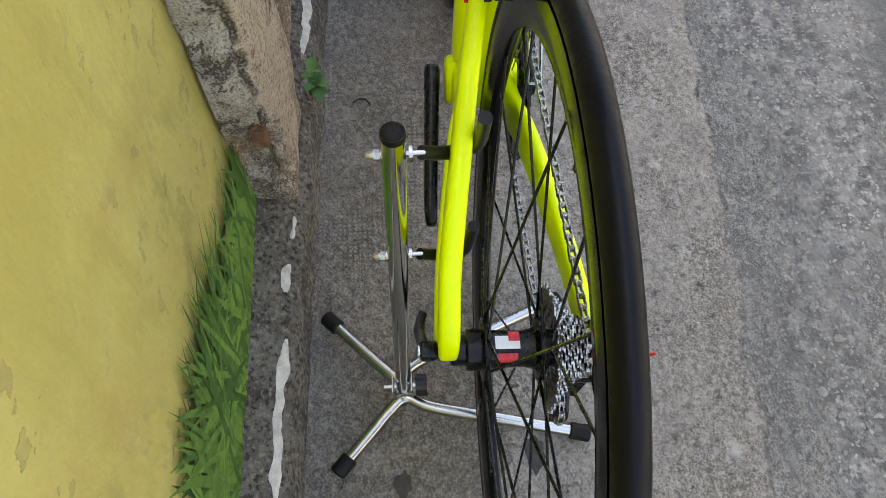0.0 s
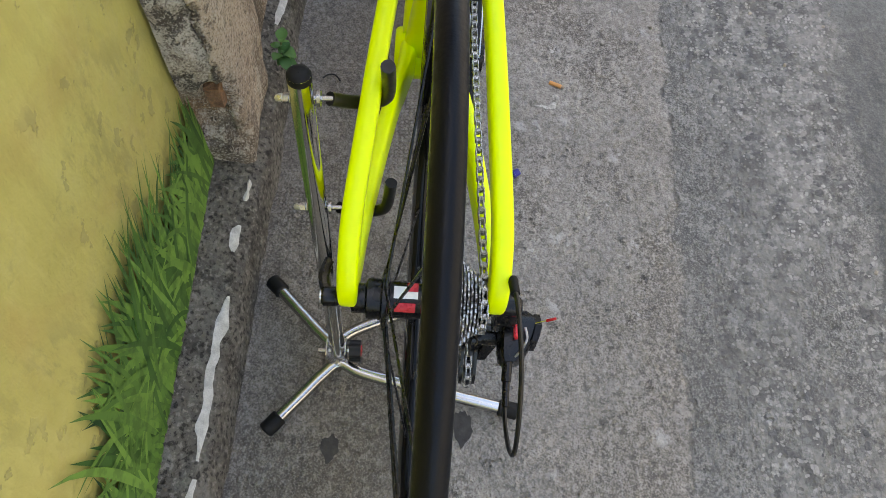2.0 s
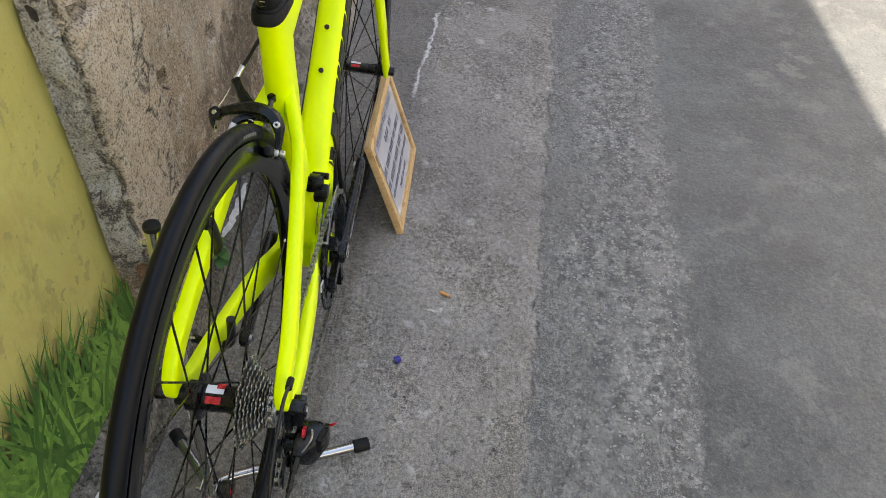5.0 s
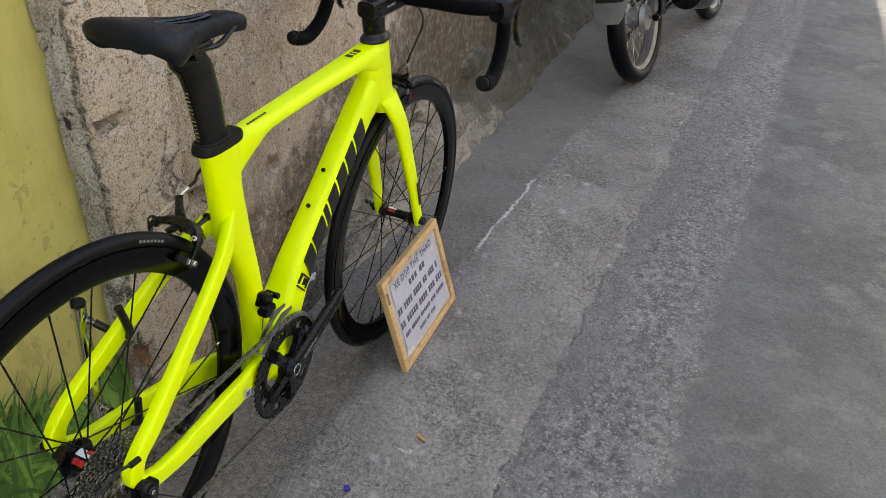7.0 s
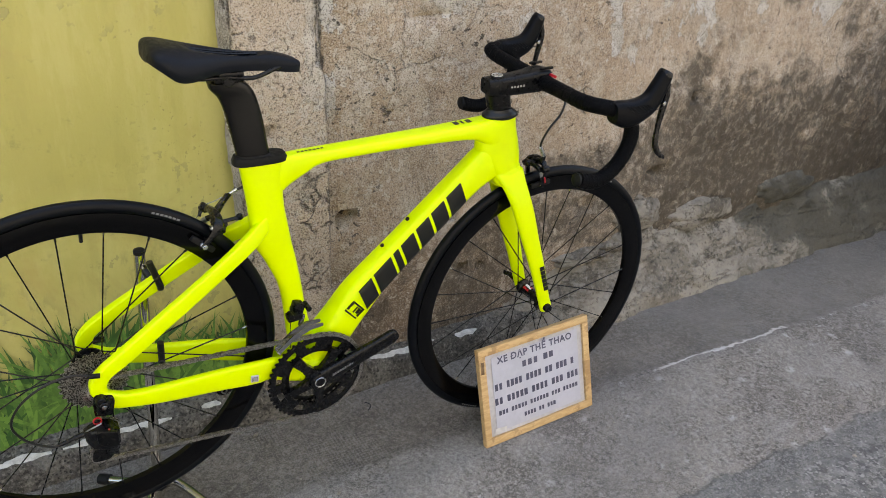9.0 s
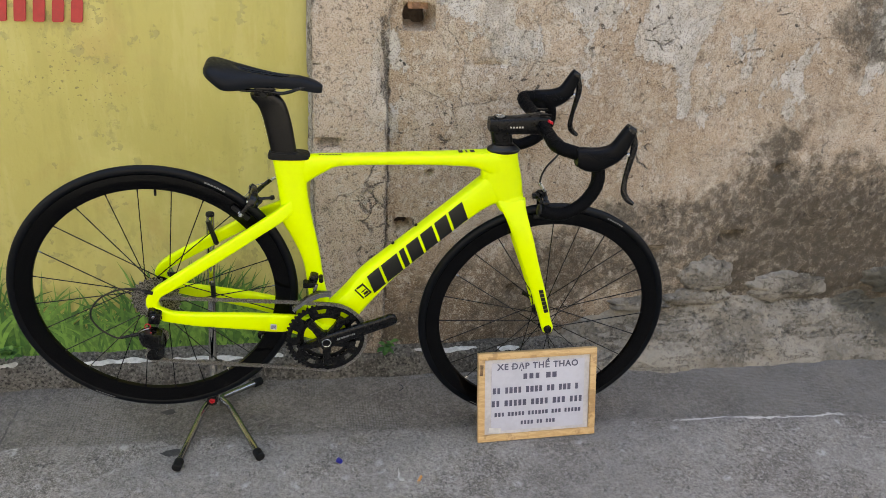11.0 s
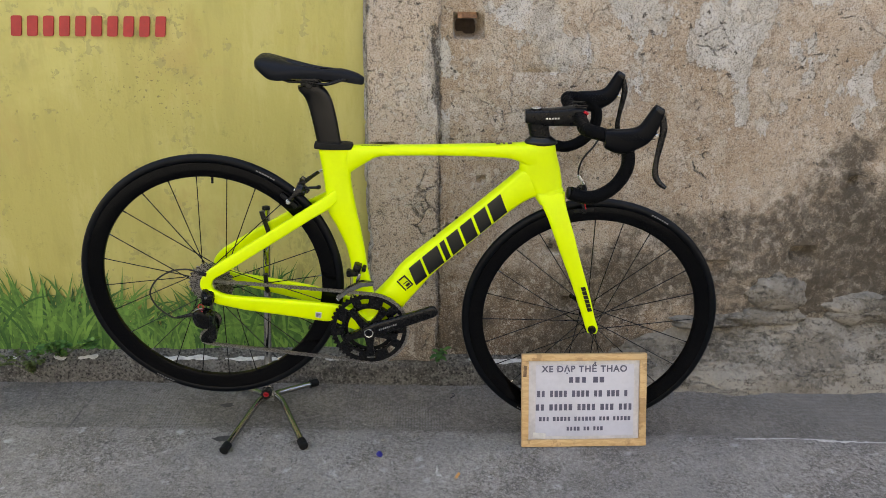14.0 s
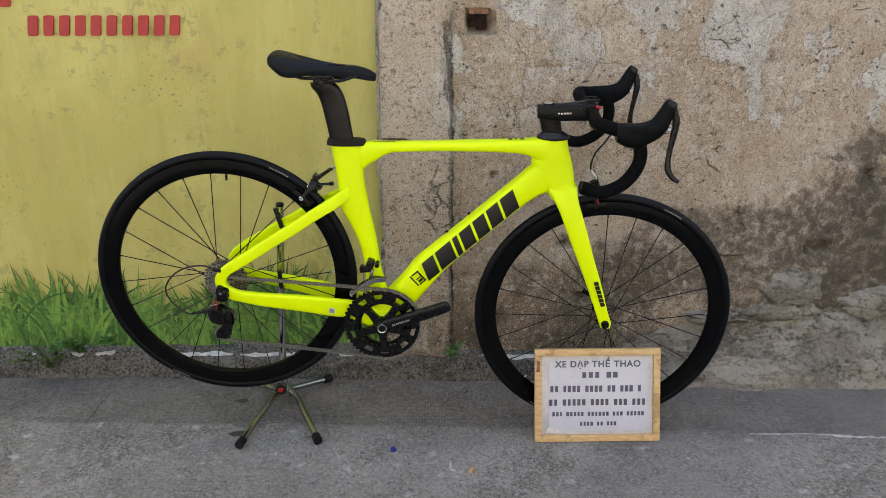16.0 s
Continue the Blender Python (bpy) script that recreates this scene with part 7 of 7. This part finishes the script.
def build_litter():
    cap = thing("bottle_cap", "small blue plastic valve cap lying on the concrete", "cap", Matrix.Translation((0.436, -0.121, on_ground(0.436, -0.121) + 0.0065)) @ pose(0, 0, 0, 78, 0, 30))
    part("shell", turned(bmesh.new(), [(0.0005, 0.006), (0.0050, 0.006), (0.0062, 0.0045), (0.0068, -0.006), (0.0056, -0.006), (0.005, 0.003), (0.0005, 0.0035)], 18, (0, 0, 0), "z"), M_BLUE, cap)
    part("rim", turned(bmesh.new(), [(0.0066, -0.0062), (0.0076, -0.006), (0.0076, -0.0035), (0.0066, -0.0032)], 18, (0, 0, 0), "z", True), M_BLUE, cap)
    butt = thing("cigarette_butt", "flattened tan cigarette butt on the concrete", "cigarette butt", Matrix.Translation((0.634, -0.200, on_ground(0.634, -0.200) + 0.004)) @ pose(0, 0, 0, 0, 0, -116))
    part("filter", rod(bmesh.new(), (-0.013, 0, 0), (0.010, 0, 0.0003), 0.0037, 12, 0.0008), M_CORK, butt)
    part("burnt_end", rod(bmesh.new(), (0.010, 0, 0.0003), (0.0145, 0.001, 0), 0.0034, 12, 0.0008), plain("scorched paper", (0.30, 0.24, 0.18), 0.9), butt)
    twig = thing("cable_scrap", "short curled black wire scrap on the ground", "wire", Matrix.Translation((0.638, 0.200, on_ground(0.638, 0.200) + 0.003)))
    part("wire", sweep(bmesh.new(), [(-0.002, 0.018, 0), (0.004, 0.008, 0.002), (0.004, -0.004, 0.002), (-0.008, -0.014, 0)], 0.0016, 8, 4), M_PLASTIC, twig)
    rng = random.Random(9)
    for k in range(46):
        x, y = rng.uniform(-0.4, 2.4), rng.uniform(-0.8, 0.24)
        s = rng.uniform(0.0018, 0.0048)
        bm = rough_lump((s * 2, s * 1.5, s), k, 1)
        bm.transform(Matrix.Translation((x, y, on_ground(x, y) + s * 0.35)) @ pose(0, 0, 0, 0, 0, rng.uniform(0, 360)))
        tagged(part("pebble", bm, M_MORTAR if k % 3 else M_GROUND, None, "", 60), "tiny grey stone chip lying on the concrete", "pebble", "loose chips")
    # dark spill marks, a hair above the concrete
    for x, y, lx, ly in ((0.010, -0.034, 0.026, 0.012), (-0.022, 0.152, 0.020, 0.011)):
        bm = bmesh.new()
        c = bm.verts.new((x, y, on_ground(x, y) + 0.0016))
        ring = []
        for k in range(28):
            a = 2 * math.pi * k / 28
            q = 1 + 0.45 * hills(math.cos(a), math.sin(a), x * 7, 1.3)
            px, py = x + lx * q * math.cos(a), y + ly * q * math.sin(a)
            ring.append(bm.verts.new((px, py, on_ground(px, py) + 0.0012)))
        for k in range(28):
            bm.faces.new((c, ring[k], ring[(k + 1) % 28]))
        tagged(part("spill_mark", bm, M_SPILL, None, "", 60), "dark dried spill mark on the concrete", "stain", kind="structure")


def build_scrape():
    """A pale curved scrape in the concrete."""
    bm = bmesh.new()
    rows = []
    for k in range(25):
        a = radians(150 + 150 * k / 24)
        w = 0.0045 * math.sin(math.pi * (k + 0.6) / 25.2) * (1 + 0.8 * hills(k * 0.3, 0, 0, 1.0, 6))
        row = []
        for e in (-1, 0, 1):
            r = 0.024 + e * w + 0.004 * hills(k * 0.2, 1, 0, 1.0, 2)
            px, py = 0.606 + r * math.cos(a), -0.170 + 1.25 * r * math.sin(a)
            row.append(bm.verts.new((px, py, ground_height(px, py) + (0.0022 if e == 0 else 0.0010))))
        rows.append(row)
    for p, q in zip(rows, rows[1:]):
        for j in range(2):
            bm.faces.new((p[j], q[j], q[j + 1], p[j + 1]))
    tagged(part("scrape_mark", bm, M_SCRAPE, None, "", 60), "pale curved scrape mark in the concrete", "scrape mark", kind="structure")


M_SCRAPE = plain("pale scraped concrete", (0.36, 0.345, 0.32), 0.9, var=0.35, scale=70, bump=0.002, bscale=150)
M_SPILL = plain("dried dark spill", (0.045, 0.042, 0.04), 0.8, var=0.3, scale=60, bump=0.001, bscale=120)


# ---- parked scooters ----
def scooter_wheel(root, name, cx, r):
    c = (cx, 0, r)
    t = 0.033
    ring = [(r - t + t * math.cos(a), 0.040 * math.sin(a)) for a in np.linspace(0, 2 * math.pi, 14, endpoint=False)]
    wheel = part(name, turned(bmesh.new(), ring, 56, c, closed=True), M_TYRE, root, "treaded black tyre on a spoked rim", 60)
    ri = r - 2 * t - 0.004
    part("rim", turned(bmesh.new(), [(ri - 0.004, 0.018), (ri + 0.010, 0.030), (ri + 0.014, 0.026), (ri + 0.012, 0.0), (ri + 0.014, -0.026), (ri + 0.010, -0.030), (ri - 0.004, -0.018)], 56, c, closed=True), M_GREYHUB, wheel, "dull chromed rim")
    part("hub", turned(bmesh.new(), [(0.02, 0.062), (0.058, 0.055), (0.064, 0.035), (0.046, 0.025), (0.046, -0.025), (0.060, -0.035), (0.052, -0.055), (0.02, -0.06)], 28, c), M_GREYHUB, wheel, "cast alloy drum hub")
    for k in range(32):
        a = 2 * math.pi * k / 32
        s = 1 if k % 2 else -1
        l = 0.6 if (k // 2) % 2 else -0.6
        part("spoke", rod(bmesh.new(), (cx + 0.05 * math.cos(a + l), 0.03 * s, r + 0.05 * math.sin(a + l)), (cx + ri * math.cos(a), 0.004 * s, r + ri * math.sin(a)), 0.0016, 5), M_STEEL, wheel)
    part("axle", rod(bmesh.new(), (cx, -0.10, r), (cx, 0.10, r), 0.008, 10, 0.001), M_STEEL, wheel)


M_FLAP = plain("pale grey flap plastic", (0.16, 0.155, 0.14), 0.55, var=0.2)
M_GREYHUB = plain("dusty cast alloy", (0.32, 0.31, 0.29), 0.5, 0.6, 0.2)


def build_scooter():
    m = Matrix.Translation((3.10, -0.240, 0.0)) @ pose(0, 0, 0, 0, 0, -9) @ pose(0, 0, 0, -12)
    root = thing("motor_scooter", "dusty blue and grey motor scooter parked along the wall", "motor scooter", m, "parked scooters")
    r = 0.285
    scooter_wheel(root, "rear_wheel", 0.0, r)
    scooter_wheel(root, "front_wheel", 1.22, r)
    # rear mudguard with flap, plate and lamp
    bm = bmesh.new()
    rows = [((r + 0.05) * math.cos(radians(a)), r + (r + 0.05) * math.sin(radians(a)), (r + 0.045) * math.cos(radians(a)), r + (r + 0.045) * math.sin(radians(a)), 0, 0.062) for a in range(45, 166, 10)]
    loft(bm, rows, 2, 14, 3)
    part("rear_mudguard", bm, M_PLASTIC, root, "black rear mudguard")
    bm = loft(bmesh.new(), [(-0.27, 0.47, -0.262, 0.47, 0, 0.072), (-0.312, 0.41, -0.304, 0.41, 0, 0.074), (-0.330, 0.365, -0.322, 0.365, 0, 0.066), (-0.336, 0.335, -0.330, 0.335, 0, 0.045)], 3, 12, 3)
    part("mud_flap", bm, M_FLAP, root, "grey mud flap")
    plate = part("number_plate", block(bmesh.new(), (0.003, 0.190, 0.140), pose(-0.335, 0, 0.565, 0, 14), 0.006), plain("dirty number plate enamel", (0.48, 0.47, 0.45), 0.4, var=0.2, scale=20), root, "white number plate with dark bars")
    for row in range(2):
        for k in range(4 if row == 0 else 5):
            wdt = 0.024
            bm = block(bmesh.new(), (0.0015, wdt * 0.75, 0.045), pose(-0.335, 0, 0.565, 0, 14) @ Matrix.Translation((-0.003, (0.057 if row == 0 else 0.066) - k * (0.038 if row == 0 else 0.033), 0.032 - 0.064 * row)))
            part("plate_bar", bm, M_PRINT, plate, "", 0)
    bm = loft(bmesh.new(), [(-0.335, 0.73, -0.308, 0.49, 0, 0.075), (-0.29, 0.76, -0.24, 0.52, 0, 0.08), (-0.19, 0.78, -0.16, 0.57, 0, 0.075)], 3, 14, 3.2)
    part("bracket_slot", block(bmesh.new(), (0.004, 0.070, 0.012), pose(-0.334, 0, 0.675, 0, 14), 0.002), M_GREYHUB, root, "pale slot")
    part("plate_bracket", bm, M_PLASTIC, root, "black tail bracket")
    bm = loft(bmesh.new(), [(-0.37, 0.90, -0.35, 0.81, 0, 0.065), (-0.33, 0.94, -0.30, 0.80, 0, 0.10), (-0.22, 0.95, -0.20, 0.80, 0, 0.105)], 3, 14, 2.6)
    lamp = part("tail_lamp", bm, M_TAIL, root, "dark red tail lamp")
    part("reflector", block(bmesh.new(), (0.012, 0.075, 0.022), pose(-0.330, 0, 0.735, 0, 14), 0.004), plain("red reflector", (0.55, 0.012, 0.02), 0.15, coat=0.6), lamp, "bright red reflector")
    rack = bmesh.new()
    sweep(rack, [(-0.05, 0.12, 0.93), (-0.30, 0.12, 0.955), (-0.41, 0.06, 0.965), (-0.41, -0.06, 0.965), (-0.30, -0.12, 0.955), (-0.05, -0.12, 0.93)], 0.008, 8, 5)
    sweep(rack, [(-0.41, 0.06, 0.965), (-0.385, 0.0, 0.86), (-0.41, -0.06, 0.965)], 0.006, 8, 4)
    part("rear_rack", rack, M_STEEL, root, "bent steel grab rack", 60)
    # body: side panels, seat, spine, leg shield
    bm = loft(bmesh.new(), [(-0.30, 0.92, -0.26, 0.82, 0, 0.085), (-0.12, 0.90, -0.10, 0.76, 0, 0.120), (0.10, 0.86, 0.12, 0.68, 0, 0.125), (0.30, 0.76, 0.32, 0.54, 0, 0.11), (0.45, 0.62, 0.46, 0.42, 0, 0.08)], 4, 18, 3)
    part("side_panel", bm, M_GREYBODY, root, "dusty grey body panel", 60)
    bm = loft(bmesh.new(), [(-0.20, 0.96, -0.19, 0.90, 0, 0.09), (0.02, 0.94, 0.02, 0.86, 0, 0.125), (0.25, 0.88, 0.25, 0.78, 0, 0.12), (0.44, 0.80, 0.43, 0.70, 0, 0.075)], 4, 18, 3)
    part("seat", bm, M_SEAT, root, "black vinyl seat", 60)
    bm = loft(bmesh.new(), [(0.40, 0.56, 0.42, 0.36, 0, 0.07), (0.62, 0.50, 0.62, 0.36, 0, 0.06), (0.82, 0.62, 0.88, 0.42, 0, 0.07), (0.96, 0.86, 1.06, 0.74, 0, 0.08), (1.02, 0.96, 1.10, 0.92, 0, 0.07)], 4, 16, 3)
    part("spine_cover", bm, M_NAVY, root, "dark navy plastic spine cover", 60)
    for s in (-1, 1):
        bm = bmesh.new()
        loft(bm, [(0.90, 0.93, 1.06, 0.93, 0.12 * s, 0.016), (0.80, 0.80, 1.02, 0.80, 0.19 * s, 0.014), (0.74, 0.62, 0.98, 0.62, 0.215 * s, 0.013), (0.72, 0.45, 0.92, 0.44, 0.21 * s, 0.013), (0.74, 0.33, 0.86, 0.30, 0.19 * s, 0.012)], 4, 14, 3)
        part("leg_shield", bm, M_NAVY, root, "dark navy leg shield", 60)
        bm = bmesh.new()
        loft(bm, [(0.86, 0.95, 0.93, 0.95, 0.15 * s, 0.018), (0.76, 0.80, 0.83, 0.80, 0.205 * s, 0.016), (0.69, 0.66, 0.745, 0.64, 0.222 * s, 0.014), (0.66, 0.55, 0.70, 0.52, 0.225 * s, 0.012)], 4, 12, 3)
        part("shield_trim", bm, M_BLUEBODY, root, "bright blue trim", 60)
        # rear shock absorber with its spring
        top, low = Vector((0.09, 0.130 * s, 0.70)), Vector((-0.01, 0.120 * s, 0.30))
        shock = part("shock_absorber", rod(bmesh.new(), low, top, 0.017, 12), M_BLACK, root, "black shock absorber with a bright coil spring")
        coil = bmesh.new()
        pts = []
        ax = (top - low).normalized()
        u = ax.orthogonal().normalized()
        v = ax.cross(u)
        for k in range(13 * 12 + 1):
            a = 2 * math.pi * k / 12
            pts.append(low.lerp(top, 0.20 + 0.74 * k / 156) + (u * math.cos(a) + v * math.sin(a)) * 0.033)
        sweep(coil, pts, 0.0068, 7, 1)
        part("coil_spring", coil, M_STEEL, shock, "", 60)
        part("grip", rod(bmesh.new(), (0.93, 0.20 * s, 1.02), (0.90, 0.33 * s, 1.01), 0.016, 12, 0.003), M_RUBBER, root)
        part("fork_leg", rod(bmesh.new(), (1.22, 0.075 * s, r), (1.06, 0.075 * s, 0.78), 0.018, 12, 0.002), M_STEEL, root)
        part("foot_peg", rod(bmesh.new(), (0.52, 0.08 * s, 0.30), (0.52, 0.27 * s, 0.30), 0.014, 12, 0.003), M_RUBBER, root)
    part("handlebar", sweep(bmesh.new(), [(0.93, 0.21, 1.02), (0.98, 0.1, 1.04), (1.0, 0, 1.03), (0.98, -0.1, 1.04), (0.93, -0.21, 1.02)], 0.013, 10, 4), M_BLACK, root)
    part("headlamp_cowl", loft(bmesh.new(), [(0.92, 1.08, 0.93, 0.98, 0, 0.08), (1.02, 1.08, 1.03, 0.95, 0, 0.12), (1.10, 1.04, 1.09, 0.94, 0, 0.09)], 3, 16, 2.6), M_BLUEBODY, root, "blue headlamp cowl", 60)
    bm = bmesh.new()
    rows = [(1.22 + (r + 0.035) * math.cos(radians(a)), r + (r + 0.035) * math.sin(radians(a)), 1.22 + (r + 0.028) * math.cos(radians(a)), r + (r + 0.028) * math.sin(radians(a)), 0, 0.055) for a in range(20, 171, 12)]
    part("front_mudguard", loft(bm, rows, 2, 14, 3), M_BLUEBODY, root, "blue front mudguard", 60)
    # engine, swing arm, silencer with its pale heat shield
    bm = block(bmesh.new(), (0.30, 0.20, 0.20), pose(0.48, 0, 0.34), 0.03)
    rod(bm, (0.55, -0.13, 0.34), (0.55, 0.13, 0.34), 0.085, 20, 0.01)
    part("engine", bm, M_GREYHUB, root, "dirty alloy engine block")
    for s in (-1, 1):
        part("swing_arm", rod(bmesh.new(), (-0.02, 0.095 * s, r), (0.45, 0.09 * s, 0.33), 0.016, 10, 0.002), M_BLACK, root)
    bm = sweep(bmesh.new(), [(0.60, -0.10, 0.24), (0.44, -0.18, 0.26), (0.28, -0.20, 0.32), (0.10, -0.20, 0.36)], [0.020, 0.04, 0.068, 0.070], 18, 5)
    pipe = part("silencer", bm, M_SATIN, root, "black exhaust silencer", 60)
    part("tail_pipe", turned(bmesh.new(), [(0.060, 0.105), (0.066, 0.090), (0.024, 0.086), (0.020, 0.115)], 20, (0.0, -0.20, 0.360), "x", True), M_BLACK, pipe)
    part("heat_shield", loft(bmesh.new(), [(0.18, 0.46, 0.20, 0.40, -0.262, 0.006), (0.32, 0.40, 0.35, 0.33, -0.268, 0.006), (0.46, 0.29, 0.49, 0.22, -0.24, 0.006)], 3, 12, 3), plain("pale heat shield paint", (0.55, 0.53, 0.48), 0.5), pipe, "pale heat shield")
    part("side_stand", sweep(bmesh.new(), [(0.46, 0.12, 0.26), (0.40, 0.19, 0.11), (0.36, 0.215, 0.022)], 0.011, 10, 3), M_BLACK, root)
    for x, y, turn, lean in ((5.55, -0.55, -14, -8),):
        copy_thing(root, Matrix.Translation((x, y, 0)) @ pose(0, 0, 0, 0, 0, turn) @ pose(0, 0, 0, lean))


M_NAVY = plain("dark navy plastic", (0.012, 0.02, 0.035), 0.35, coat=0.3)


build_stand()
build_sign()
build_wall_number()
build_mural()
build_wall_bits()
build_weeds()
build_litter()
build_scrape()
build_scooter()
